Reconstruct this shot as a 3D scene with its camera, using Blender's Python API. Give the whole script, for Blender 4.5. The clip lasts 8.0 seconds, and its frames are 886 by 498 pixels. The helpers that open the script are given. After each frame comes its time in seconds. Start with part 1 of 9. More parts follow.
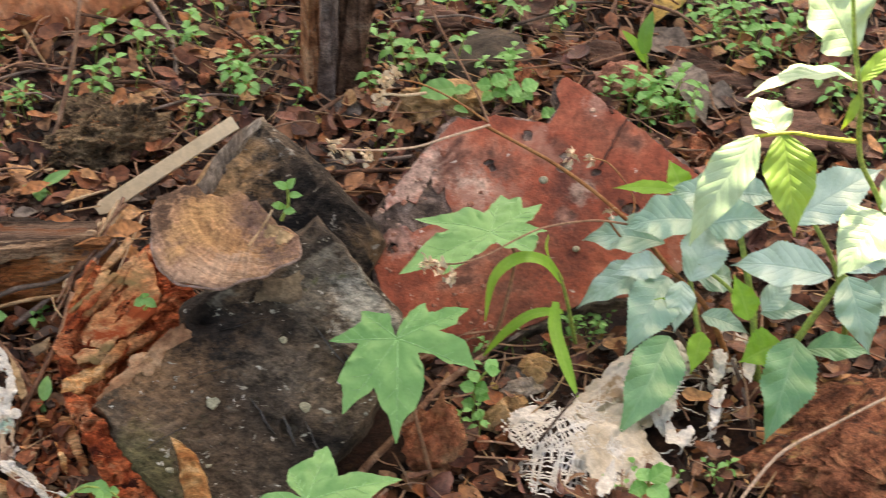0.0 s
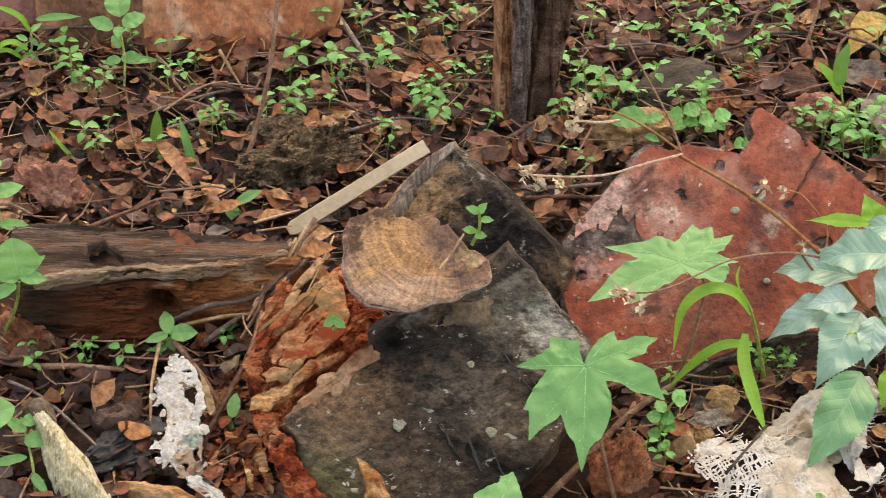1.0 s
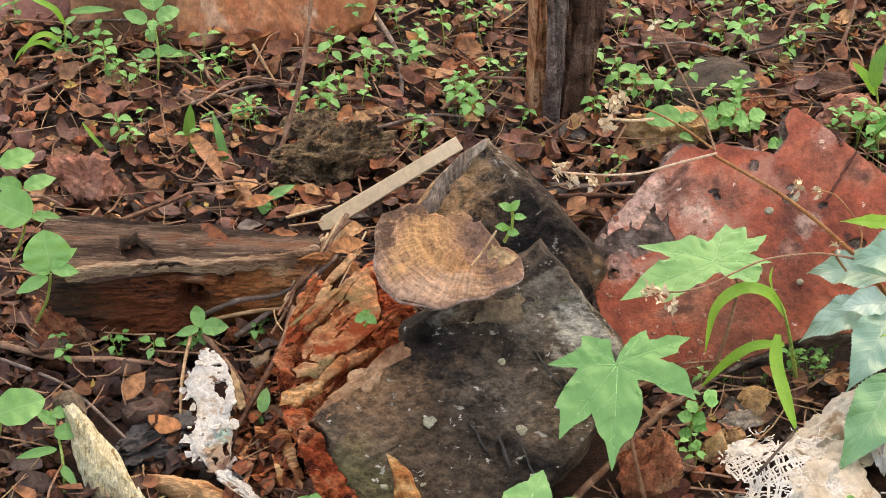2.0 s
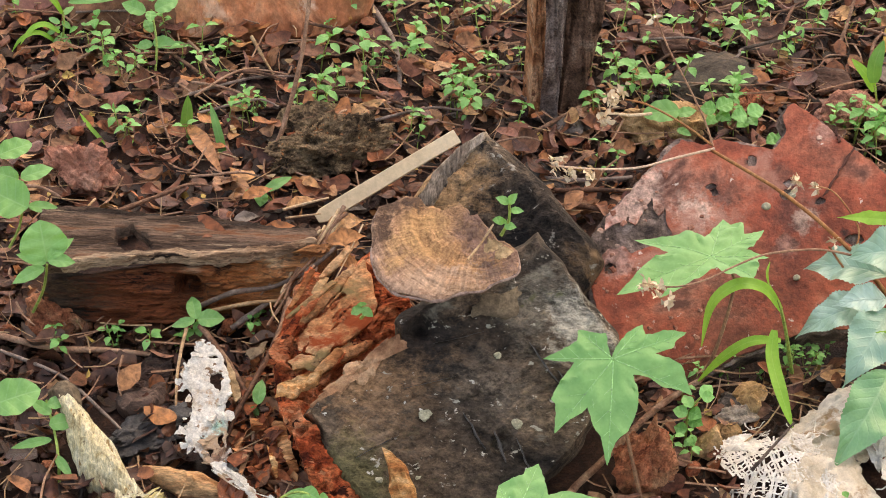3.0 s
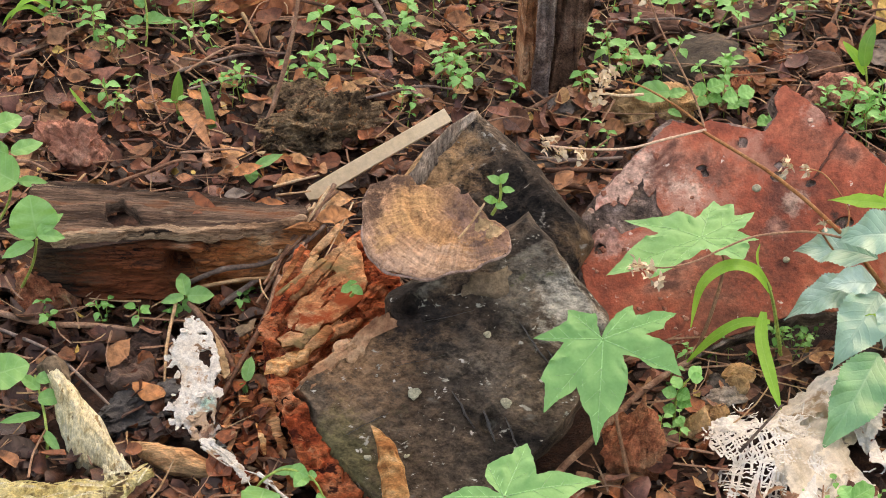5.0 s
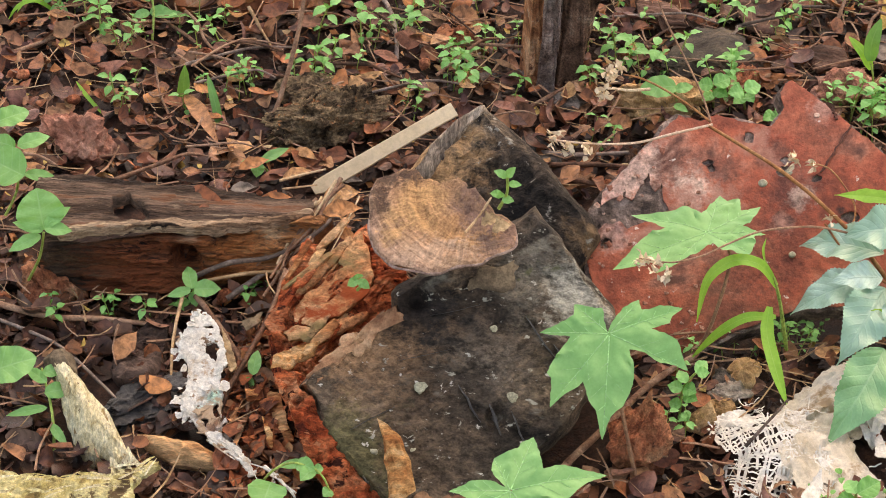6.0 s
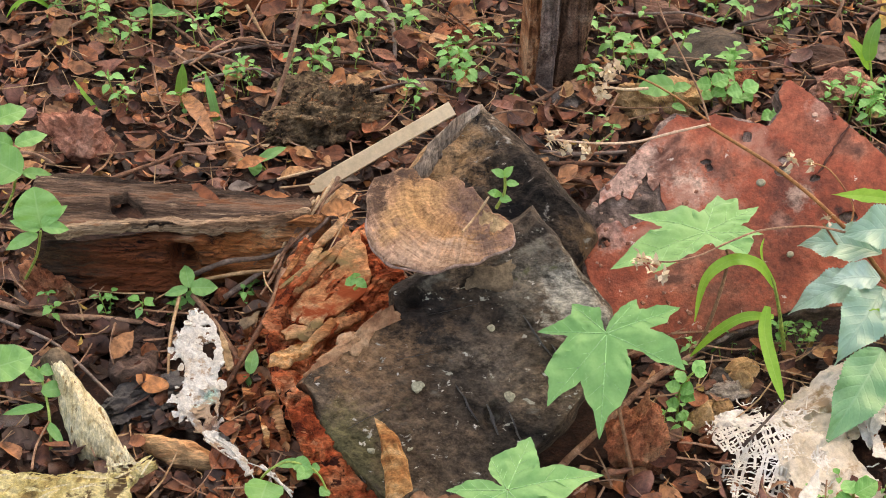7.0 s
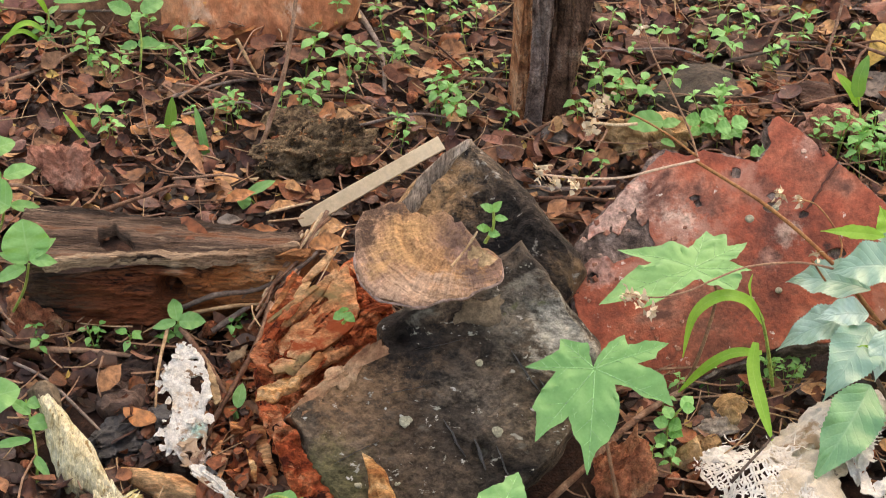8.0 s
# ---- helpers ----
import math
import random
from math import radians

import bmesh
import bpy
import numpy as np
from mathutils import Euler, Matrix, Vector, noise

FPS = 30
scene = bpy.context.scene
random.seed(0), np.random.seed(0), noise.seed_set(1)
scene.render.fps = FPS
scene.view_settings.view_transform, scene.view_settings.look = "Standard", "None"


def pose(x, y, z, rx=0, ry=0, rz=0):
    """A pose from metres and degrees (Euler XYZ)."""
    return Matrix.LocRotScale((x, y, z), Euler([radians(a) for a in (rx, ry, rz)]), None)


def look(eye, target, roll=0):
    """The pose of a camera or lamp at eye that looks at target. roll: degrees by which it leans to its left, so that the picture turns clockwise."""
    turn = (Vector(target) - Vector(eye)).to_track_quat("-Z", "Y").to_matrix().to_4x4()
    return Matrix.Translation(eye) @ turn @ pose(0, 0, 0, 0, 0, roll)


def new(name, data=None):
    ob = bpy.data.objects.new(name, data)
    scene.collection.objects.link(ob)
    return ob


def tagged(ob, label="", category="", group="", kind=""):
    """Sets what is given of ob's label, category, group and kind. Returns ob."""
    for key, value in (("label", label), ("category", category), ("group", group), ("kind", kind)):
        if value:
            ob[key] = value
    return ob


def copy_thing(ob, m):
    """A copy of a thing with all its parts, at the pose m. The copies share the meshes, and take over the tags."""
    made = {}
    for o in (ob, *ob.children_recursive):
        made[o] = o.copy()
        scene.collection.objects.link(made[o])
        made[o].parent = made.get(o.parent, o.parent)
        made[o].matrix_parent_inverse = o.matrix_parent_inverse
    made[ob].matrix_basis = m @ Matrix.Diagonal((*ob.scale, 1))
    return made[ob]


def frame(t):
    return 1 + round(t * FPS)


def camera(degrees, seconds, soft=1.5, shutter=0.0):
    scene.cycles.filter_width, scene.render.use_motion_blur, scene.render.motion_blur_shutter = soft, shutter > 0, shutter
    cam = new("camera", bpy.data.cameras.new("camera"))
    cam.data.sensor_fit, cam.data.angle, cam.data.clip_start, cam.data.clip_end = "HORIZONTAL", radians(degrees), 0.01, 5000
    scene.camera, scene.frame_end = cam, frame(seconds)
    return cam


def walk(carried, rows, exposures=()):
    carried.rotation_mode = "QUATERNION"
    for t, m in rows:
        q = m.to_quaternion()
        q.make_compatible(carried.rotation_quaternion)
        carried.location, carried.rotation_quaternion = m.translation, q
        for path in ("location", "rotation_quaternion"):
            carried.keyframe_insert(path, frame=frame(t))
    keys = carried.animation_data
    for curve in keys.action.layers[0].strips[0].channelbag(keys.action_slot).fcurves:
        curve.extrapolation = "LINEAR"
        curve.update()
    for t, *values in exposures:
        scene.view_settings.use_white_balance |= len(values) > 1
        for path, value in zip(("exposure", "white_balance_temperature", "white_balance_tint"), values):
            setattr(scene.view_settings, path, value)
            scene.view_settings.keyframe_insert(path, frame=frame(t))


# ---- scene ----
from mathutils import geometry

# ---- camera: held by hand on one spot, swaying a little as it turns and rolls ----
cam = camera(22.0, 8.0, soft=0.95, shutter=0.3)
ROWS = [
    (0, 0.0126, -1.6439, 1.1549, 54.348, -1.442, -5.165),
    (0.5, 0.0036, -1.6450, 1.1560, 54.819, -0.626, -2.431),
    (1, 0.0025, -1.6422, 1.1530, 54.969, -0.062, -0.705),
    (1.5, 0.0009, -1.6401, 1.1506, 54.948, 0.026, 0.014),
    (3, 0.0014, -1.6382, 1.1480, 54.770, -0.543, 0.477),
    (3.5, 0.0017, -1.6385, 1.1475, 54.576, -0.785, 0.507),
    (4, 0.0000, -1.6380, 1.1470, 54.365, -1.023, 0.445),
    (4.5, -0.0013, -1.6374, 1.1471, 54.300, -1.174, 0.416),
    (6, -0.0063, -1.6395, 1.1483, 54.097, -1.287, 0.605),
    (6.5, -0.0058, -1.6396, 1.1490, 54.056, -1.307, 0.630),
    (7, -0.0048, -1.6378, 1.1469, 54.081, -1.358, 0.638),
    (7.5, -0.0049, -1.6362, 1.1474, 54.191, -1.608, 0.544),
    (8, -0.0042, -1.6368, 1.1470, 54.930, -1.733, 0.577),
]
walk(cam, [(row[0], pose(*row[1:])) for row in ROWS], [(0.0, 1.53, 9450, 15), (1.0, 1.66, 9450, 14), (1.5, 1.84, 9450, 15), (3.0, 1.79, 9450, 16), (8.0, 1.8, 9450, 16)])

# ---- light: bright shade under trees, a gap in the crown lets the sun onto the tall weed ----
SUN_EL, SUN_AZ = 58.0, 28.0
world = bpy.data.worlds.new("world")
scene.world = world
world.use_nodes = True
wn = world.node_tree
sky = wn.nodes.new("ShaderNodeTexSky")
sky.sky_type = "NISHITA"
sky.sun_disc = False
sky.sun_elevation = radians(SUN_EL)
sky.sun_rotation = radians(SUN_AZ)
sky.air_density, sky.dust_density, sky.ozone_density = 1.0, 3.0, 1.0
wn.links.new(sky.outputs[0], wn.nodes["Background"].inputs[0])
wn.nodes["Background"].inputs[1].default_value = 0.15
SUN_DIR = Vector((math.sin(radians(SUN_AZ)) * math.cos(radians(SUN_EL)), math.cos(radians(SUN_AZ)) * math.cos(radians(SUN_EL)), math.sin(radians(SUN_EL))))
sun_data = bpy.data.lights.new("sun", "SUN")
sun_data.energy, sun_data.angle, sun_data.color = 5.0, radians(0.6), (1.0, 0.94, 0.84)
sun = new("sun", sun_data)
sun.matrix_world = look(SUN_DIR * 20, (0, 0, 0))


# ---- materials ----
def ramp_node(nt, stops):
    r = nt.nodes.new("ShaderNodeValToRGB")
    el = r.color_ramp.elements
    while len(el) < len(stops):
        el.new(0.5)
    for e, (p, c) in zip(el, stops):
        e.position, e.color = p, (*c, 1)
    return r


def math_node(nt, op, a, b=None, clamp=False):
    m = nt.nodes.new("ShaderNodeMath")
    m.operation, m.use_clamp = op, clamp
    for i, v in enumerate((a, b)):
        if v is None:
            continue
        if isinstance(v, (int, float)):
            m.inputs[i].default_value = v
        else:
            nt.links.new(v, m.inputs[i])
    return m.outputs[0]


def mix_node(nt, fac, a, b, blend="MIX"):
    m = nt.nodes.new("ShaderNodeMix")
    m.data_type, m.blend_type = "RGBA", blend
    for sock, v in ((m.inputs[0], fac), (m.inputs[6], a), (m.inputs[7], b)):
        if isinstance(v, (int, float)):
            sock.default_value = v
        elif isinstance(v, tuple):
            sock.default_value = (*v, 1)
        else:
            nt.links.new(v, sock)
    return m.outputs[2]


def noise_node(nt, vec, scale, detail=6.0, rough=0.6, distort=0.0):
    n = nt.nodes.new("ShaderNodeTexNoise")
    n.inputs["Scale"].default_value, n.inputs["Detail"].default_value = scale, detail
    n.inputs["Roughness"].default_value, n.inputs["Distortion"].default_value = rough, distort
    nt.links.new(vec, n.inputs["Vector"])
    return n.outputs[0]


def start_material(name, stretch=(1, 1, 1), turn=(0, 0, 0)):
    m = bpy.data.materials.new(name)
    m.use_nodes = True
    nt = m.node_tree
    tc = nt.nodes.new("ShaderNodeTexCoord")
    mp = nt.nodes.new("ShaderNodeMapping")
    mp.inputs["Scale"].default_value = stretch
    mp.inputs["Rotation"].default_value = [radians(a) for a in turn]
    nt.links.new(tc.outputs["Object"], mp.inputs[0])
    return m, nt, nt.nodes["Principled BSDF"], mp.outputs[0], tc


def add_bump(nt, bsdf, height, strength, distance):
    b = nt.nodes.new("ShaderNodeBump")
    b.inputs["Strength"].default_value, b.inputs["Distance"].default_value = strength, distance
    nt.links.new(height, b.inputs["Height"])
    nt.links.new(b.outputs[0], bsdf.inputs["Normal"])


def surface(name, stops, scale=40.0, fine=300.0, rough=0.85, bump=0.6, dist=0.004, stretch=(1, 1, 1), turn=(0, 0, 0), spots=(), distort=0.4, vary=0.0, spec=0.3, fine_mix=0.55, patches=()):
    """Two scales of mottling; spots: (colour, noise scale, threshold, softness) of stains, mould or flaking; vary: colour change from piece to piece."""
    m, nt, bsdf, vec, tc = start_material(name, stretch, turn)
    big = noise_node(nt, vec, scale, 7, 0.62, distort)
    small = noise_node(nt, vec, fine, 5, 0.6)
    col = ramp_node(nt, stops)
    if vary:
        oi = nt.nodes.new("ShaderNodeObjectInfo")
        big = math_node(nt, "ADD", big, math_node(nt, "MULTIPLY", math_node(nt, "SUBTRACT", oi.outputs["Random"], 0.5), vary))
    nt.links.new(big, col.inputs[0])
    grain = noise_node(nt, vec, fine * 3.5, 4, 0.7)
    shade = ramp_node(nt, [(0.38, (0.28, 0.27, 0.26)), (0.5, (0.95, 0.95, 0.95)), (0.62, (1.75, 1.7, 1.65))])
    nt.links.new(math_node(nt, "ADD", math_node(nt, "MULTIPLY", small, 0.6), math_node(nt, "MULTIPLY", grain, 0.4)), shade.inputs[0])
    out = mix_node(nt, fine_mix, col.outputs[0], shade.outputs[0], "MULTIPLY")
    for c, centre, radius, amount in patches:
        dist_node = nt.nodes.new("ShaderNodeVectorMath")
        dist_node.operation = "DISTANCE"
        nt.links.new(tc.outputs["Object"], dist_node.inputs[0])
        dist_node.inputs[1].default_value = centre
        edge = math_node(nt, "ADD", math_node(nt, "DIVIDE", dist_node.outputs["Value"], radius), math_node(nt, "MULTIPLY", math_node(nt, "SUBTRACT", noise_node(nt, vec, 60, 8, 0.78), 0.5), 4.5))
        k = nt.nodes.new("ShaderNodeMapRange")
        k.inputs[1].default_value, k.inputs[2].default_value, k.inputs[3].default_value, k.inputs[4].default_value = 0.5, 1.3, amount, 0.0
        nt.links.new(edge, k.inputs[0])
        out = mix_node(nt, k.outputs[0], out, mix_node(nt, 0.8, c, shade.outputs[0], "MULTIPLY"))
    for c, s, th, soft in spots:
        n = noise_node(nt, vec, s, 6, 0.65, 0.3)
        k = nt.nodes.new("ShaderNodeMapRange")
        k.inputs[1].default_value, k.inputs[2].default_value = th, th + soft
        nt.links.new(n, k.inputs[0])
        out = mix_node(nt, k.outputs[0], out, c)
    nt.links.new(out, bsdf.inputs["Base Color"])
    rr = nt.nodes.new("ShaderNodeMapRange")
    rr.inputs[3].default_value, rr.inputs[4].default_value = max(rough - 0.15, 0.1), min(rough + 0.1, 1)
    nt.links.new(small, rr.inputs[0])
    nt.links.new(rr.outputs[0], bsdf.inputs["Roughness"])
    bsdf.inputs["Specular IOR Level"].default_value = spec
    add_bump(nt, bsdf, math_node(nt, "ADD", math_node(nt, "ADD", big, math_node(nt, "MULTIPLY", small, 0.6)), math_node(nt, "MULTIPLY", grain, 0.25)), bump, dist)
    return m


def leaf_material(name, dark, light, vein, rough=0.45, trans=0.35, glow=(0.35, 0.55, 0.05), veins=9.0, vary=0.5, vein_amt=0.55, spec=0.5, bump=0.5, wax=0.0):
    """Living leaf: UV runs across (-1..1) and along (0..1); midrib and slanting side veins, sheen and light through the blade."""
    m, nt, bsdf, vec, tc = start_material(name)
    uv = nt.nodes.new("ShaderNodeSeparateXYZ")
    nt.links.new(tc.outputs["UV"], uv.inputs[0])
    u = math_node(nt, "ABSOLUTE", uv.outputs[0])
    mid = math_node(nt, "SUBTRACT", 1.0, math_node(nt, "MULTIPLY", u, 14.0), True)
    slant = math_node(nt, "SUBTRACT", uv.outputs[1], math_node(nt, "MULTIPLY", u, 0.22))
    saw = math_node(nt, "ABSOLUTE", math_node(nt, "SUBTRACT", math_node(nt, "FRACT", math_node(nt, "MULTIPLY", slant, veins)), 0.5))
    side = math_node(nt, "SUBTRACT", 1.0, math_node(nt, "MULTIPLY", saw, 9.0), True)
    net = math_node(nt, "MAXIMUM", mid, math_node(nt, "MULTIPLY", side, 0.5 if veins else 0.0))
    n1 = noise_node(nt, vec, 60, 5, 0.6)
    n2 = noise_node(nt, vec, 500, 4, 0.6)
    oi = nt.nodes.new("ShaderNodeObjectInfo")
    mixv = math_node(nt, "ADD", n1, math_node(nt, "MULTIPLY", math_node(nt, "SUBTRACT", oi.outputs["Random"], 0.5), vary))
    mixv = math_node(nt, "ADD", mixv, math_node(nt, "MULTIPLY", math_node(nt, "SUBTRACT", n2, 0.5), 0.5))
    col = ramp_node(nt, [(0.25, dark), (0.75, light)])
    nt.links.new(mixv, col.inputs[0])
    out = mix_node(nt, math_node(nt, "MULTIPLY", net, vein_amt), col.outputs[0], vein)
    nt.links.new(out, bsdf.inputs["Base Color"])
    bsdf.inputs["Roughness"].default_value = rough
    bsdf.inputs["Specular IOR Level"].default_value = spec
    bsdf.inputs["Coat Weight"].default_value, bsdf.inputs["Coat Roughness"].default_value, bsdf.inputs["Coat IOR"].default_value = wax, 0.4, 1.6
    hgt = math_node(nt, "SUBTRACT", math_node(nt, "MULTIPLY", saw, 0.8 if veins else 0.0), math_node(nt, "MULTIPLY", net, 0.6))
    hgt = math_node(nt, "ADD", hgt, math_node(nt, "MULTIPLY", n2, 0.3))
    add_bump(nt, bsdf, hgt, bump, 0.0015)
    tr = nt.nodes.new("ShaderNodeBsdfTranslucent")
    nt.links.new(mix_node(nt, 0.5, out, glow), tr.inputs[0])
    mx = nt.nodes.new("ShaderNodeMixShader")
    mx.inputs[0].default_value = trans
    nt.links.new(bsdf.outputs[0], mx.inputs[1])
    nt.links.new(tr.outputs[0], mx.inputs[2])
    nt.links.new(mx.outputs[0], nt.nodes["Material Output"].inputs[0])
    return m


def litter_material(name, stops, rough=0.48):
    """Dead leaves: each piece takes its own brown, with blotches and a midrib."""
    m, nt, bsdf, vec, tc = start_material(name)
    geo = nt.nodes.new("ShaderNodeNewGeometry")
    oi = nt.nodes.new("ShaderNodeObjectInfo")
    pick = math_node(nt, "FRACT", math_node(nt, "ADD", geo.outputs["Random Per Island"], oi.outputs["Random"]))
    col = ramp_node(nt, stops)
    nt.links.new(pick, col.inputs[0])
    n1 = noise_node(nt, vec, 130, 6, 0.65, 0.5)
    n2 = noise_node(nt, vec, 700, 4, 0.6)
    sh = ramp_node(nt, [(0.36, (0.3, 0.28, 0.26)), (0.64, (1.45, 1.4, 1.32))])
    nt.links.new(n1, sh.inputs[0])
    out = mix_node(nt, 0.85, col.outputs[0], sh.outputs[0], "MULTIPLY")
    nt.links.new(out, bsdf.inputs["Base Color"])
    bsdf.inputs["Roughness"].default_value = rough
    bsdf.inputs["Specular IOR Level"].default_value = 0.3
    add_bump(nt, bsdf, math_node(nt, "ADD", n1, math_node(nt, "MULTIPLY", n2, 0.4)), 0.5, 0.002)
    return m


SOIL = surface("soil", [(0.3, (0.016, 0.009, 0.007)), (0.5, (0.05, 0.024, 0.016)), (0.72, (0.12, 0.054, 0.032))], 45, 420, 0.9, 0.9, 0.006)
def off(origin, *places):
    return [tuple(Vector(p) - Vector(origin)) for p in places]


BLOCK_BASE, RED_BASE, BACK_BASE, LOG_BASE = (0.004, -0.360, 0.000), (0.198, -0.199, 0.000), (0.050, -0.073, 0.000), (-0.223, -0.128, 0.000)
brown_a, brown_b, brown_c, grey_a, grey_b, grey_c, black_a, black_b, moss, black_c, black_d, black_g = off(BLOCK_BASE, (-0.048, -0.310, 0.099), (0.002, -0.310, 0.095), (-0.030, -0.358, 0.053), (0.069, -0.269, 0.129), (0.099, -0.277, 0.120), (0.032, -0.318, 0.086), (-0.013, -0.285, 0.120), (0.065, -0.241, 0.155), (-0.067, -0.378, 0.037), (0.053, -0.351, 0.054), (0.027, -0.290, 0.112), (0.011, -0.332, 0.075))
CHAR = surface("charred_wood", [(0.37, (0.022, 0.017, 0.013)), (0.47, (0.085, 0.064, 0.046)), (0.55, (0.145, 0.104, 0.072)), (0.66, (0.3, 0.215, 0.145))], 20, 150, 0.85, 1.0, 0.006, (0.75, 1.25, 1), (0, 0, 25),
               [((0.021, 0.018, 0.016), 14, 0.54, 0.12), ((0.22, 0.2, 0.16), 30, 0.6, 0.1), ((0.6, 0.56, 0.48), 110, 0.65, 0.03), ((0.4, 0.38, 0.31), 85, 0.63, 0.03), ((0.1, 0.11, 0.05), 34, 0.65, 0.06)], spec=0.1, fine_mix=0.8,
               patches=[((0.34, 0.19, 0.1), brown_a, 0.045, 0.8), ((0.22, 0.13, 0.075), brown_b, 0.05, 0.6), ((0.17, 0.115, 0.075), brown_c, 0.055, 0.5), ((0.24, 0.22, 0.175), grey_a, 0.03, 0.55), ((0.44, 0.42, 0.35), grey_b, 0.024, 0.85), ((0.25, 0.21, 0.165), grey_c, 0.035, 0.6), ((0.018, 0.017, 0.017), black_a, 0.034, 0.9), ((0.03, 0.03, 0.03), black_b, 0.03, 0.6), ((0.024, 0.022, 0.021), black_c, 0.05, 0.5), ((0.03, 0.027, 0.025), black_d, 0.034, 0.5), ((0.035, 0.028, 0.022), black_g, 0.035, 0.6), ((0.12, 0.12, 0.05), moss, 0.04, 0.6)])
pale_a, pale_b, dark_a = off(BACK_BASE, (-0.004, -0.076, 0.105), (0.009, -0.063, 0.122), (0.084, -0.111, 0.092))
CHAR_BACK = surface("charred_end", [(0.34, (0.018, 0.016, 0.014)), (0.46, (0.055, 0.043, 0.034)), (0.57, (0.12, 0.088, 0.064)), (0.7, (0.24, 0.18, 0.125))], 26, 160, 0.85, 1.0, 0.006, (0.8, 1.3, 1), (0, 0, -20),
                    [((0.2, 0.13, 0.075), 14, 0.57, 0.08), ((0.02, 0.018, 0.017), 24, 0.55, 0.08), ((0.34, 0.31, 0.26), 70, 0.62, 0.05), ((0.5, 0.46, 0.38), 140, 0.67, 0.03)], spec=0.1, fine_mix=0.9,
                    patches=[((0.3, 0.24, 0.18), pale_b, 0.036, 0.6), ((0.46, 0.27, 0.135), pale_a, 0.042, 0.9), ((0.024, 0.021, 0.019), dark_a, 0.055, 0.65)])
ROT = surface("rotten_wood", [(0.36, (0.1, 0.018, 0.009)), (0.44, (0.4, 0.078, 0.03)), (0.54, (0.54, 0.15, 0.062)), (0.67, (0.62, 0.3, 0.16))], 34, 200, 0.9, 1.0, 0.008, (0.6, 1.4, 1), (0, 0, -30), [((0.05, 0.014, 0.009), 75, 0.58, 0.05), ((0.6, 0.24, 0.12), 110, 0.62, 0.05)], spec=0.1, fine_mix=0.85)
ROT_PALE = surface("split_wood", [(0.34, (0.3, 0.1, 0.04)), (0.46, (0.52, 0.22, 0.09)), (0.62, (0.68, 0.4, 0.2))], 26, 200, 0.85, 1.0, 0.005, (0.5, 2, 1), (0, 0, -35), [((0.14, 0.04, 0.018), 22, 0.58, 0.1)], spec=0.1, vary=0.3)
SLIVER = surface("tan_sliver", [(0.36, (0.34, 0.13, 0.045)), (0.47, (0.56, 0.29, 0.115)), (0.6, (0.68, 0.46, 0.25))], 40, 220, 0.85, 0.8, 0.003, (0.6, 1.6, 1), (0, 0, -20), [((0.3, 0.09, 0.035), 34, 0.57, 0.06)], spec=0.1, fine_mix=0.7)
PANEL = surface("split_panel_wood", [(0.34, (0.28, 0.085, 0.036)), (0.45, (0.46, 0.18, 0.077)), (0.56, (0.55, 0.26, 0.12)), (0.68, (0.62, 0.37, 0.2))], 20, 180, 0.85, 0.7, 0.004, (0.8, 1.3, 1), (0, 0, -35), [((0.27, 0.19, 0.085), 22, 0.58, 0.1), ((0.34, 0.07, 0.025), 26, 0.55, 0.08), ((0.1, 0.05, 0.03), 60, 0.62, 0.05)], spec=0.12, fine_mix=0.8)
RIM = surface("split_rim_wood", [(0.36, (0.22, 0.1, 0.055)), (0.48, (0.4, 0.21, 0.115)), (0.64, (0.5, 0.32, 0.19))], 30, 200, 0.85, 0.5, 0.003, spec=0.12, fine_mix=0.5)
orange_a, orange_b, orange_c, tan_a, tan_b = off(LOG_BASE, (-0.160, -0.134, 0.052), (-0.119, -0.132, 0.057), (-0.239, -0.141, 0.033), (-0.205, -0.132, 0.071), (-0.137, -0.129, 0.073))
# Shade inside the knot hole and side hollow, painted as near-black patches.
hole_shade_a, hole_shade_b = off(LOG_BASE, (-0.253, -0.118, 0.077), (-0.260, -0.114, 0.078))
hole_shade_c, white_a, dark_f = off(LOG_BASE, (-0.213, -0.138, 0.045), (-0.174, -0.130, 0.073), (-0.180, -0.132, 0.066))
LOG = surface("weathered_log", [(0.36, (0.012, 0.008, 0.006)), (0.46, (0.045, 0.027, 0.018)), (0.57, (0.11, 0.06, 0.034)), (0.7, (0.24, 0.145, 0.09))], 10, 120, 0.8, 1.0, 0.006, (0.45, 5, 5), (0, 0, 0),
              [((0.34, 0.1, 0.035), 11, 0.56, 0.12), ((0.018, 0.012, 0.01), 10, 0.54, 0.1)], spec=0.15, fine_mix=0.8,
              patches=[((0.55, 0.19, 0.065), orange_a, 0.045, 0.9), ((0.55, 0.24, 0.1), orange_b, 0.045, 0.9), ((0.3, 0.08, 0.03), orange_c, 0.05, 0.7), ((0.5, 0.38, 0.26), tan_a, 0.01, 0.8), ((0.5, 0.36, 0.22), tan_b, 0.012, 0.8), ((0.62, 0.54, 0.44), white_a, 0.005, 0.85), ((0.015, 0.012, 0.01), dark_f, 0.01, 0.9), ((0.006, 0.004, 0.004), hole_shade_c, 0.008, 1.0), ((0.006, 0.004, 0.004), hole_shade_a, 0.027, 1.0), ((0.006, 0.004, 0.004), hole_shade_b, 0.027, 1.0)])
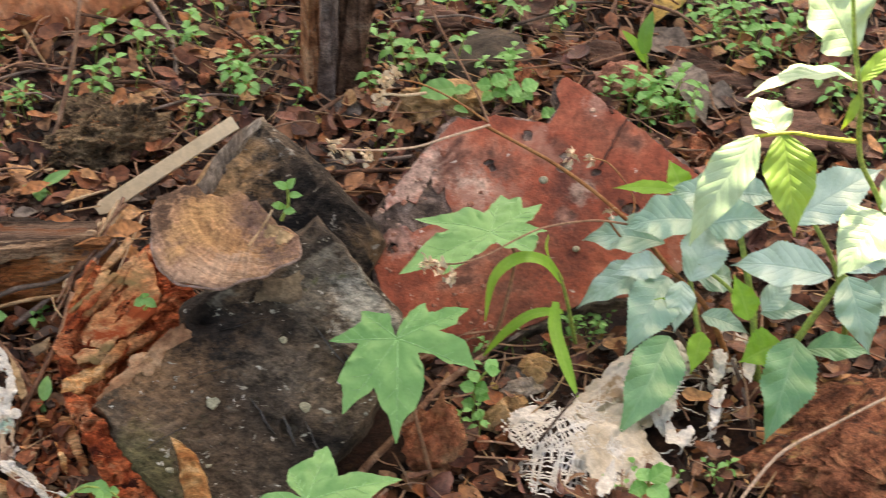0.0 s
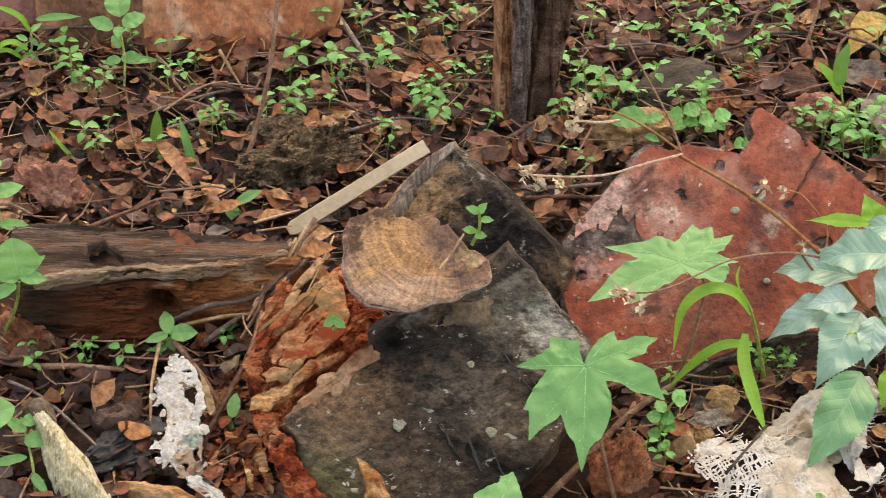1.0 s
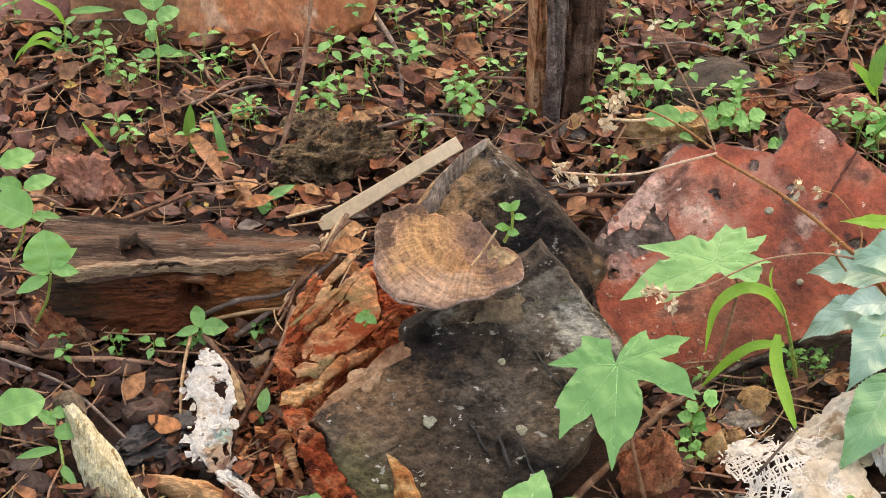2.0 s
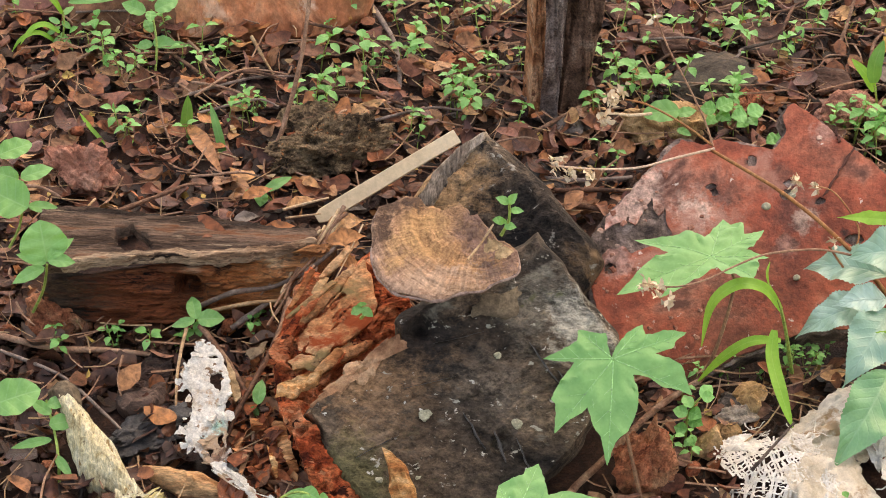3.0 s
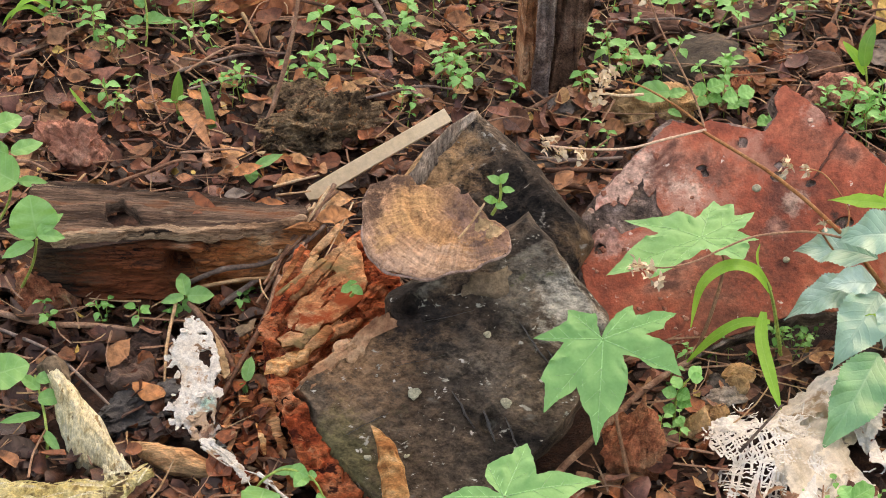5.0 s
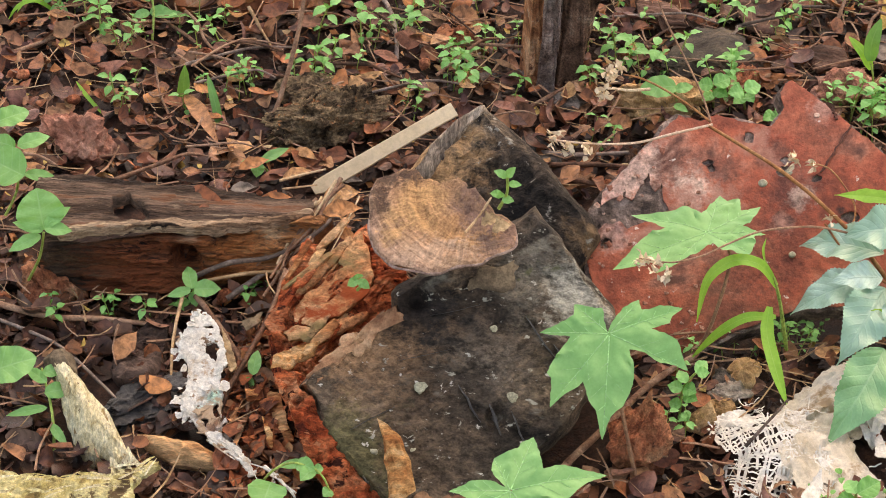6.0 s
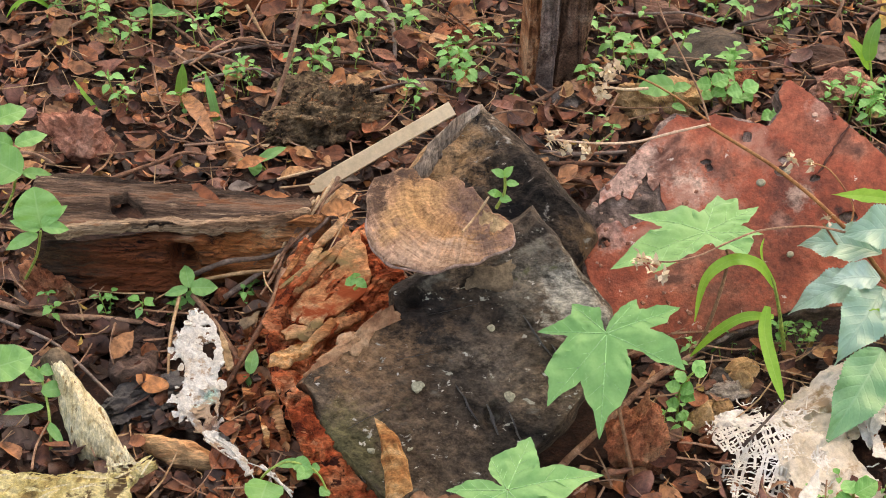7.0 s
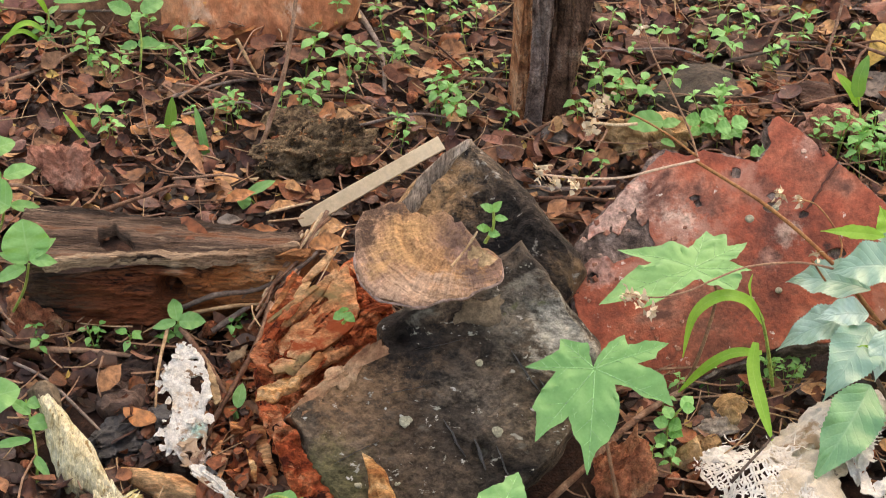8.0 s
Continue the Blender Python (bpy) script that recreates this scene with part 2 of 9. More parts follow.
LOG_TOP = surface("grey_split_log", [(0.36, (0.028, 0.017, 0.012)), (0.46, (0.095, 0.058, 0.039)), (0.6, (0.235, 0.155, 0.11))], 12, 130, 0.8, 1.0, 0.006, (0.4, 5, 5), (0, 0, 3), [((0.26, 0.1, 0.045), 12, 0.57, 0.1), ((0.035, 0.022, 0.016), 15, 0.57, 0.08), ((0.42, 0.31, 0.21), 26, 0.6, 0.06)], spec=0.15, fine_mix=0.8)
POST = surface("dark_post", [(0.34, (0.09, 0.06, 0.05)), (0.44, (0.26, 0.18, 0.145)), (0.56, (0.42, 0.32, 0.27)), (0.68, (0.58, 0.48, 0.42))], 9, 120, 0.85, 1.0, 0.007, (4, 0.35, 4), spec=0.1, fine_mix=0.8)
POST_EDGE = surface("rusty_post_edge", [(0.36, (0.2, 0.075, 0.035)), (0.5, (0.46, 0.2, 0.095)), (0.64, (0.58, 0.34, 0.2))], 14, 130, 0.85, 1.0, 0.006, (3, 0.8, 3), spots=[((0.12, 0.05, 0.03), 30, 0.6, 0.06), ((0.62, 0.46, 0.32), 60, 0.62, 0.04)], spec=0.1, fine_mix=0.7)
POST_DARK = surface("dark_brown_post", [(0.36, (0.045, 0.026, 0.018)), (0.46, (0.16, 0.088, 0.057)), (0.58, (0.28, 0.16, 0.107)), (0.7, (0.46, 0.33, 0.24))], 9, 120, 0.85, 1.0, 0.007, (4, 0.35, 4), spots=[((0.45, 0.36, 0.26), 130, 0.66, 0.03)], spec=0.1, fine_mix=0.8)
CHARCOAL = surface("charcoal", [(0.34, (0.014, 0.013, 0.013)), (0.5, (0.04, 0.038, 0.037)), (0.66, (0.1, 0.095, 0.09))], 40, 220, 0.5, 0.8, 0.004, spec=0.5, fine_mix=0.6)
DARK_WOOD = surface("dark_damp_wood", [(0.34, (0.02, 0.012, 0.01)), (0.48, (0.07, 0.04, 0.03)), (0.64, (0.19, 0.125, 0.095))], 12, 120, 0.75, 1.0, 0.005, (0.6, 2.8, 1), (0, 0, -25), spec=0.25, fine_mix=0.7)
PALE_EDGE = surface("weathered_grey_wood", [(0.34, (0.12, 0.088, 0.068)), (0.47, (0.34, 0.265, 0.2)), (0.6, (0.55, 0.46, 0.37))], 18, 160, 0.85, 1.0, 0.004, (2.4, 0.5, 1), (0, 0, -40), [((0.05, 0.042, 0.036), 26, 0.57, 0.06)], spec=0.1, fine_mix=0.8)
LEDGE = surface("pale_splintered_ledge", [(0.36, (0.09, 0.05, 0.03)), (0.46, (0.27, 0.17, 0.105)), (0.6, (0.5, 0.37, 0.25))], 14, 150, 0.85, 1.0, 0.004, (0.4, 4, 4), (0, 0, 3), [((0.02, 0.014, 0.011), 18, 0.58, 0.06), ((0.36, 0.13, 0.05), 14, 0.56, 0.08)], spec=0.12, fine_mix=0.8)
BARK_PIECE = surface("flat_brown_bark", [(0.34, (0.045, 0.024, 0.016)), (0.48, (0.11, 0.057, 0.038)), (0.62, (0.19, 0.1, 0.07))], 16, 140, 0.8, 0.7, 0.003, (0.6, 2.5, 1), (0, 0, 15), spec=0.2, vary=0.15)
BARK = surface("mulchy_bark", [(0.36, (0.04, 0.027, 0.018)), (0.46, (0.19, 0.13, 0.08)), (0.58, (0.38, 0.27, 0.16))], 60, 300, 0.95, 1.0, 0.012, spots=[((0.4, 0.26, 0.11), 240, 0.63, 0.04)], spec=0.1, fine_mix=0.8)
worn_a, worn_b, worn_c, dark_d, dark_e = off(RED_BASE, (0.209, -0.082, 0.087), (0.171, -0.058, 0.100), (0.316, -0.026, 0.132), (0.236, -0.175, 0.026), (0.315, -0.044, 0.120))
edge_a, edge_b, scuff, pit_a, pit_b, pit_c, pit_d, pit_e, black_e = off(RED_BASE, (0.159, -0.062, 0.097), (0.141, -0.088, 0.078), (0.280, -0.107, 0.075), (0.252, -0.045, 0.115), (0.223, -0.063, 0.100), (0.309, -0.077, 0.097), (0.328, -0.101, 0.083), (0.135, -0.118, 0.058), (0.287, -0.084, 0.091))
pale_s, pale_t, pale_u, pale_v, pale_w, smudge_s, smudge_t, smudge_u = off(RED_BASE, (0.208, -0.080, 0.088), (0.296, -0.090, 0.087), (0.153, -0.074, 0.088), (0.165, -0.062, 0.097), (0.145, -0.109, 0.064), (0.228, -0.066, 0.098), (0.275, -0.058, 0.107), (0.266, -0.125, 0.062))
RED = surface("red_painted_slab", [(0.34, (0.19, 0.043, 0.023)), (0.46, (0.33, 0.077, 0.041)), (0.56, (0.39, 0.112, 0.062)), (0.68, (0.45, 0.2, 0.135))], 16, 130, 0.6, 0.6, 0.003, (1, 1, 1), (0, 0, 0),
              [((0.42, 0.19, 0.135), 10, 0.58, 0.1), ((0.12, 0.045, 0.03), 16, 0.58, 0.08), ((0.66, 0.56, 0.48), 70, 0.66, 0.025), ((0.06, 0.03, 0.02), 55, 0.66, 0.03)], spec=0.25, fine_mix=0.5,
              patches=[((0.55, 0.38, 0.3), worn_a, 0.02, 0.7), ((0.5, 0.32, 0.25), worn_b, 0.025, 0.6), ((0.62, 0.5, 0.42), worn_c, 0.01, 0.3), ((0.16, 0.06, 0.04), dark_d, 0.04, 0.6), ((0.2, 0.06, 0.035), dark_e, 0.02, 0.5), ((0.42, 0.27, 0.22), edge_a, 0.022, 0.7), ((0.42, 0.29, 0.25), edge_b, 0.018, 0.7), ((0.45, 0.32, 0.26), scuff, 0.008, 0.6), ((0.1, 0.04, 0.03), black_e, 0.02, 0.6), ((0.6, 0.44, 0.35), pale_s, 0.012, 0.8), ((0.55, 0.4, 0.32), pale_t, 0.01, 0.7), ((0.52, 0.34, 0.27), pale_u, 0.022, 0.8), ((0.5, 0.33, 0.26), pale_v, 0.018, 0.7), ((0.46, 0.3, 0.25), pale_w, 0.016, 0.7), ((0.13, 0.05, 0.035), smudge_s, 0.014, 0.7), ((0.12, 0.05, 0.035), smudge_t, 0.016, 0.7), ((0.17, 0.05, 0.03), smudge_u, 0.04, 0.5)] + [((0.02, 0.015, 0.013), p, 0.0042, 0.95) for p in (pit_a, pit_b, pit_c, pit_d, pit_e)])
CHIP = surface("faded_paint_chip", [(0.34, (0.26, 0.1, 0.065)), (0.48, (0.42, 0.21, 0.15)), (0.62, (0.52, 0.36, 0.28))], 60, 300, 0.7, 0.6, 0.001, spec=0.15, vary=0.35)
CRACK = surface("crack_dirt", [(0.34, (0.06, 0.025, 0.018)), (0.6, (0.13, 0.05, 0.035))], 60, 300, 0.9, 0.5, 0.001)
FLAKE = surface("flaked_slab", [(0.34, (0.04, 0.028, 0.023)), (0.46, (0.14, 0.1, 0.08)), (0.57, (0.28, 0.2, 0.165)), (0.68, (0.5, 0.38, 0.32))], 55, 240, 0.85, 0.9, 0.004)
ORANGE = surface("orange_block", [(0.34, (0.3, 0.09, 0.035)), (0.46, (0.48, 0.17, 0.075)), (0.56, (0.54, 0.24, 0.12)), (0.68, (0.62, 0.38, 0.24))], 18, 90, 0.8, 0.6, 0.004, (1.2, 0.8, 1), (0, 0, 10), [((0.64, 0.46, 0.33), 16, 0.57, 0.1), ((0.36, 0.1, 0.03), 38, 0.59, 0.05), ((0.62, 0.3, 0.08), 60, 0.64, 0.04)], fine_mix=0.4)
# This brown carries the shade on the orange block's turned, dusty face.
SHADED_CLAY = surface("shaded_clay", [(0.34, (0.1, 0.05, 0.03)), (0.48, (0.22, 0.1, 0.055)), (0.62, (0.34, 0.17, 0.095))], 18, 110, 0.85, 0.6, 0.003, spots=[((0.42, 0.18, 0.08), 26, 0.58, 0.08)], fine_mix=0.5)
PINK_SLAB = surface("faded_pink_slab", [(0.34, (0.24, 0.1, 0.08)), (0.5, (0.33, 0.15, 0.115)), (0.66, (0.42, 0.23, 0.18))], 14, 120, 0.75, 0.4, 0.002, spots=[((0.18, 0.09, 0.06), 20, 0.6, 0.08)], fine_mix=0.4)
LATERITE = surface("laterite", [(0.34, (0.13, 0.042, 0.022)), (0.46, (0.36, 0.12, 0.062)), (0.58, (0.47, 0.2, 0.105)), (0.72, (0.56, 0.33, 0.19))], 32, 200, 0.9, 1.0, 0.008, fine_mix=0.75, spec=0.15, vary=0.06, spots=[((0.5, 0.32, 0.15), 45, 0.6, 0.08), ((0.09, 0.035, 0.02), 60, 0.63, 0.05)])
LATERITE_DARK = surface("brown_laterite", [(0.34, (0.07, 0.025, 0.014)), (0.46, (0.22, 0.078, 0.042)), (0.58, (0.33, 0.13, 0.068)), (0.72, (0.44, 0.24, 0.12))], 32, 200, 0.9, 1.0, 0.008, fine_mix=0.85, spec=0.15, spots=[((0.4, 0.25, 0.1), 45, 0.6, 0.08), ((0.06, 0.028, 0.018), 40, 0.57, 0.06)])
PALE_STONE = surface("pale_grey_stone", [(0.34, (0.2, 0.16, 0.12)), (0.48, (0.34, 0.28, 0.22)), (0.62, (0.46, 0.4, 0.33))], 40, 220, 0.9, 0.7, 0.004, fine_mix=0.5, spec=0.15)
OCHRE = surface("ochre_stone", [(0.34, (0.26, 0.14, 0.06)), (0.48, (0.5, 0.3, 0.14)), (0.62, (0.62, 0.42, 0.23))], 30, 180, 0.9, 0.8, 0.005, fine_mix=0.5, spec=0.15)
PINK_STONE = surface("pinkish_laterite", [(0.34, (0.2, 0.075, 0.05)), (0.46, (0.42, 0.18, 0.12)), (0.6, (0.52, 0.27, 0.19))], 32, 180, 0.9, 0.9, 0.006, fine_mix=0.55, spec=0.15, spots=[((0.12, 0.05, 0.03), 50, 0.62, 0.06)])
GREY_STONE = surface("grey_stone", [(0.3, (0.05, 0.042, 0.035)), (0.5, (0.14, 0.115, 0.095)), (0.7, (0.27, 0.22, 0.18))], 50, 300, 0.9, 0.8, 0.004, vary=0.3)
DARK_STONE = surface("dark_stone", [(0.34, (0.03, 0.024, 0.018)), (0.5, (0.065, 0.05, 0.036)), (0.66, (0.13, 0.095, 0.065))], 30, 200, 0.9, 0.7, 0.004, spots=[((0.2, 0.13, 0.07), 26, 0.6, 0.08)], fine_mix=0.5)
LICHEN = surface("pale_lichen", [(0.3, (0.28, 0.27, 0.18)), (0.6, (0.4, 0.38, 0.27)), (0.8, (0.5, 0.48, 0.36))], 90, 500, 0.9, 0.5, 0.001)
STRIP = surface("pale_strip", [(0.3, (0.52, 0.41, 0.26)), (0.5, (0.64, 0.52, 0.34)), (0.7, (0.7, 0.58, 0.4))], 30, 200, 0.7, 0.1, 0.001, (1, 1, 1), (0, 0, 0), fine_mix=0.15)
TWIG = surface("twig_bark", [(0.3, (0.07, 0.035, 0.022)), (0.5, (0.2, 0.1, 0.06)), (0.7, (0.34, 0.21, 0.14))], 60, 400, 0.85, 0.8, 0.002, vary=0.35)
TWIG_GREY = surface("grey_twig_bark", [(0.3, (0.06, 0.042, 0.033)), (0.5, (0.16, 0.115, 0.09)), (0.7, (0.3, 0.23, 0.19))], 60, 400, 0.85, 0.8, 0.002, vary=0.3)
TWIG_MID = surface("brown_stalk", [(0.3, (0.18, 0.09, 0.055)), (0.5, (0.32, 0.18, 0.11)), (0.7, (0.44, 0.28, 0.19))], 60, 400, 0.85, 0.6, 0.001)
TWIG_PALE = surface("dry_stalk", [(0.3, (0.3, 0.18, 0.09)), (0.5, (0.48, 0.32, 0.18)), (0.7, (0.6, 0.46, 0.3))], 60, 400, 0.8, 0.5, 0.001, vary=0.3)
PALE_BRANCH = surface("pale_dry_branch", [(0.3, (0.42, 0.27, 0.18)), (0.5, (0.6, 0.43, 0.31)), (0.7, (0.7, 0.54, 0.41))], 60, 400, 0.7, 0.4, 0.001)
WEED_STEM = surface("dry_weed_stem", [(0.3, (0.2, 0.07, 0.025)), (0.5, (0.34, 0.14, 0.05)), (0.7, (0.44, 0.24, 0.1))], 40, 300, 0.7, 0.4, 0.001)
SEEDHEAD = surface("dry_flower", [(0.3, (0.7, 0.52, 0.32)), (0.5, (0.82, 0.66, 0.46)), (0.7, (0.84, 0.73, 0.56))], 90, 500, 0.9, 0.4, 0.001, fine_mix=0.15)
CRUST_BASE = (-0.186, -0.231, 0.000)
green_p, green_q, brown_p, hole_p, brown_q = off(CRUST_BASE, (-0.1719, -0.2886, 0.0220), (-0.1796, -0.2984, 0.0220), (-0.1726, -0.3110, 0.0160), (-0.1734, -0.2800, 0.0250), (-0.1815, -0.3068, 0.0200))
PLASTER = surface("white_flaky_crust", [(0.32, (0.5, 0.4, 0.29)), (0.4, (0.6, 0.56, 0.48)), (0.55, (0.7, 0.68, 0.61)), (0.75, (0.76, 0.75, 0.69))], 60, 300, 0.9, 1.0, 0.0025, spots=[((0.2, 0.12, 0.07), 75, 0.59, 0.03), ((0.45, 0.32, 0.21), 40, 0.57, 0.06)], fine_mix=0.4,
                  patches=[((0.34, 0.62, 0.5), green_p, 0.007, 0.8), ((0.42, 0.62, 0.52), green_q, 0.005, 0.7), ((0.16, 0.065, 0.03), brown_p, 0.009, 0.9), ((0.45, 0.3, 0.18), hole_p, 0.004, 0.6), ((0.2, 0.09, 0.045), brown_q, 0.005, 0.8)])
HUSK_YELLOW = surface("yellowish_husk", [(0.36, (0.2, 0.14, 0.05)), (0.46, (0.5, 0.41, 0.16)), (0.6, (0.66, 0.59, 0.31))], 60, 260, 0.9, 1.0, 0.004, spots=[((0.12, 0.075, 0.035), 40, 0.57, 0.05), ((0.3, 0.3, 0.1), 26, 0.6, 0.08)])
CREAM = surface("cream_fibrous", [(0.34, (0.36, 0.27, 0.13)), (0.44, (0.62, 0.54, 0.32)), (0.6, (0.74, 0.68, 0.47))], 60, 300, 0.9, 1.0, 0.003, (2, 0.7, 1), (0, 0, 25), [((0.3, 0.2, 0.08), 70, 0.61, 0.05), ((0.12, 0.07, 0.03), 110, 0.66, 0.03)])
SACK = surface("cream_sack_film", [(0.34, (0.4, 0.31, 0.2)), (0.44, (0.54, 0.46, 0.34)), (0.56, (0.62, 0.55, 0.44)), (0.7, (0.68, 0.63, 0.54))], 16, 260, 0.5, 0.5, 0.003, spots=[((0.34, 0.23, 0.13), 22, 0.58, 0.06), ((0.08, 0.06, 0.045), 60, 0.66, 0.02)], fine_mix=0.25, spec=0.4)
FIBRE = surface("white_fibre", [(0.3, (0.5, 0.44, 0.35)), (0.5, (0.66, 0.62, 0.54)), (0.7, (0.74, 0.72, 0.67))], 50, 300, 0.6, 0.4, 0.002, fine_mix=0.3)
LITTER = litter_material("dead_leaves", [(0.0, (0.053, 0.021, 0.012)), (0.1, (0.159, 0.052, 0.026)), (0.2, (0.265, 0.100, 0.043)), (0.3, (0.090, 0.040, 0.035)), (0.4, (0.36, 0.165, 0.076)), (0.5, (0.138, 0.059, 0.049)), (0.58, (0.212, 0.067, 0.026)), (0.66, (0.064, 0.028, 0.023)), (0.75, (0.445, 0.237, 0.119)), (0.85, (0.201, 0.095, 0.081)), (0.93, (0.37, 0.125, 0.048)), (1.0, (0.106, 0.048, 0.028))])
# Far darker than LITTER: shadow between the top leaves painted into the browns.
LITTER_DARK = litter_material("gap_shade_leaves", [(0.0, (0.015, 0.008, 0.006)), (0.3, (0.045, 0.02, 0.012)), (0.6, (0.024, 0.013, 0.01)), (0.85, (0.1, 0.042, 0.022)), (1.0, (0.032, 0.016, 0.011))])
LITTER_TAN = litter_material("tan_dead_leaf", [(0.0, (0.34, 0.125, 0.045)), (0.4, (0.46, 0.2, 0.075)), (0.75, (0.48, 0.28, 0.13)), (1.0, (0.3, 0.1, 0.04))], 0.5)
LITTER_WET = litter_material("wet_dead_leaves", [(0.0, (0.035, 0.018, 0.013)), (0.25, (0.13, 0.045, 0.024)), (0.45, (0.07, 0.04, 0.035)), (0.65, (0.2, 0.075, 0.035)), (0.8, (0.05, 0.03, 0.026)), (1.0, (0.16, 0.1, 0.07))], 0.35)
ROT_BITS = litter_material("rotten_splinters", [(0.0, (0.22, 0.055, 0.025)), (0.2, (0.42, 0.13, 0.05)), (0.35, (0.09, 0.035, 0.022)), (0.55, (0.5, 0.24, 0.11)), (0.7, (0.13, 0.05, 0.032)), (0.85, (0.36, 0.1, 0.04)), (1.0, (0.28, 0.15, 0.09))], 0.8)
YELLOW = litter_material("yellow_dead_leaf", [(0.0, (0.42, 0.27, 0.06)), (1.0, (0.5, 0.36, 0.11))], 0.55)
GREY_LEAF = litter_material("grey_dead_leaf", [(0.0, (0.15, 0.12, 0.1)), (1.0, (0.24, 0.2, 0.17))], 0.7)
G_SEED = leaf_material("seedling_green", (0.12, 0.38, 0.08), (0.26, 0.62, 0.19), (0.32, 0.66, 0.26), 0.45, 0.3, (0.24, 0.55, 0.07), veins=5, bump=0.25)
G_ROUND = leaf_material("round_leaf_green", (0.15, 0.41, 0.1), (0.25, 0.54, 0.18), (0.33, 0.6, 0.26), 0.5, 0.28, (0.24, 0.55, 0.07), veins=5, vary=0.2, bump=0.2)
G_LOBED = leaf_material("lobed_green", (0.125, 0.38, 0.105), (0.225, 0.51, 0.165), (0.52, 0.78, 0.44), 0.45, 0.22, (0.22, 0.52, 0.1), veins=0.0, vary=0.12, vein_amt=0.0, bump=0.3, wax=0.15)
G_GRASS = leaf_material("grass_green", (0.2, 0.5, 0.045), (0.36, 0.7, 0.09), (0.45, 0.74, 0.18), 0.45, 0.35, veins=0.0, vary=0.3, bump=0.2)
G_DARKGRASS = leaf_material("dark_grass_green", (0.06, 0.22, 0.05), (0.12, 0.36, 0.08), (0.2, 0.4, 0.15), 0.4, 0.3, veins=0.0, vary=0.3, bump=0.2)
# Pale bluish base: sky sheen on the upper leaves is put into the colour.
G_BLUE = leaf_material("sky_paled_leaf", (0.24, 0.46, 0.3), (0.48, 0.69, 0.55), (0.34, 0.57, 0.4), 0.3, 0.12, (0.25, 0.5, 0.15), 9, 0.7, 0.4, 1.0, 0.55, 1.0)
# The same leaf coloured without that painted sheen, for low-hanging tips.
G_DEEP = leaf_material("plain_weed_leaf", (0.1, 0.33, 0.12), (0.21, 0.47, 0.2), (0.3, 0.55, 0.3), 0.35, 0.15, (0.22, 0.5, 0.1), 9, 0.5, 0.4, 0.8, 0.5, 0.5)
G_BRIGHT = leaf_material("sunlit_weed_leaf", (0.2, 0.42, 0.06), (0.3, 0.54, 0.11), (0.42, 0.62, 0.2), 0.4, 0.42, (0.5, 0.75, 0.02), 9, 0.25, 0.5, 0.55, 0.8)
# Base paler than G_BRIGHT: glare of sun and gloss put into the colour.
G_SHEEN = leaf_material("sun_glare_weed_leaf", (0.34, 0.54, 0.3), (0.48, 0.67, 0.43), (0.56, 0.72, 0.5), 0.33, 0.15, (0.5, 0.7, 0.1), 9, 0.2, 0.3, 1.0, 0.45)
G_STEM = surface("green_stem", [(0.3, (0.2, 0.3, 0.06)), (0.6, (0.34, 0.46, 0.11)), (0.8, (0.4, 0.5, 0.16))], 60, 300, 0.5, 0.3, 0.001)
G_VEIN = surface("pale_leaf_vein", [(0.3, (0.22, 0.5, 0.18)), (0.7, (0.33, 0.6, 0.27))], 80, 300, 0.5, 0.2, 0.0005)
G_STEM_YELLOW = surface("yellow_green_stem", [(0.3, (0.4, 0.42, 0.05)), (0.7, (0.56, 0.56, 0.1))], 60, 300, 0.5, 0.3, 0.001)
G_STEM_RED = surface("reddish_stem", [(0.3, (0.22, 0.1, 0.06)), (0.7, (0.36, 0.2, 0.11))], 60, 300, 0.6, 0.3, 0.001)


FUNGUS_PATCHES = [((0.56, 0.34, 0.17), p, r, 0.7) for p, r in zip(((-0.0209, 0.0421), (-0.0331, 0.0285), (-0.0104, 0.0465), (-0.0388, 0.0084), (-0.0183, 0.0204)), (0.016, 0.012, 0.013, 0.009, 0.014))] + [((0.1, 0.064, 0.05), p, r, 0.9) for p, r in zip(((-0.0405, 0.0670), (-0.0527, 0.0508), (-0.0540, 0.0278), (-0.0237, 0.0711), (-0.0481, 0.0394)), (0.014, 0.012, 0.008, 0.011, 0.009))] + [((0.24, 0.155, 0.135), p, r, 0.8) for p, r in zip(((0.0183, 0.0376), (0.0276, 0.0248), (0.0484, 0.0125), (0.0359, -0.0003), (0.0211, 0.0533)), (0.012, 0.014, 0.012, 0.012, 0.008))] + [((0.56, 0.4, 0.3), p, r, 0.6) for p, r in zip(((-0.0053, -0.0061), (-0.0258, -0.0106), (0.0153, -0.0037)), (0.014, 0.011, 0.012))]


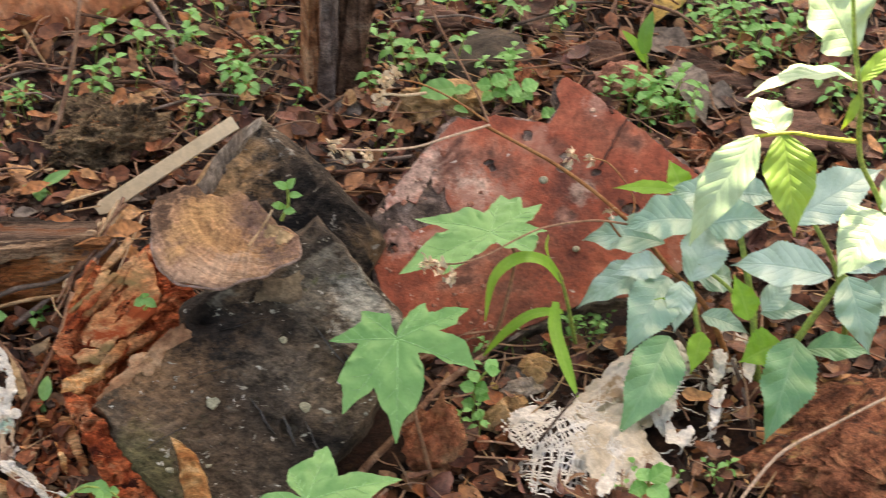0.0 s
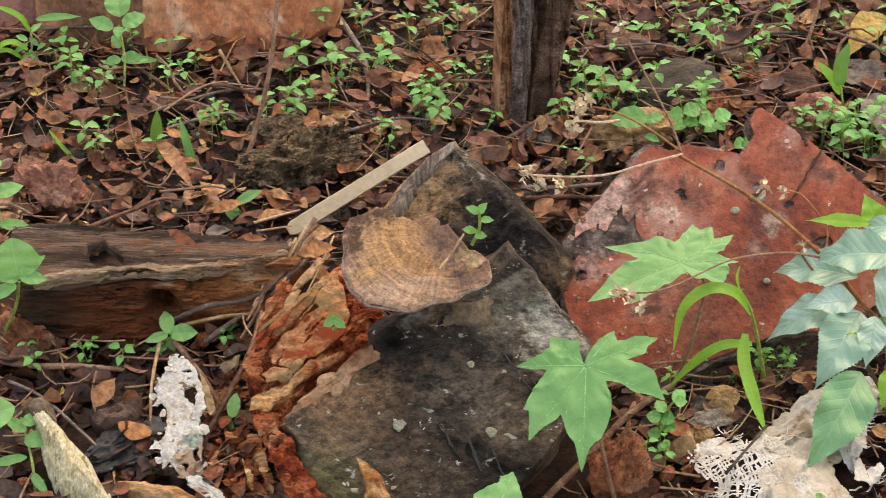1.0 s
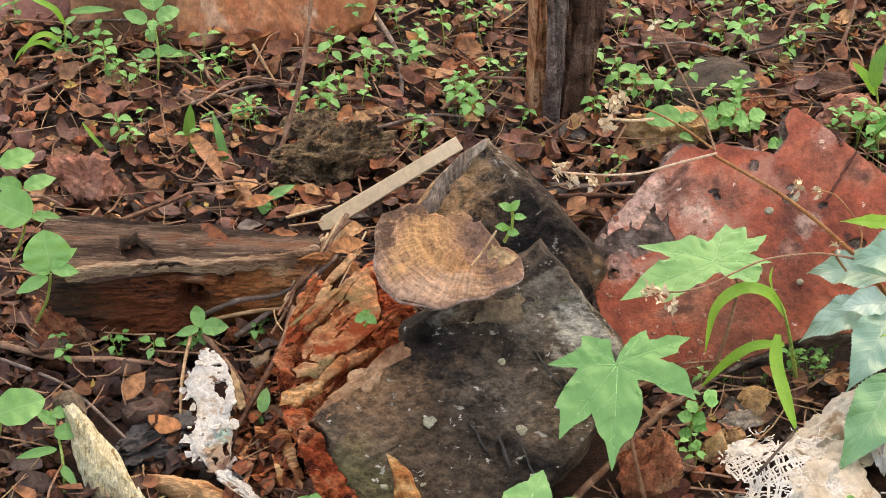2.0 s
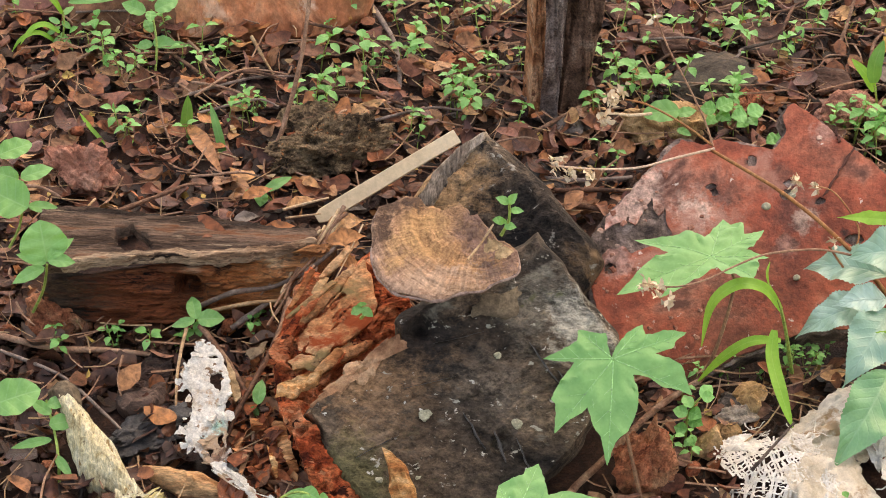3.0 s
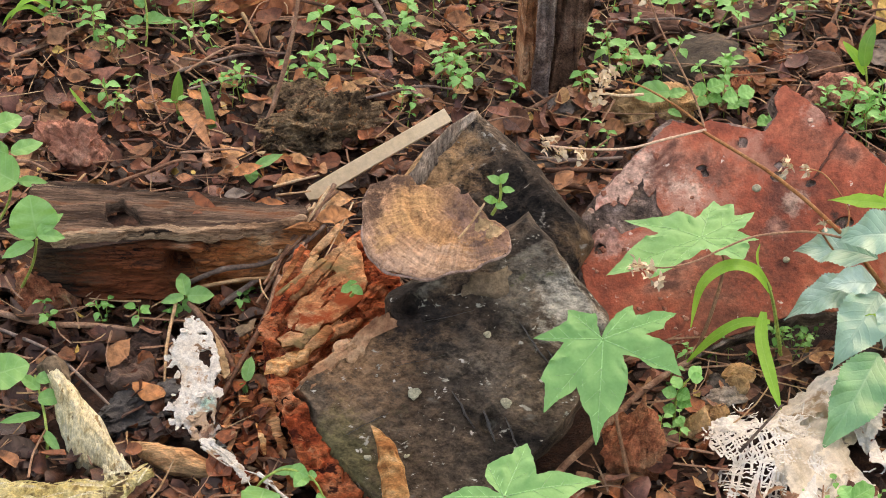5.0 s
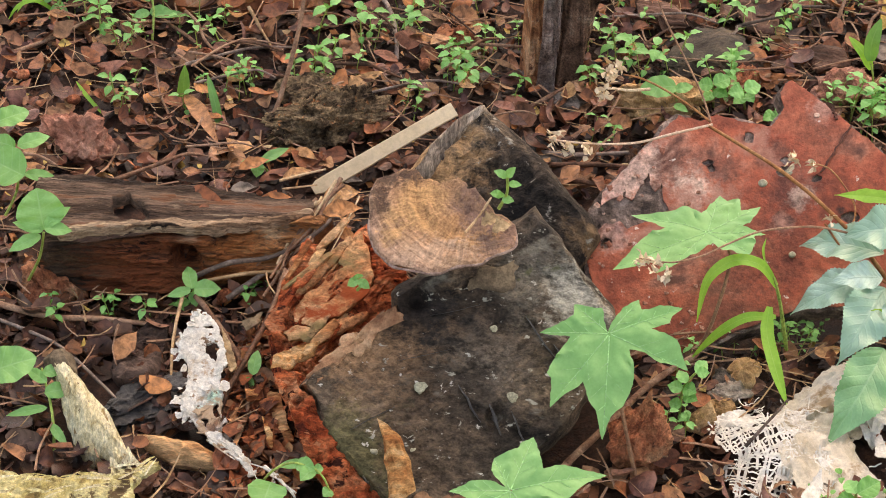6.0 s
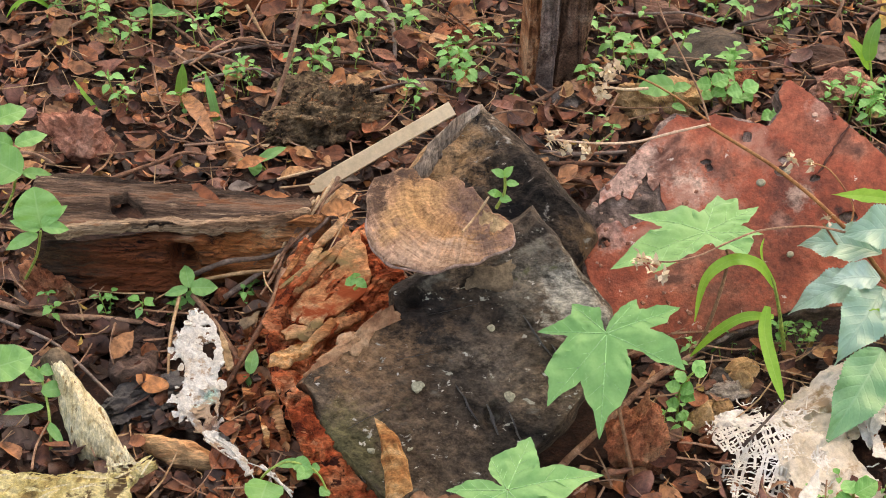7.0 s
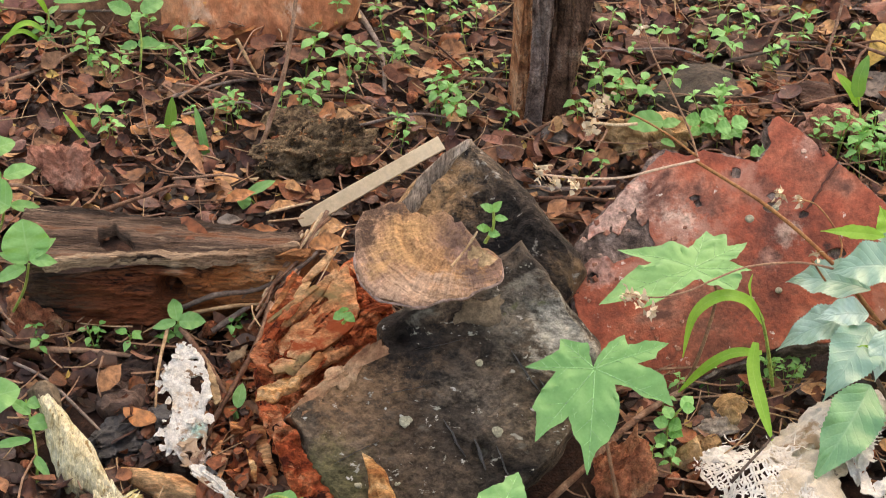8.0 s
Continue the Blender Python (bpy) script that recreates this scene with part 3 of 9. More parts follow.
def fungus_material():
    """Bracket top: bands round the point where it grows from the wood, ochre inside, dusky towards a pale lilac rim."""
    m, nt, bsdf, vec, tc = start_material("bracket_fungus")
    gx, gy = (0.023, 0.049)
    mp = nt.nodes.new("ShaderNodeMapping")
    mp.inputs["Location"].default_value = (-gx, -gy, 0)
    nt.links.new(tc.outputs["Object"], mp.inputs[0])
    xyz = nt.nodes.new("ShaderNodeSeparateXYZ")
    nt.links.new(mp.outputs[0], xyz.inputs[0])
    dist = math_node(nt, "SQRT", math_node(nt, "ADD", math_node(nt, "MULTIPLY", xyz.outputs[0], xyz.outputs[0]), math_node(nt, "MULTIPLY", xyz.outputs[1], xyz.outputs[1])))
    ang = math_node(nt, "ARCTAN2", xyz.outputs[1], math_node(nt, "MULTIPLY", xyz.outputs[0], -1.0))
    n1 = noise_node(nt, vec, 30, 6, 0.65, 0.4)
    n2 = noise_node(nt, vec, 380, 6, 0.75)
    n3 = noise_node(nt, vec, 80, 10, 0.85, 0.3)

    def polar(ka, kd, scale):
        c = nt.nodes.new("ShaderNodeCombineXYZ")
        nt.links.new(math_node(nt, "MULTIPLY", ang, ka), c.inputs[0])
        nt.links.new(math_node(nt, "MULTIPLY", dist, kd), c.inputs[1])
        return noise_node(nt, c.outputs[0], scale, 5, 0.65, 0.2)

    bands, fibres = polar(0.5, 75.0, 2.6), polar(9.0, 14.0, 2.5)
    d = math_node(nt, "ADD", dist, math_node(nt, "MULTIPLY", math_node(nt, "SUBTRACT", n1, 0.5), 0.03))
    k = nt.nodes.new("ShaderNodeMapRange")
    k.inputs[1].default_value, k.inputs[2].default_value = 0.0, 0.095
    nt.links.new(d, k.inputs[0])
    zone = ramp_node(nt, [(0.0, (0.26, 0.16, 0.11)), (0.25, (0.38, 0.23, 0.14)), (0.4, (0.52, 0.295, 0.155)), (0.5, (0.4, 0.23, 0.12)), (0.62, (0.52, 0.31, 0.195)), (0.74, (0.4, 0.255, 0.165)), (0.85, (0.5, 0.325, 0.24)), (0.93, (0.36, 0.235, 0.175)), (1.0, (0.44, 0.315, 0.25))])
    nt.links.new(k.outputs[0], zone.inputs[0])
    sh = ramp_node(nt, [(0.39, (0.4, 0.34, 0.3)), (0.5, (0.92, 0.88, 0.82)), (0.61, (1.5, 1.43, 1.32))])
    mixed = math_node(nt, "ADD", math_node(nt, "MULTIPLY", bands, 0.3), math_node(nt, "ADD", math_node(nt, "MULTIPLY", fibres, 0.26), math_node(nt, "MULTIPLY", n2, 0.44)))
    nt.links.new(mixed, sh.inputs[0])
    out = mix_node(nt, 1.0, zone.outputs[0], sh.outputs[0], "MULTIPLY")
    for colour, spot, radius, amount in FUNGUS_PATCHES:
        away = nt.nodes.new("ShaderNodeVectorMath")
        away.operation = "DISTANCE"
        nt.links.new(tc.outputs["Object"], away.inputs[0])
        away.inputs[1].default_value = (*spot, 0.002)
        e = math_node(nt, "ADD", math_node(nt, "DIVIDE", away.outputs["Value"], radius), math_node(nt, "MULTIPLY", math_node(nt, "SUBTRACT", n3, 0.5), 6.0))
        kk = nt.nodes.new("ShaderNodeMapRange")
        kk.inputs[1].default_value, kk.inputs[2].default_value, kk.inputs[3].default_value, kk.inputs[4].default_value = 0.45, 1.3, amount, 0.0
        nt.links.new(e, kk.inputs[0])
        out = mix_node(nt, kk.outputs[0], out, mix_node(nt, 0.85, colour, sh.outputs[0], "MULTIPLY"))
    ks = nt.nodes.new("ShaderNodeMapRange")
    ks.inputs[1].default_value, ks.inputs[2].default_value = 0.58, 0.64
    nt.links.new(noise_node(nt, vec, 45, 8, 0.75, 0.4), ks.inputs[0])
    out = mix_node(nt, math_node(nt, "MULTIPLY", ks.outputs[0], 0.5), out, (0.2, 0.125, 0.08))
    nt.links.new(out, bsdf.inputs["Base Color"])
    bsdf.inputs["Roughness"].default_value = 0.9
    bsdf.inputs["Specular IOR Level"].default_value = 0.15
    add_bump(nt, bsdf, math_node(nt, "ADD", math_node(nt, "MULTIPLY", bands, 1.2), math_node(nt, "ADD", math_node(nt, "MULTIPLY", n2, 0.5), math_node(nt, "MULTIPLY", fibres, 0.6))), 0.9, 0.004)
    return m


LEAF_SCRAP = surface("papery_scrap", [(0.34, (0.26, 0.17, 0.09)), (0.5, (0.42, 0.29, 0.16)), (0.66, (0.54, 0.4, 0.24))], 50, 250, 0.8, 0.5, 0.002, spec=0.15)
DULL_FLAKE = surface("dull_flake", [(0.34, (0.08, 0.06, 0.04)), (0.5, (0.16, 0.12, 0.08)), (0.66, (0.26, 0.2, 0.13))], 40, 220, 0.85, 0.5, 0.002, spec=0.1)
FUNGUS = fungus_material()
FUNGUS_RIM = surface("fungus_rim", [(0.34, (0.2, 0.13, 0.105)), (0.5, (0.32, 0.22, 0.18)), (0.66, (0.42, 0.31, 0.26))], 60, 300, 0.9, 0.6, 0.002, spec=0.1)


# ---- building helpers ----
def origin_of(ob):
    while ob.parent:
        ob = ob.parent
    return ob.matrix_basis.copy()


def thing(name, base, label, category, group="", kind=""):
    ob = new(name)
    ob.empty_display_size = 0.02
    ob.location = base
    return tagged(ob, label, category, group, kind)


def finish(name, bm, material, smooth=True):
    me = bpy.data.meshes.new(name)
    bmesh.ops.recalc_face_normals(bm, faces=bm.faces)
    bm.to_mesh(me)
    bm.free()
    me.materials.append(material)
    if smooth:
        me.shade_smooth()
        me.set_sharp_from_angle(angle=radians(58))
    return me


def part(name, bm, material, parent, label="", smooth=True):
    """One mesh under a thing or a part; bm is in world places."""
    bm.transform(origin_of(parent).inverted())
    ob = new(name, finish(name, bm, material, smooth))
    ob.parent = parent
    return tagged(ob, label)


def solo(name, bm, material, m, label, category, group="", kind="", smooth=True):
    """A thing of a single mesh; bm is in its own places, m its pose."""
    ob = new(name, finish(name, bm, material, smooth))
    ob.matrix_world = m
    return tagged(ob, label, category, group, kind)


def fbm(p, scale, octaves=4):
    return noise.fractal(Vector(p) * scale, 0.6, 2.1, octaves)


def smooth_outline(pts, n):
    """Resample a closed outline evenly into n points."""
    p = np.array(pts, float)
    p = np.vstack([p, p[:1]])
    s = np.r_[0, np.cumsum(np.hypot(*np.diff(p, axis=0).T))]
    q = np.linspace(0, s[-1], n, endpoint=False)
    return np.c_[np.interp(q, s, p[:, 0]), np.interp(q, s, p[:, 1])]


def slab(pts, depth, n=140, rings=16, sides=10, edge=0.006, rough=0.003, freq=40.0, ragged=0.003, dents=(), dome=0.0, shear=(0, 0), ridge=0.0, ridge_dir=(1, 0), taper=1.0, crease=0.0, crease_freq=25.0, grain=None, crumple=0.0, crumple_freq=20.0):
    """A solid from an outline: face at z = 0 of its own frame, body reaching back by depth, rounded and uneven."""
    o = smooth_outline(pts, n)
    c = o.mean(0)
    bm = bmesh.new()
    rows = []
    for k in range(1, rings + 1):
        f = k / rings
        row = []
        for i, p in enumerate(o):
            q = c + (p - c) * f
            z = dome * (1 - f * f) - (edge if k == rings else 0)
            row.append([q[0], q[1], z])
        rows.append(row)
    for k in range(1, sides + 1):
        f = k / sides
        row = []
        for p in o:
            g = 1 + (edge * 1.2 / max(np.hypot(*(p - c)), 1e-4) if 0 < k < sides else 0)
            g *= 1 + (taper - 1) * f
            q = c + (p - c) * g + np.array(shear) * f
            row.append([q[0], q[1], -edge - (depth - edge) * f])
        rows.append(row)
    out = []
    for k, row in enumerate(rows):
        vs = []
        for x, y, z in row:
            w = fbm((x + 3.1, y - 1.7, z), freq)
            v2 = fbm((x - 5.0, y + 2.0, z), freq * 0.6, 3)
            dx, dy = (x - c[0]), (y - c[1])
            r = max(math.hypot(dx, dy), 1e-5)
            side = 1.0 if k >= rings - 1 else 0.25
            x += dx / r * v2 * ragged * side
            y += dy / r * v2 * ragged * side
            if k < rings:
                z += rough * w
                if crease:
                    q = Vector((x, y, 0.7)) * crease_freq
                    if grain:
                        ca, sa = math.cos(radians(grain[0])), math.sin(radians(grain[0]))
                        q = Vector((q.x * ca + q.y * sa, (q.y * ca - q.x * sa) * grain[1], q.z))
                    z += crease * (0.45 - abs(noise.noise(q)) * 1.6 - 0.8 * abs(noise.noise(q * 2.3)) - 0.4 * abs(noise.noise(q * 5.1)))
                if ridge:
                    a = x * ridge_dir[0] + y * ridge_dir[1]
                    z += ridge * fbm((a * 6, 0.3, (x * ridge_dir[1] - y * ridge_dir[0]) * 0.7), freq * 0.6, 3)
            if k < rings and crumple:
                for f2, amp in ((crumple_freq, 1.0), (crumple_freq * 2.3, 0.45)):
                    q = Vector((x * f2 + 0.4 * noise.noise(Vector((x, y, 1)) * 40), y * f2, 0.5))
                    dd, pts4 = noise.voronoi(q)
                    cell = pts4[0]
                    z += crumple * amp * ((q.x - cell.x) * math.sin(cell.x * 91.7 + cell.y * 37.1) + (q.y - cell.y) * math.cos(cell.x * 53.3 - cell.y * 71.9) + 0.3 * math.sin(cell.x * 17 + cell.y * 29))
            for u, v, rad, dep in dents:
                e = math.hypot(x - u, y - v) / rad
                if e < 1:
                    z -= dep * (1 - e * e) ** 2 * (1 if k <= rings else 0)
            vs.append(bm.verts.new((x, y, z)))
        out.append(vs)
    top = bm.verts.new((c[0], c[1], dome + rough * fbm((c[0], c[1], 0), freq)))
    nn = len(o)
    for i in range(nn):
        bm.faces.new((top, out[0][i], out[0][(i + 1) % nn]))
    for a, b in zip(out, out[1:]):
        for i in range(nn):
            j = (i + 1) % nn
            bm.faces.new((a[i], b[i], b[j], a[j]))
    bm.faces.new(out[-1])
    return bm


def tube(bm, pts, r0, r1, seg=7, wobble=0.0, smoothness=4, seed=0):
    """A tapering round stem along a smoothed line."""
    p = [Vector(q) for q in pts]
    line = []
    for i in range(len(p) - 1):
        a, b = p[max(i - 1, 0)], p[min(i + 2, len(p) - 1)]
        for k in range(smoothness):
            t = k / smoothness
            t2, t3 = t * t, t * t * t
            line.append(0.5 * ((2 * p[i]) + (p[i + 1] - a) * t + (2 * a - 5 * p[i] + 4 * p[i + 1] - b) * t2 + (3 * p[i] - a - 3 * p[i + 1] + b) * t3))
    line.append(p[-1])
    rings = []
    for i, q in enumerate(line):
        d = (line[min(i + 1, len(line) - 1)] - line[max(i - 1, 0)]).normalized()
        s = d.cross(Vector((0.3, 0.2, 1))).normalized()
        u = s.cross(d)
        f = i / (len(line) - 1)
        r = (r0 + (r1 - r0) * f) * (1 + wobble * noise.noise(q * 90 + Vector((seed, 0, 0))))
        w = wobble * r0 * 1.5
        off = Vector((noise.noise(q * 40 + Vector((seed, 3, 1))), noise.noise(q * 40 + Vector((seed, 7, 5))), 0)) * w
        rings.append([bm.verts.new(q + off + (s * math.cos(a) + u * math.sin(a)) * r) for a in (2 * math.pi * j / seg for j in range(seg))])
    for a, b in zip(rings, rings[1:]):
        for j in range(seg):
            bm.faces.new((a[j], a[(j + 1) % seg], b[(j + 1) % seg], b[j]))
    bm.faces.new(rings[0][::-1])
    bm.faces.new(rings[-1])
    return bm


def blade(base, tip, width, up=(0, 0, 1), droop=0.0, fold=0.15, shape=0.9, teeth=0, tooth=0.08, wave=0.0, n=14, m=4, peak=0.42, sharp=1.3, mid=None, seed=0):
    """A leaf from base to tip in world places: UV across and along, folded on the midrib, edges toothed where asked."""
    bm = bmesh.new()
    uvl = bm.loops.layers.uv.new("UVMap")
    b, t = Vector(base), Vector(tip)
    ax = t - b
    length = ax.length
    d = ax.normalized()
    side = d.cross(Vector(up))
    side = side.normalized() if side.length > 1e-4 else d.cross(Vector((0, -1, 0.3))).normalized()
    nor = side.cross(d).normalized()
    if teeth:
        n = max(n, teeth * 2)
    rows, uvs = [], {}
    for i in range(n + 1):
        s = i / n
        if s < peak:
            w = math.sin(s / peak * math.pi / 2) ** shape
        else:
            w = math.cos((s - peak) / (1 - peak) * math.pi / 2) ** sharp
        w = max(w, 0.03) * width / 2
        if teeth and 0.08 < s < 0.97:
            w *= 1 + (tooth if i % 2 else -tooth)
        arch = 4 * s * (1 - s)
        ctr = b + ax * s + nor * (droop * length * arch)
        if mid is not None:
            ctr += Vector(mid) * arch
        row = []
        for j in range(-m, m + 1):
            u = j / m
            lift = fold * abs(u) * w + wave * w * math.sin(s * 19 + seed + (2 if u > 0 else 0)) * abs(u)
            v = bm.verts.new(ctr + side * (u * w) + nor * lift)
            uvs[v] = (u, s)
            row.append(v)
        rows.append(row)
    for a, c in zip(rows, rows[1:]):
        for j in range(2 * m):
            f = bm.faces.new((a[j], a[j + 1], c[j + 1], c[j]))
            for lp in f.loops:
                lp[uvl].uv = uvs[lp.vert]
    return bm


def ribbon(pts, width, up=(0, 0, 1), fold=0.2, tip=0.1):
    """A grass blade along a line."""
    bm = bmesh.new()
    uvl = bm.loops.layers.uv.new("UVMap")
    p = [Vector(q) for q in pts]
    line = []
    for i in range(len(p) - 1):
        a, b = p[max(i - 1, 0)], p[min(i + 2, len(p) - 1)]
        for k in range(6):
            t = k / 6
            line.append(0.5 * ((2 * p[i]) + (p[i + 1] - a) * t + (2 * a - 5 * p[i] + 4 * p[i + 1] - b) * t * t + (3 * p[i] - a - 3 * p[i + 1] + b) * t ** 3))
    line.append(p[-1])
    rows, uvs = [], {}
    for i, q in enumerate(line):
        s = i / (len(line) - 1)
        d = (line[min(i + 1, len(line) - 1)] - line[max(i - 1, 0)]).normalized()
        side = d.cross(Vector(up)).normalized()
        nor = side.cross(d)
        w = width / 2 * min(1, 0.45 + 2.2 * s) * (1 if s < 0.55 else max(tip, 1 - ((s - 0.55) / 0.45) ** 1.6))
        row = []
        for j in (-2, -1, 0, 1, 2):
            v = bm.verts.new(q + side * (j / 2 * w) + nor * (fold * abs(j) / 2 * w))
            uvs[v] = (j / 2, s)
            row.append(v)
        rows.append(row)
    for a, c in zip(rows, rows[1:]):
        for j in range(4):
            f = bm.faces.new((a[j], a[j + 1], c[j + 1], c[j]))
            for lp in f.loops:
                lp[uvl].uv = uvs[lp.vert]
    return bm


def joined(bm, piece):
    """Take the faces of one bmesh, with their UVs, over into another."""
    tmp = bpy.data.meshes.new("tmp")
    piece.to_mesh(tmp)
    piece.free()
    bm.from_mesh(tmp)
    bpy.data.meshes.remove(tmp)


def palmate(m, centre, outline, tips, cup=0.1, seed=0):
    """A hand-shaped leaf in one sheet: toothed outline round its stalk point, veins out to the tips; the face is +z of m."""
    co, tris = fill_outline(outline, (), 0.002, 0.0006, 260.0, seed)
    cx, cy = centre
    lobes = [(math.atan2(y - cy, x - cx), math.hypot(x - cx, y - cy)) for x, y in tips]
    size = max(r for a, r in lobes)
    bm = bmesh.new()
    uvl = bm.loops.layers.uv.new("UVMap")
    made, places = [], []
    for x, y in co:
        th, r = math.atan2(y - cy, x - cx), math.hypot(x - cx, y - cy)
        side, along = min(((abs(math.sin(th - a)) * r + (0 if math.cos(th - a) > 0 else 9), math.cos(th - a) * r / ln) for a, ln in lobes))
        f = r / size
        z = 0.2 * side + 0.0006 * abs(math.sin(along * 14 - side * 260)) * min(side / 0.004, 1) - cup * size * f * f + 0.02 * size * math.sin(along * 17 + seed) * min(side / 0.012, 1) + 0.03 * size * noise.noise(Vector((x, y, seed)) * 30)
        made.append(bm.verts.new((x, y, z)))
        places.append((min(side / 0.010, 1), along))
    for t in tris:
        f = bm.faces.new([made[i] for i in t])
        for lp, i in zip(f.loops, t):
            lp[uvl].uv = places[i]
    for v in [v for v in bm.verts if not v.link_faces]:
        bm.verts.remove(v)
    bm.transform(m)
    return bm


def inside(px, py, loops):
    """Even-odd test of points against closed loops (holes count as outside)."""
    hit = np.zeros(len(px), bool)
    for lp in loops:
        q = np.roll(lp, -1, axis=0)
        for (x0, y0), (x1, y1) in zip(lp, q):
            if y0 != y1:
                hit ^= ((y0 > py) != (y1 > py)) & (px < (x1 - x0) * (py - y0) / (y1 - y0) + x0)
    return hit


def fill_outline(outline, holes, step, ragged, freq, seed):
    """Even triangles inside a torn outline with holes: points and faces."""
    rnd = random.Random(seed)
    loops = []
    for k, pts in enumerate((outline, *holes)):
        size = sum(math.dist(a, b) for a, b in zip(pts, list(pts[1:]) + [pts[0]]))
        lp = smooth_outline(pts, max(int(size / step * 1.3), 10))
        for p in lp:
            v = noise.noise_vector(Vector((p[0], p[1], seed * 0.37 + k)) * freq) + 0.5 * noise.noise_vector(Vector((p[0], p[1], seed * 0.7 + k)) * freq * 2.7)
            p += np.array((v.x, v.y)) * ragged
        loops.append(lp)
    rim = np.vstack(loops)
    lo, hi = rim.min(0), rim.max(0)
    gx, gy = np.meshgrid(np.arange(lo[0], hi[0], step), np.arange(lo[1], hi[1], step * 0.87))
    gx[1::2] += step / 2
    grid = np.c_[gx.ravel(), gy.ravel()]
    grid += np.array([(rnd.uniform(-0.2, 0.2) * step, rnd.uniform(-0.2, 0.2) * step) for _ in grid])
    grid = grid[inside(grid[:, 0], grid[:, 1], loops)]
    if len(grid):
        near = np.array([np.min((rim[:, 0] - x) ** 2 + (rim[:, 1] - y) ** 2) for x, y in grid])
        grid = grid[near > (0.55 * step) ** 2]
    pts = [Vector(p) for p in rim] + [Vector(p) for p in grid]
    edges, b = [], 0
    for lp in loops:
        edges += [(b + i, b + (i + 1) % len(lp)) for i in range(len(lp))]
        b += len(lp)
    co, _, tris, *_ = geometry.delaunay_2d_cdt(pts, edges, [], 0, 1e-7)
    co = np.array([tuple(p) for p in co])
    mid = np.array([co[list(t)].mean(0) for t in tris])
    keep = inside(mid[:, 0], mid[:, 1], loops)
    return co, [tuple(t) for t, k in zip(tris, keep) if k and len(t) == 3]


def plate(outline, depth, step=0.003, relief=None, holes=(), ragged=0.0008, freq=180.0, seed=1, bevel=0.0, undercut=0.0):
    """A thin or thick piece with a torn edge: its face follows relief(x, y), its back lies depth below."""
    co, tris = fill_outline(outline, holes, step, ragged, freq, seed)
    count = {}
    for t in tris:
        for a, b in zip(t, t[1:] + t[:1]):
            count[(a, b)] = count.get((a, b), 0) + 1
    border = [(a, b) for (a, b) in count if (b, a) not in count]
    edge = {a for ab in border for a in ab}
    c = co.mean(0)
    bm = bmesh.new()
    top, low = {}, {}
    for i in sorted({i for t in tris for i in t}):
        x, y = co[i]
        z = relief(x, y) if relief else 0.0
        top[i] = bm.verts.new((x, y, z - (bevel if i in edge else 0.0)))
        k = 1 - undercut if i in edge else 1 - undercut * 0.9
        low[i] = bm.verts.new((c[0] + (x - c[0]) * k, c[1] + (y - c[1]) * k, z - depth))
    for a, b, e in tris:
        bm.faces.new((top[a], top[b], top[e]))
        bm.faces.new((low[e], low[b], low[a]))
    for a, b in border:
        bm.faces.new((top[b], top[a], low[a], low[b]))
    return bm


def ridged(x, y, scale, seed=0.0, grain=None):
    """Sharp creased relief from 0 to about 1; grain: (degrees, stretch)."""
    if grain:
        ca, sa = math.cos(radians(grain[0])), math.sin(radians(grain[0]))
        x, y = x * ca + y * sa, (y * ca - x * sa) * grain[1]
    q = Vector((x, y, seed)) * scale
    return 1 - abs(noise.noise(q)) * 1.2 - 0.6 * abs(noise.noise(q * 2.1)) - 0.3 * abs(noise.noise(q * 4.7))


def rock(size, seed, subdiv=4, rough=0.35, freq=1.4, facets=0.35):
    """An angular broken stone about the origin."""
    bm = bmesh.new()
    bmesh.ops.create_icosphere(bm, subdivisions=subdiv, radius=1.0)
    rnd = random.Random(seed)
    cuts = []
    for _ in range(9):
        v = Vector((rnd.gauss(0, 1), rnd.gauss(0, 1), rnd.gauss(0, 1))).normalized()
        cuts.append((v, rnd.uniform(1 - facets, 0.98)))
    off = Vector((seed * 3.7, seed * 1.3, 0))
    for v in bm.verts:
        p = v.co.copy()
        for nrm, dist in cuts:
            h = p.dot(nrm)
            if h > dist:
                p -= nrm * (h - dist)
        p *= 1 + rough * 0.5 * noise.fractal(p * freq + off, 0.7, 2.2, 5) - 0.1 * abs(noise.noise(p * 3.5 + off)) - 0.07 * abs(noise.noise(p * 8 + off)) + 0.025 * noise.noise(p * 17 + off)
        v.co = Vector((p.x * size[0], p.y * size[1], p.z * size[2]))
    return bm


# ---- ground ----
def ground_height(x, y):
    near = max(0.0, 1 - max(abs(x - 0.1) - 0.9, abs(y) - 0.8, 0) / 1.5)
    return 0.006 * near * noise.fractal(Vector((x * 7, y * 7, 0.4)), 0.7, 2.1, 3) - 0.004 + 0.15 * (1 - near) * noise.noise(Vector((x * 0.12, y * 0.12, 5)))


def build_ground():
    inner = np.linspace(-1.3, 1.5, 170)
    far = np.array([1.8, 2.4, 3.4, 5, 8, 13, 22, 40, 80, 160, 320, 600.0])
    ax = np.r_[-far[::-1], inner, far]
    bm = bmesh.new()
    grid = [[bm.verts.new((x, y, ground_height(x, y))) for x in ax] for y in ax]
    for a, b in zip(grid, grid[1:]):
        for i in range(len(ax) - 1):
            bm.faces.new((a[i], a[i + 1], b[i + 1], b[i]))
    return solo("ground", bm, SOIL, Matrix(), "dark reddish-brown damp soil under leaf litter", "ground", kind="structure")


build_ground()

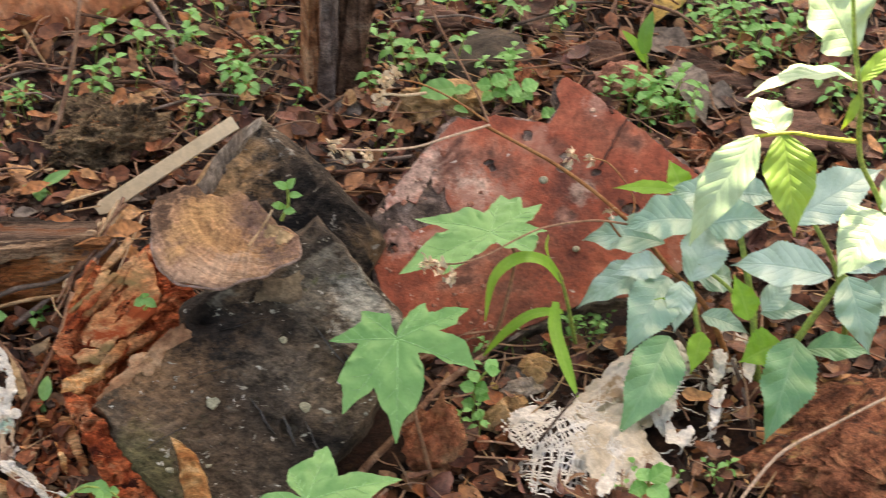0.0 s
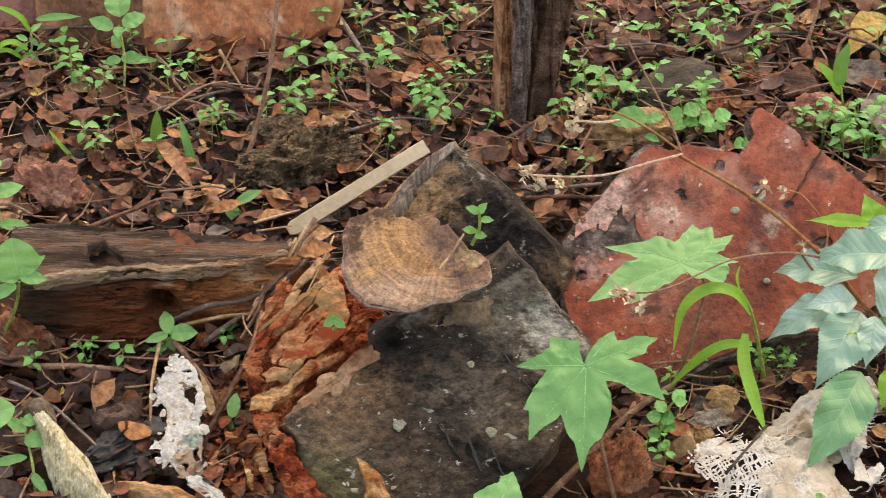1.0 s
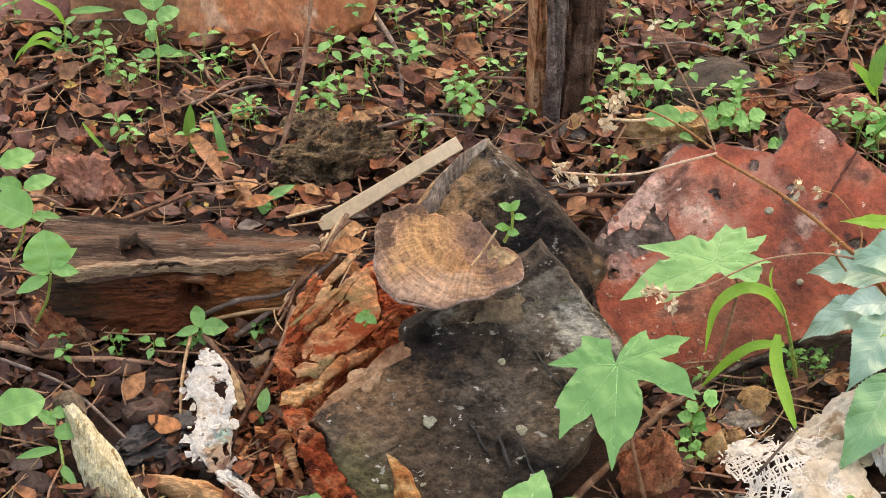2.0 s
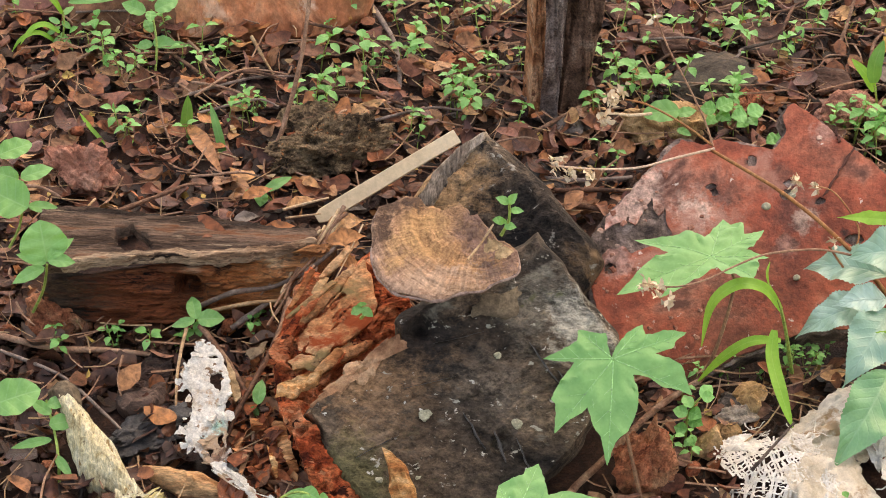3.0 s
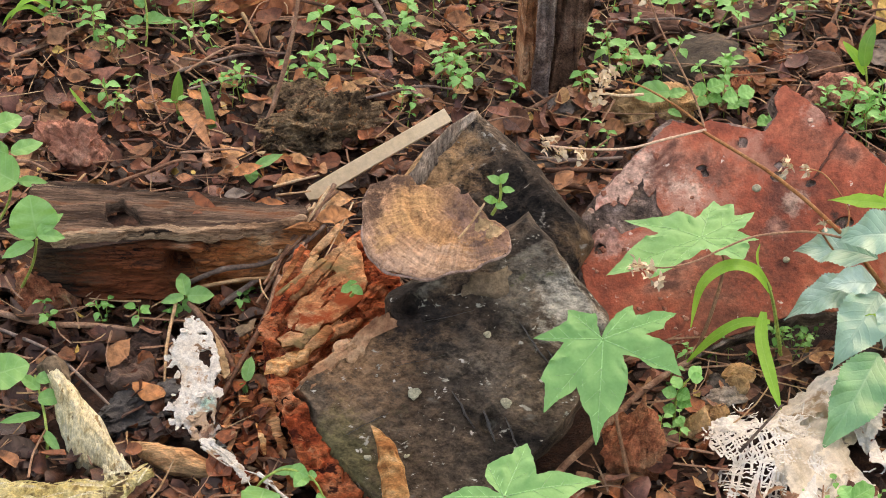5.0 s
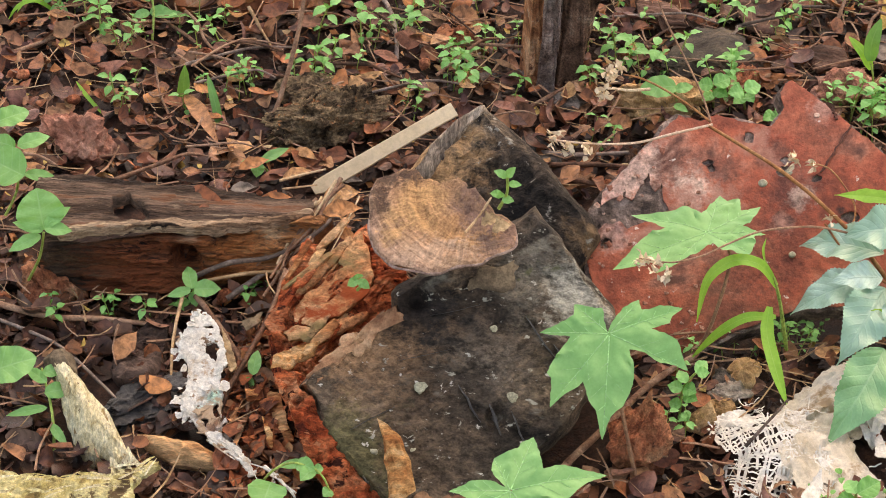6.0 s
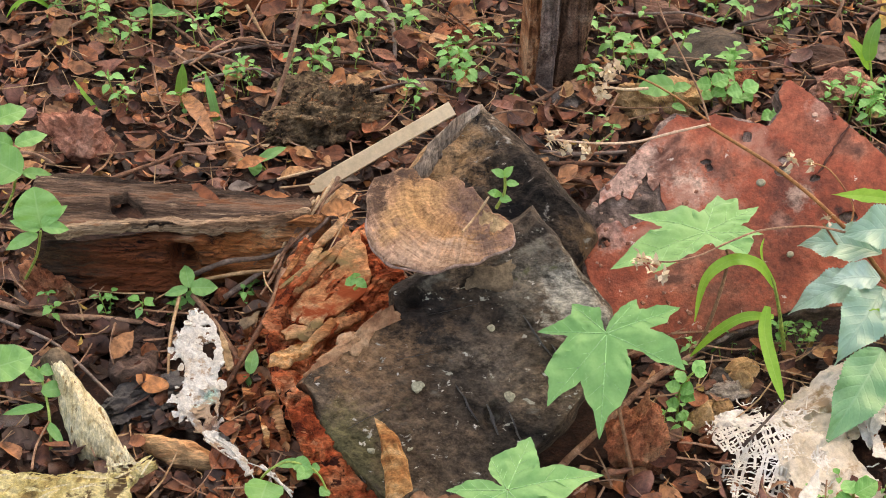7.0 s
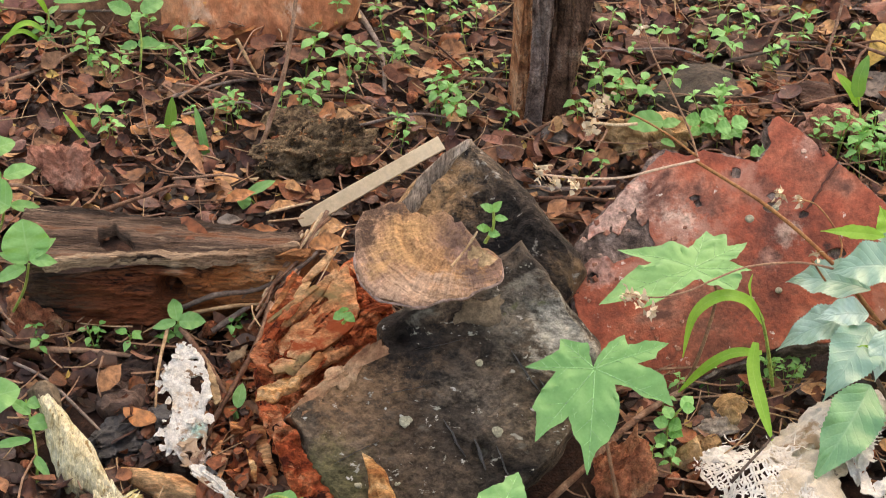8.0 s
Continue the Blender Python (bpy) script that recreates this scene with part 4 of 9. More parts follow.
# ---- the old timber block with the bracket fungus ----
block = thing("timber_block", BLOCK_BASE, "charred squared timber with blackened cut face and rotten orange flank", "timber")
BLOCK_M = pose(0.005, -0.412, 0.000, 43, 0, 4)
bm = slab([(0.077, 0.244), (0.095, 0.221), (0.113, 0.192), (0.132, 0.167), (0.134, 0.140), (0.117, 0.109), (0.097, 0.084), (0.078, 0.066), (0.058, 0.044), (0.034, 0.017), (0.020, 0.006), (-0.0265, 0.0193), (-0.0429, 0.0300), (-0.0570, 0.0477), (-0.0723, 0.0680), (-0.0828, 0.0870), (-0.0908, 0.1052), (-0.099, 0.116), (-0.093, 0.123), (-0.081, 0.129), (-0.074, 0.138), (-0.058, 0.149), (-0.041, 0.161), (-0.025, 0.166), (-0.027, 0.178), (-0.008, 0.194), (0.016, 0.203), (0.051, 0.228), (0.066, 0.234)],
          0.11, n=300, rings=60, sides=12, edge=0.004, rough=0.0025, freq=30, ragged=0.005, dents=[(*(-0.013, 0.176), 0.012, 0.012), (*(0.043, 0.086), 0.01, 0.01)], ridge=0.001, ridge_dir=(0.6, 0.8), taper=0.93, crease=0.0012, crease_freq=45, grain=(38, 4.5))
bm.transform(BLOCK_M)
part("cut_face", bm, CHAR, block, "blackened weathered cut face with grey lichen")
bm = slab([(0.002, 0.165), (0.015, 0.153), (0.035, 0.137), (0.048, 0.123), (0.045, 0.097), (0.027, 0.085), (0.002, 0.054), (-0.0103, 0.0318), (-0.0005, 0.0154), (0.0139, -0.0024), (0.0350, -0.0233), (0.0550, -0.0419), (0.0681, -0.0527), (0.0526, -0.0619), (0.0382, -0.0513), (0.0189, -0.0304), (0.0028, -0.0087), (-0.0130, 0.0111), (-0.0267, 0.0291), (-0.0361, 0.0435), (-0.052, 0.069), (-0.038, 0.098), (-0.023, 0.133)],
          0.08, n=260, rings=64, sides=8, edge=0.005, rough=0.004, freq=45, ragged=0.006, crease=0.006, crease_freq=62, grain=(52, 1.6))
bm.transform(pose(-0.091, -0.321, 0.020, 36, 0, -12))
part("rotten_flank", bm, ROT, block, "crumbling orange-red rotten wood")
FLANK_M = pose(-0.091, -0.321, 0.020, 36, 0, -12)
rnd = random.Random(21)
outer, inner = [(0.003, 0.163), (-0.011, 0.140), (-0.024, 0.115), (-0.036, 0.085), (-0.044, 0.061)], [(0.036, 0.133), (0.023, 0.108), (0.009, 0.087), (-0.003, 0.069), (-0.015, 0.052)]
def grained(x, y):
    return 0.004 + 0.001 * (ridged(x, y, 40, 2, (40, 0.3)) - 0.4) + 0.0035 * noise.noise(Vector((x, y, 6)) * 28) + 0.0008 * ridged(x, y, 160, 5)


for pts, slots, seed in (([(0.0019, 0.1622), (0.0090, 0.1501), (0.0136, 0.1386), (0.0199, 0.1275), (0.0186, 0.1143), (0.0122, 0.1040), (0.0010, 0.0930), (-0.0114, 0.0855), (-0.0216, 0.0806), (-0.0340, 0.0814), (-0.0378, 0.0886), (-0.0343, 0.0975), (-0.0282, 0.1069), (-0.0195, 0.1152), (-0.0159, 0.1237), (-0.0110, 0.1329), (-0.0068, 0.1453), (-0.0039, 0.1551)], [[(-0.0201, 0.1202), (-0.0151, 0.1266), (-0.0090, 0.1341), (-0.0067, 0.1317), (-0.0119, 0.1243), (-0.0161, 0.1181)]], 3),
                         ([(-0.0402, 0.0726), (-0.0305, 0.0797), (-0.0170, 0.0800), (-0.0005, 0.0872), (0.0154, 0.0971), (0.0223, 0.0964), (0.0111, 0.0854), (-0.0024, 0.0750), (-0.0120, 0.0670), (-0.0258, 0.0685), (-0.0356, 0.0660)], [], 4), ([(-0.0139, 0.1465), (-0.0072, 0.1579), (-0.0031, 0.1557), (-0.0083, 0.1417), (-0.0160, 0.1284), (-0.0248, 0.1167), (-0.0356, 0.1034), (-0.0405, 0.1012), (-0.0336, 0.1153), (-0.0233, 0.1310)], [], 5)):
    bm = plate(pts, 0.006, 0.002, grained, slots, ragged=0.0022, freq=110, seed=seed, bevel=0.0008)
    bm.transform(FLANK_M)
    part("split_panel", bm, PANEL, block, "tan-orange split wood with a slot")
bm = plate([(-0.0364, 0.0448), (-0.0156, 0.0418), (-0.0097, 0.0310), (0.0057, 0.0092), (0.0209, -0.0083), (0.0414, -0.0266), (0.0628, -0.0440), (0.0572, -0.0546), (0.0330, -0.0473), (0.0083, -0.0260), (-0.0097, -0.0041), (-0.0255, 0.0194)], 0.02, 0.0018, lambda x, y: 0.002 + 0.006 * (ridged(x, y, 60, 7, (40, 0.5)) - 0.4) + 0.003 * noise.noise(Vector((x, y, 9)) * 120), ragged=0.002, freq=130, seed=11, bevel=0.001)
bm.transform(FLANK_M)
part("rotten_edge", bm, ROT, block, "bright red-orange crumbling rot along the timber's foot")
bm = plate([(-0.1207, 0.1250), (-0.1116, 0.1248), (-0.1054, 0.1226), (-0.1001, 0.1099), (-0.0915, 0.1055), (-0.0883, 0.0938), (-0.0827, 0.0824), (-0.0734, 0.0697), (-0.0654, 0.0550), (-0.0540, 0.0415), (-0.0402, 0.0279), (-0.0552, 0.0217), (-0.0779, 0.0234), (-0.0839, 0.0380), (-0.0935, 0.0531), (-0.0991, 0.0681), (-0.1051, 0.0849), (-0.1098, 0.0996), (-0.1168, 0.1102)], 0.02, 0.0016, lambda x, y: 0.0035 * (ridged(x, y, 110, 3) - 0.5) + 0.0025 * noise.noise(Vector((x, y, 5)) * 220) - 0.014 * max(0, noise.noise(Vector((x, y, 8)) * 130) - 0.12), ragged=0.0012, freq=260, seed=17, bevel=0.0006)
bm.transform(BLOCK_M @ pose(0, 0, -0.003))
part("rotten_margin", bm, ROT, block, "pitted brick-red rot along the face's edge")
bm = plate([(-0.0387, 0.1513), (-0.0300, 0.1470), (-0.0280, 0.1333), (-0.0301, 0.1198), (-0.0337, 0.1053), (-0.0409, 0.0926), (-0.0435, 0.0714), (-0.0369, 0.0679), (-0.0488, 0.0668), (-0.0563, 0.0762), (-0.0546, 0.0927), (-0.0496, 0.1051), (-0.0487, 0.1216), (-0.0450, 0.1362)], 0.012, 0.0018, lambda x, y: 0.005 * (ridged(x, y, 60, 6, (50, 0.4)) - 0.4) + 0.003 * noise.noise(Vector((x, y, 3)) * 60), ragged=0.003, freq=120, seed=23, bevel=0.001)
bm.transform(FLANK_M @ pose(0, 0, 0.002))
part("rotten_wedge", bm, ROT, block, "red-brown crumbling wood at the flank's outer edge")
for ends, w, mat in (([(-0.0158, 0.1399), (-0.0473, 0.1050)], 0.0022, PANEL), ([(-0.0107, 0.1675), (-0.0277, 0.1404)], 0.003, PANEL), ([(-0.0355, 0.1448), (-0.0467, 0.1125)], 0.002, ROT_PALE), ([(-0.0244, 0.1418), (-0.0305, 0.1282)], 0.003, ROT_PALE), ([(-0.0276, 0.1249), (-0.0347, 0.1098)], 0.0025, ROT), ([(-0.0366, 0.1142), (-0.0482, 0.0844)], 0.0028, ROT), ([(-0.0023, 0.0849), (-0.0159, 0.0644)], 0.004, ROT_PALE), ([(-0.0103, 0.0906), (-0.0195, 0.0707)], 0.0035, PANEL)):
    (x0, y0), (x1, y1) = ends
    ln = math.hypot(x1 - x0, y1 - y0)
    bm = slab([(-w, -ln / 2), (w * 0.6, -ln / 2.1), (w, 0), (w * 0.5, ln / 2), (-w * 0.7, ln / 2.1), (-w, 0.1 * ln)], 0.003, n=40, rings=5, sides=2, edge=0.0006, rough=0.0015, freq=60, ragged=0.005, crease=0.001, crease_freq=60)
    bm.transform(FLANK_M @ pose((x0 + x1) / 2, (y0 + y1) / 2, 0.011, 0, 0, math.degrees(math.atan2(y1 - y0, x1 - x0)) - 90))
    part("splinter", bm, mat, block)
for k, (u, v) in enumerate(((0.0161, 0.1371), (0.0221, 0.1344), (0.0289, 0.1298), (0.0349, 0.1336), (0.0408, 0.1308), (0.0224, 0.1242), (0.0286, 0.1205), (0.0346, 0.1238), (0.0403, 0.1200), (0.0345, 0.1131), (0.0291, 0.1090), (0.0248, 0.1037), (0.0194, 0.0996), (0.0262, 0.1145), (0.0391, 0.1129), (0.0433, 0.1251), (0.0153, 0.1300), (0.0159, 0.1427), (-0.0258, 0.0293), (-0.0210, 0.0233), (-0.0168, 0.0163), (-0.0108, 0.0092), (-0.0057, 0.0020), (-0.0007, -0.0048), (0.0067, -0.0103), (0.0126, -0.0173), (0.0205, -0.0235), (0.0265, -0.0291), (0.0346, -0.0343), (0.0409, -0.0390), (-0.0105, 0.0182), (-0.0002, 0.0056), (0.0123, -0.0075), (0.0266, -0.0211), (0.0423, -0.0335), (-0.0199, 0.0099), (-0.0101, -0.0041), (0.0042, -0.0196), (0.0206, -0.0345), (0.0360, -0.0451))):
    bm = rock((rnd.uniform(0.003, 0.0065), rnd.uniform(0.003, 0.006), rnd.uniform(0.0015, 0.003)), 130 + k, 3, 0.9, 3.0, 0.6)
    bm.transform(FLANK_M @ pose(u + rnd.gauss(0, 0.001), v + rnd.gauss(0, 0.001), rnd.uniform(-0.001, 0.002), rnd.uniform(-25, 25), rnd.uniform(-25, 25), rnd.uniform(0, 180)))
    part("rot_crumb", bm, ROT, block)
for k in range(12):
    f, g = rnd.random(), 0.35 + 0.75 * rnd.random()
    i = min(int(f * 4), 3)
    h = f * 4 - i
    u = (outer[i][0] * (1 - h) + outer[i + 1][0] * h) * (1 - g) + (inner[i][0] * (1 - h) + inner[i + 1][0] * h) * g
    v = (outer[i][1] * (1 - h) + outer[i + 1][1] * h) * (1 - g) + (inner[i][1] * (1 - h) + inner[i + 1][1] * h) * g
    ln, w = rnd.uniform(0.01, 0.028), rnd.uniform(0.003, 0.009)
    q = FLANK_M @ pose(u, v, rnd.uniform(0.001, 0.008), rnd.gauss(0, 9), rnd.gauss(0, 14), -38 + rnd.gauss(0, 10))
    bm = slab([(-w / 2, -ln / 2), (w / 3, -ln / 2.2), (w / 2, 0), (w / 4, ln / 2), (-w / 3, ln / 2.1), (-w / 2.2, 0)], 0.004, n=40, rings=7, sides=2, edge=0.0008, rough=0.002, freq=60, ragged=0.006, crease=0.003, crease_freq=60, grain=(90, 4.0))
    bm.transform(q)
    part("splinter", bm, ROT_PALE if rnd.random() < 0.25 else ROT, block)
for k, (pts, dep) in enumerate((
        ([(-0.098, 0.120), (-0.081, 0.136), (-0.058, 0.153), (-0.043, 0.165), (-0.025, 0.176), (-0.022, 0.161), (-0.032, 0.159), (-0.044, 0.153), (-0.052, 0.142), (-0.069, 0.134), (-0.075, 0.125), (-0.091, 0.113)], 0.012),)):
    bm = slab(pts, dep, n=160, rings=10, sides=4, edge=0.001, rough=0.0015, freq=90, ragged=0.01)
    bm.transform(BLOCK_M @ pose(0, 0, 0.0006))
    part("split_edge", bm, RIM, block, "pale split edge of the timber")
rnd = random.Random(19)
for (u0, v0), (u1, v1), w in zip(((0.0387, 0.0966), (0.0549, 0.0912), (0.0164, 0.1114), (-0.0301, 0.1301), (-0.0040, 0.1636), (0.0679, 0.1623), (-0.0646, 0.0804), (0.0883, 0.1405)), ((0.0463, 0.0729), (0.0644, 0.0650), (0.0315, 0.0833), (0.0122, 0.1386), (0.0343, 0.1714), (0.0899, 0.1277), (-0.0309, 0.0964), (0.1001, 0.1190)), (0.0016, 0.0009, 0.0009, 0.0007, 0.0008, 0.0009, 0.0007, 0.0008)):
    line = [(u0 + (u1 - u0) * f + 0.0012 * noise.noise(Vector((u0 * 90, f * 4, 1))), v0 + (v1 - v0) * f + 0.0012 * noise.noise(Vector((v0 * 90, f * 4, 7))), w * math.sin(0.25 + 2.6 * f) * rnd.uniform(0.5, 1.1)) for f in np.linspace(0, 1, 12)]
    bm = plate([(x - h, y) for x, y, h in line] + [(x + h, y) for x, y, h in line[::-1]], 0.002, 0.0012, ragged=0.0002, freq=400)
    bm.transform(BLOCK_M @ pose(0, 0, 0.0022))
    part("crack", bm, CHARCOAL, block, "black weathering crack")
for (u, v), r in zip(((-0.012, 0.110), (0.057, 0.102), (0.044, 0.152), (-0.019, 0.064), (-0.048, 0.063)), (0.0042, 0.0036, 0.002, 0.0018, 0.0016)):
    bm = slab([(u + r * math.cos(a) * (1 + 0.12 * math.sin(3 * a)), v + r * 0.85 * math.sin(a)) for a in np.linspace(0, 6.28, 18, endpoint=False)], 0.002, n=22, rings=4, sides=2, edge=0.0004, rough=0.0004, freq=200)
    bm.transform(BLOCK_M @ pose(0, 0, 0.0016))
    part("lichen_disc", bm, LICHEN, block, "round pale grey lichen disc")
bm = slab([(-0.014, 0.041), (-0.007, 0.037), (0.002, 0.028), (0.009, 0.012), (0.014, -0.008), (-0.004, -0.020), (-0.005, 0.008), (-0.009, 0.026)], 0.006, n=60, rings=8, sides=4, edge=0.0015, rough=0.003, freq=60, ragged=0.003)
bm.transform(pose(-0.029, -0.399, 0.045, 50, 0, 0))
solo("wood_sliver", bm, SLIVER, Matrix(), "orange-brown sliver of bark leaning on the timber", "wood chip")
bm = slab([(-0.020, -0.007), (-0.018, 0.005), (-0.003, 0.016), (0.014, 0.020), (0.011, 0.010), (-0.008, -0.003)], 0.005, n=90, rings=14, sides=4, edge=0.001, rough=0.005, freq=50, ragged=0.01, crease=0.003, crease_freq=50)
bm.transform(pose(-0.108, -0.302, 0.070, 30, 0, -8))
solo("wood_chip", bm, SLIVER, Matrix(), "curled orange wood chip beside the rotten timber", "wood chip")
for pts, z, mat, lab in (([(-0.1333, -0.3050), (-0.1305, -0.3076), (-0.1238, -0.3291), (-0.1230, -0.3401), (-0.1256, -0.3389), (-0.1302, -0.3228)], 0.022, SLIVER, "pale tan wood sliver standing in the litter"), ([(-0.1574, -0.1974), (-0.1481, -0.2000), (-0.1406, -0.1923), (-0.1428, -0.2100), (-0.1522, -0.2162), (-0.1574, -0.2077)], 0.034, DULL_FLAKE, "tan papery scrap between twigs"), ([(-0.1497, -0.2730), (-0.1371, -0.2656), (-0.1329, -0.2751), (-0.1375, -0.2835), (-0.1472, -0.2825)], 0.02, ROT_PALE, "orange-tan wood chip in the hollow"), ([(-0.1218, -0.3472), (-0.1105, -0.3378), (-0.1017, -0.3426), (-0.0998, -0.3592), (-0.1093, -0.3684), (-0.1190, -0.3624)], 0.02, BARK_PIECE, "purplish brown bark piece at the timber's foot"), ([(-0.1331, -0.2724), (-0.1213, -0.2788), (-0.1142, -0.3056), (-0.1074, -0.3318), (-0.1136, -0.3352), (-0.1226, -0.3093)], 0.02, ROT_PALE, "reddish split wood piece in the hollow"), ([(-0.1508, -0.2381), (-0.1450, -0.2321), (-0.1387, -0.2447), (-0.1347, -0.2628), (-0.1397, -0.2657), (-0.1459, -0.2548)], 0.026, DARK_WOOD, "grey weathered wood chip in the hollow")):
    bm = plate(pts, 0.0018, 0.002, lambda x, y: 0.006 * noise.noise(Vector((x, y, z)) * 60) + 0.001 * ridged(x, y, 180), ragged=0.001, freq=200, seed=len(lab), bevel=0.0006)
    solo("wood_chip", bm, mat, pose(0, 0, z), lab, "wood chip")

back = thing("timber_offcut", BACK_BASE, "blackened timber offcut with a grey weathered edge", "timber")
bm = slab([(-0.046, 0.135), (-0.036, 0.128), (-0.016, 0.114), (0.008, 0.098), (0.030, 0.081), (0.054, 0.063), (0.064, 0.048), (0.053, 0.018), (0.006, -0.008), (-0.055, -0.009), (-0.079, 0.030), (-0.093, 0.070), (-0.080, 0.096), (-0.065, 0.118)], 0.09, n=170, rings=22, sides=10, edge=0.004, rough=0.005, freq=30, ragged=0.004, ridge=0.003, ridge_dir=(0.7, -0.7))
bm.transform(pose(0.052, -0.150, 0.045, 46, 0, -14))
part("end_face", bm, CHAR_BACK, back)
bm = slab([(-0.095, 0.068), (-0.088, 0.076), (-0.080, 0.096), (-0.065, 0.118), (-0.046, 0.135), (-0.042, 0.130), (-0.055, 0.114), (-0.065, 0.094), (-0.073, 0.074), (-0.083, 0.063)], 0.03, n=80, rings=8, sides=4, edge=0.002, rough=0.004, freq=50, ragged=0.003)
bm.transform(pose(0.052, -0.150, 0.045, 46, 0, -14) @ pose(0, 0, 0.004))
part("weathered_edge", bm, PALE_EDGE, back, "grey-brown weathered edge")

# bracket fungus
FUNGUS_EDGE = [(-0.0221, 0.0765), (-0.0151, 0.0685), (-0.0121, 0.0651), (-0.0027, 0.0613), (0.0049, 0.0639), (0.0108, 0.0694), (0.0164, 0.0631), (0.0186, 0.0556), (0.0240, 0.0593), (0.0258, 0.0529), (0.0308, 0.0450), (0.0401, 0.0349), (0.0468, 0.0288), (0.0522, 0.0228), (0.0550, 0.0127), (0.0537, 0.0025), (0.0475, -0.0044), (0.0392, -0.0074), (0.0281, -0.0149), (0.0171, -0.0181), (0.0142, -0.0160), (0.0097, -0.0199), (-0.0013, -0.0230), (-0.0103, -0.0239), (-0.0231, -0.0221), (-0.0363, -0.0165), (-0.0457, -0.0080), (-0.0506, 0.0019), (-0.0544, 0.0169), (-0.0555, 0.0346), (-0.0545, 0.0531), (-0.0503, 0.0661), (-0.0407, 0.0723), (-0.0293, 0.0763)]
GROW = Vector((0.023, 0.049, 0))


FUNGUS_EDGE = [(u * (1 + 0.012 * math.sin(i * 2.1)), v - 0.0012 * math.sin(i * 2.6)) for i, (u, v) in enumerate(FUNGUS_EDGE)]


def fungus_relief(x, y):
    p = Vector((x, y, 0))
    far = (p - GROW).length + 0.005 * noise.noise(p * 30)
    zones = 0.0008 * math.sin(far * 260) + 0.0006 * math.sin(far * 520 + 0.8)
    rough_top = 0.0022 * noise.noise(p * 55) + 0.0016 * noise.noise(p * 120 + Vector((3, 1, 0))) + 0.001 * ridged(x, y, 190)
    return 0.004 - 0.0025 * (far / 0.08) ** 2 + zones + rough_top - 0.10 * max(far - 0.068, 0) - 0.003 * max(0, 1 - (p - Vector((0.03, 0.03, 0))).length / 0.025) - 0.0022 * math.exp(-((math.atan2(y - 0.049, x - 0.023) + 1.95) * 9) ** 2) * min(far / 0.02, 1)


fungus = new("bracket_fungus", finish("bracket_fungus", plate(FUNGUS_EDGE, 0.011, 0.0016, fungus_relief, ragged=0.0013, freq=150, seed=5, bevel=0.0012, undercut=0.16), FUNGUS))
fungus.matrix_world = pose(0.001, -0.288, 0.172, 12, 0, 0)
tagged(fungus, "ochre-brown bracket fungus with dusky wavy rim growing from timber", "fungus")
front = FUNGUS_EDGE[13:32]
bm = tube(bmesh.new(), [(u * 0.985, v * 0.985, fungus_relief(u, v) - 0.0024) for u, v in front], 0.0012, 0.0012, 8, 0.6, 6)
lip = new("rim", finish("rim", bm, FUNGUS_RIM))
lip.parent = fungus
tagged(lip, "pale dusky lilac-brown rolled rim")

for pts, lab in (([(0.029, -0.278, 0.186), (0.044, -0.275, 0.190)], "curled pale dead leaf scrap lying on the fungus"), ([(0.037, -0.287, 0.186), (0.051, -0.280, 0.188)], "straw-coloured leaf scrap lying on the fungus")):
    solo("leaf_scrap", blade(pts[0], pts[1], 0.011, (0, -0.4, 1), 0.12, 0.5, 0.7, 4, 0.2, 0.3, 8, 3), LEAF_SCRAP, Matrix(), lab, "leaf")
bm = slab([(0.024, 0.190), (0.037, 0.198), (0.049, 0.200), (0.062, 0.206), (0.064, 0.200), (0.058, 0.193), (0.056, 0.185), (0.040, 0.186), (0.028, 0.183)], 0.0015, n=90, rings=8, sides=3, edge=0.0005, rough=0.001, freq=60, ragged=0.008)
bm.transform(BLOCK_M @ pose(0, 0, 0.003))
solo("bark_flake", bm, DULL_FLAKE, Matrix(), "dull tan papery flake on the timber below the fungus", "flake")


# ---- logs, post, slabs ----
log = thing("fallen_log", LOG_BASE, "split weathered log with hollow and orange decay", "log")
bm = slab([(-0.103, 0.041), (-0.101, 0.052), (-0.097, 0.057), (-0.071, 0.058), (-0.020, 0.065), (0.039, 0.068), (0.085, 0.072), (0.115, 0.083), (0.129, 0.081), (0.122, 0.066), (0.110, 0.048), (0.094, 0.035), (0.057, 0.028), (0.015, 0.018), (-0.032, 0.013), (-0.073, 0.016), (-0.094, 0.026)], 0.075, n=240, rings=34, sides=14, edge=0.004, rough=0.005, freq=30, ragged=0.004,
          dents=[(*(0.012, 0.046), 0.014, 0.03), (*(0.020, 0.043), 0.01, 0.02)], ridge=0.005, ridge_dir=(0.05, 1), crease=0.005, crease_freq=22, grain=(4, 4.0), shear=(0, -0.06))
bm.transform(pose(-0.221, -0.147, 0.000, 78, 0, 2))
part("log_side", bm, LOG, log)
def split_top(x, y):
    return 0.0035 * (ridged(x, y, 30, 1, (4, 3.5)) - 0.5) + 0.0025 * noise.noise(Vector((x * 9, y * 30, 2))) + 0.05 * max(0, y - 0.02)


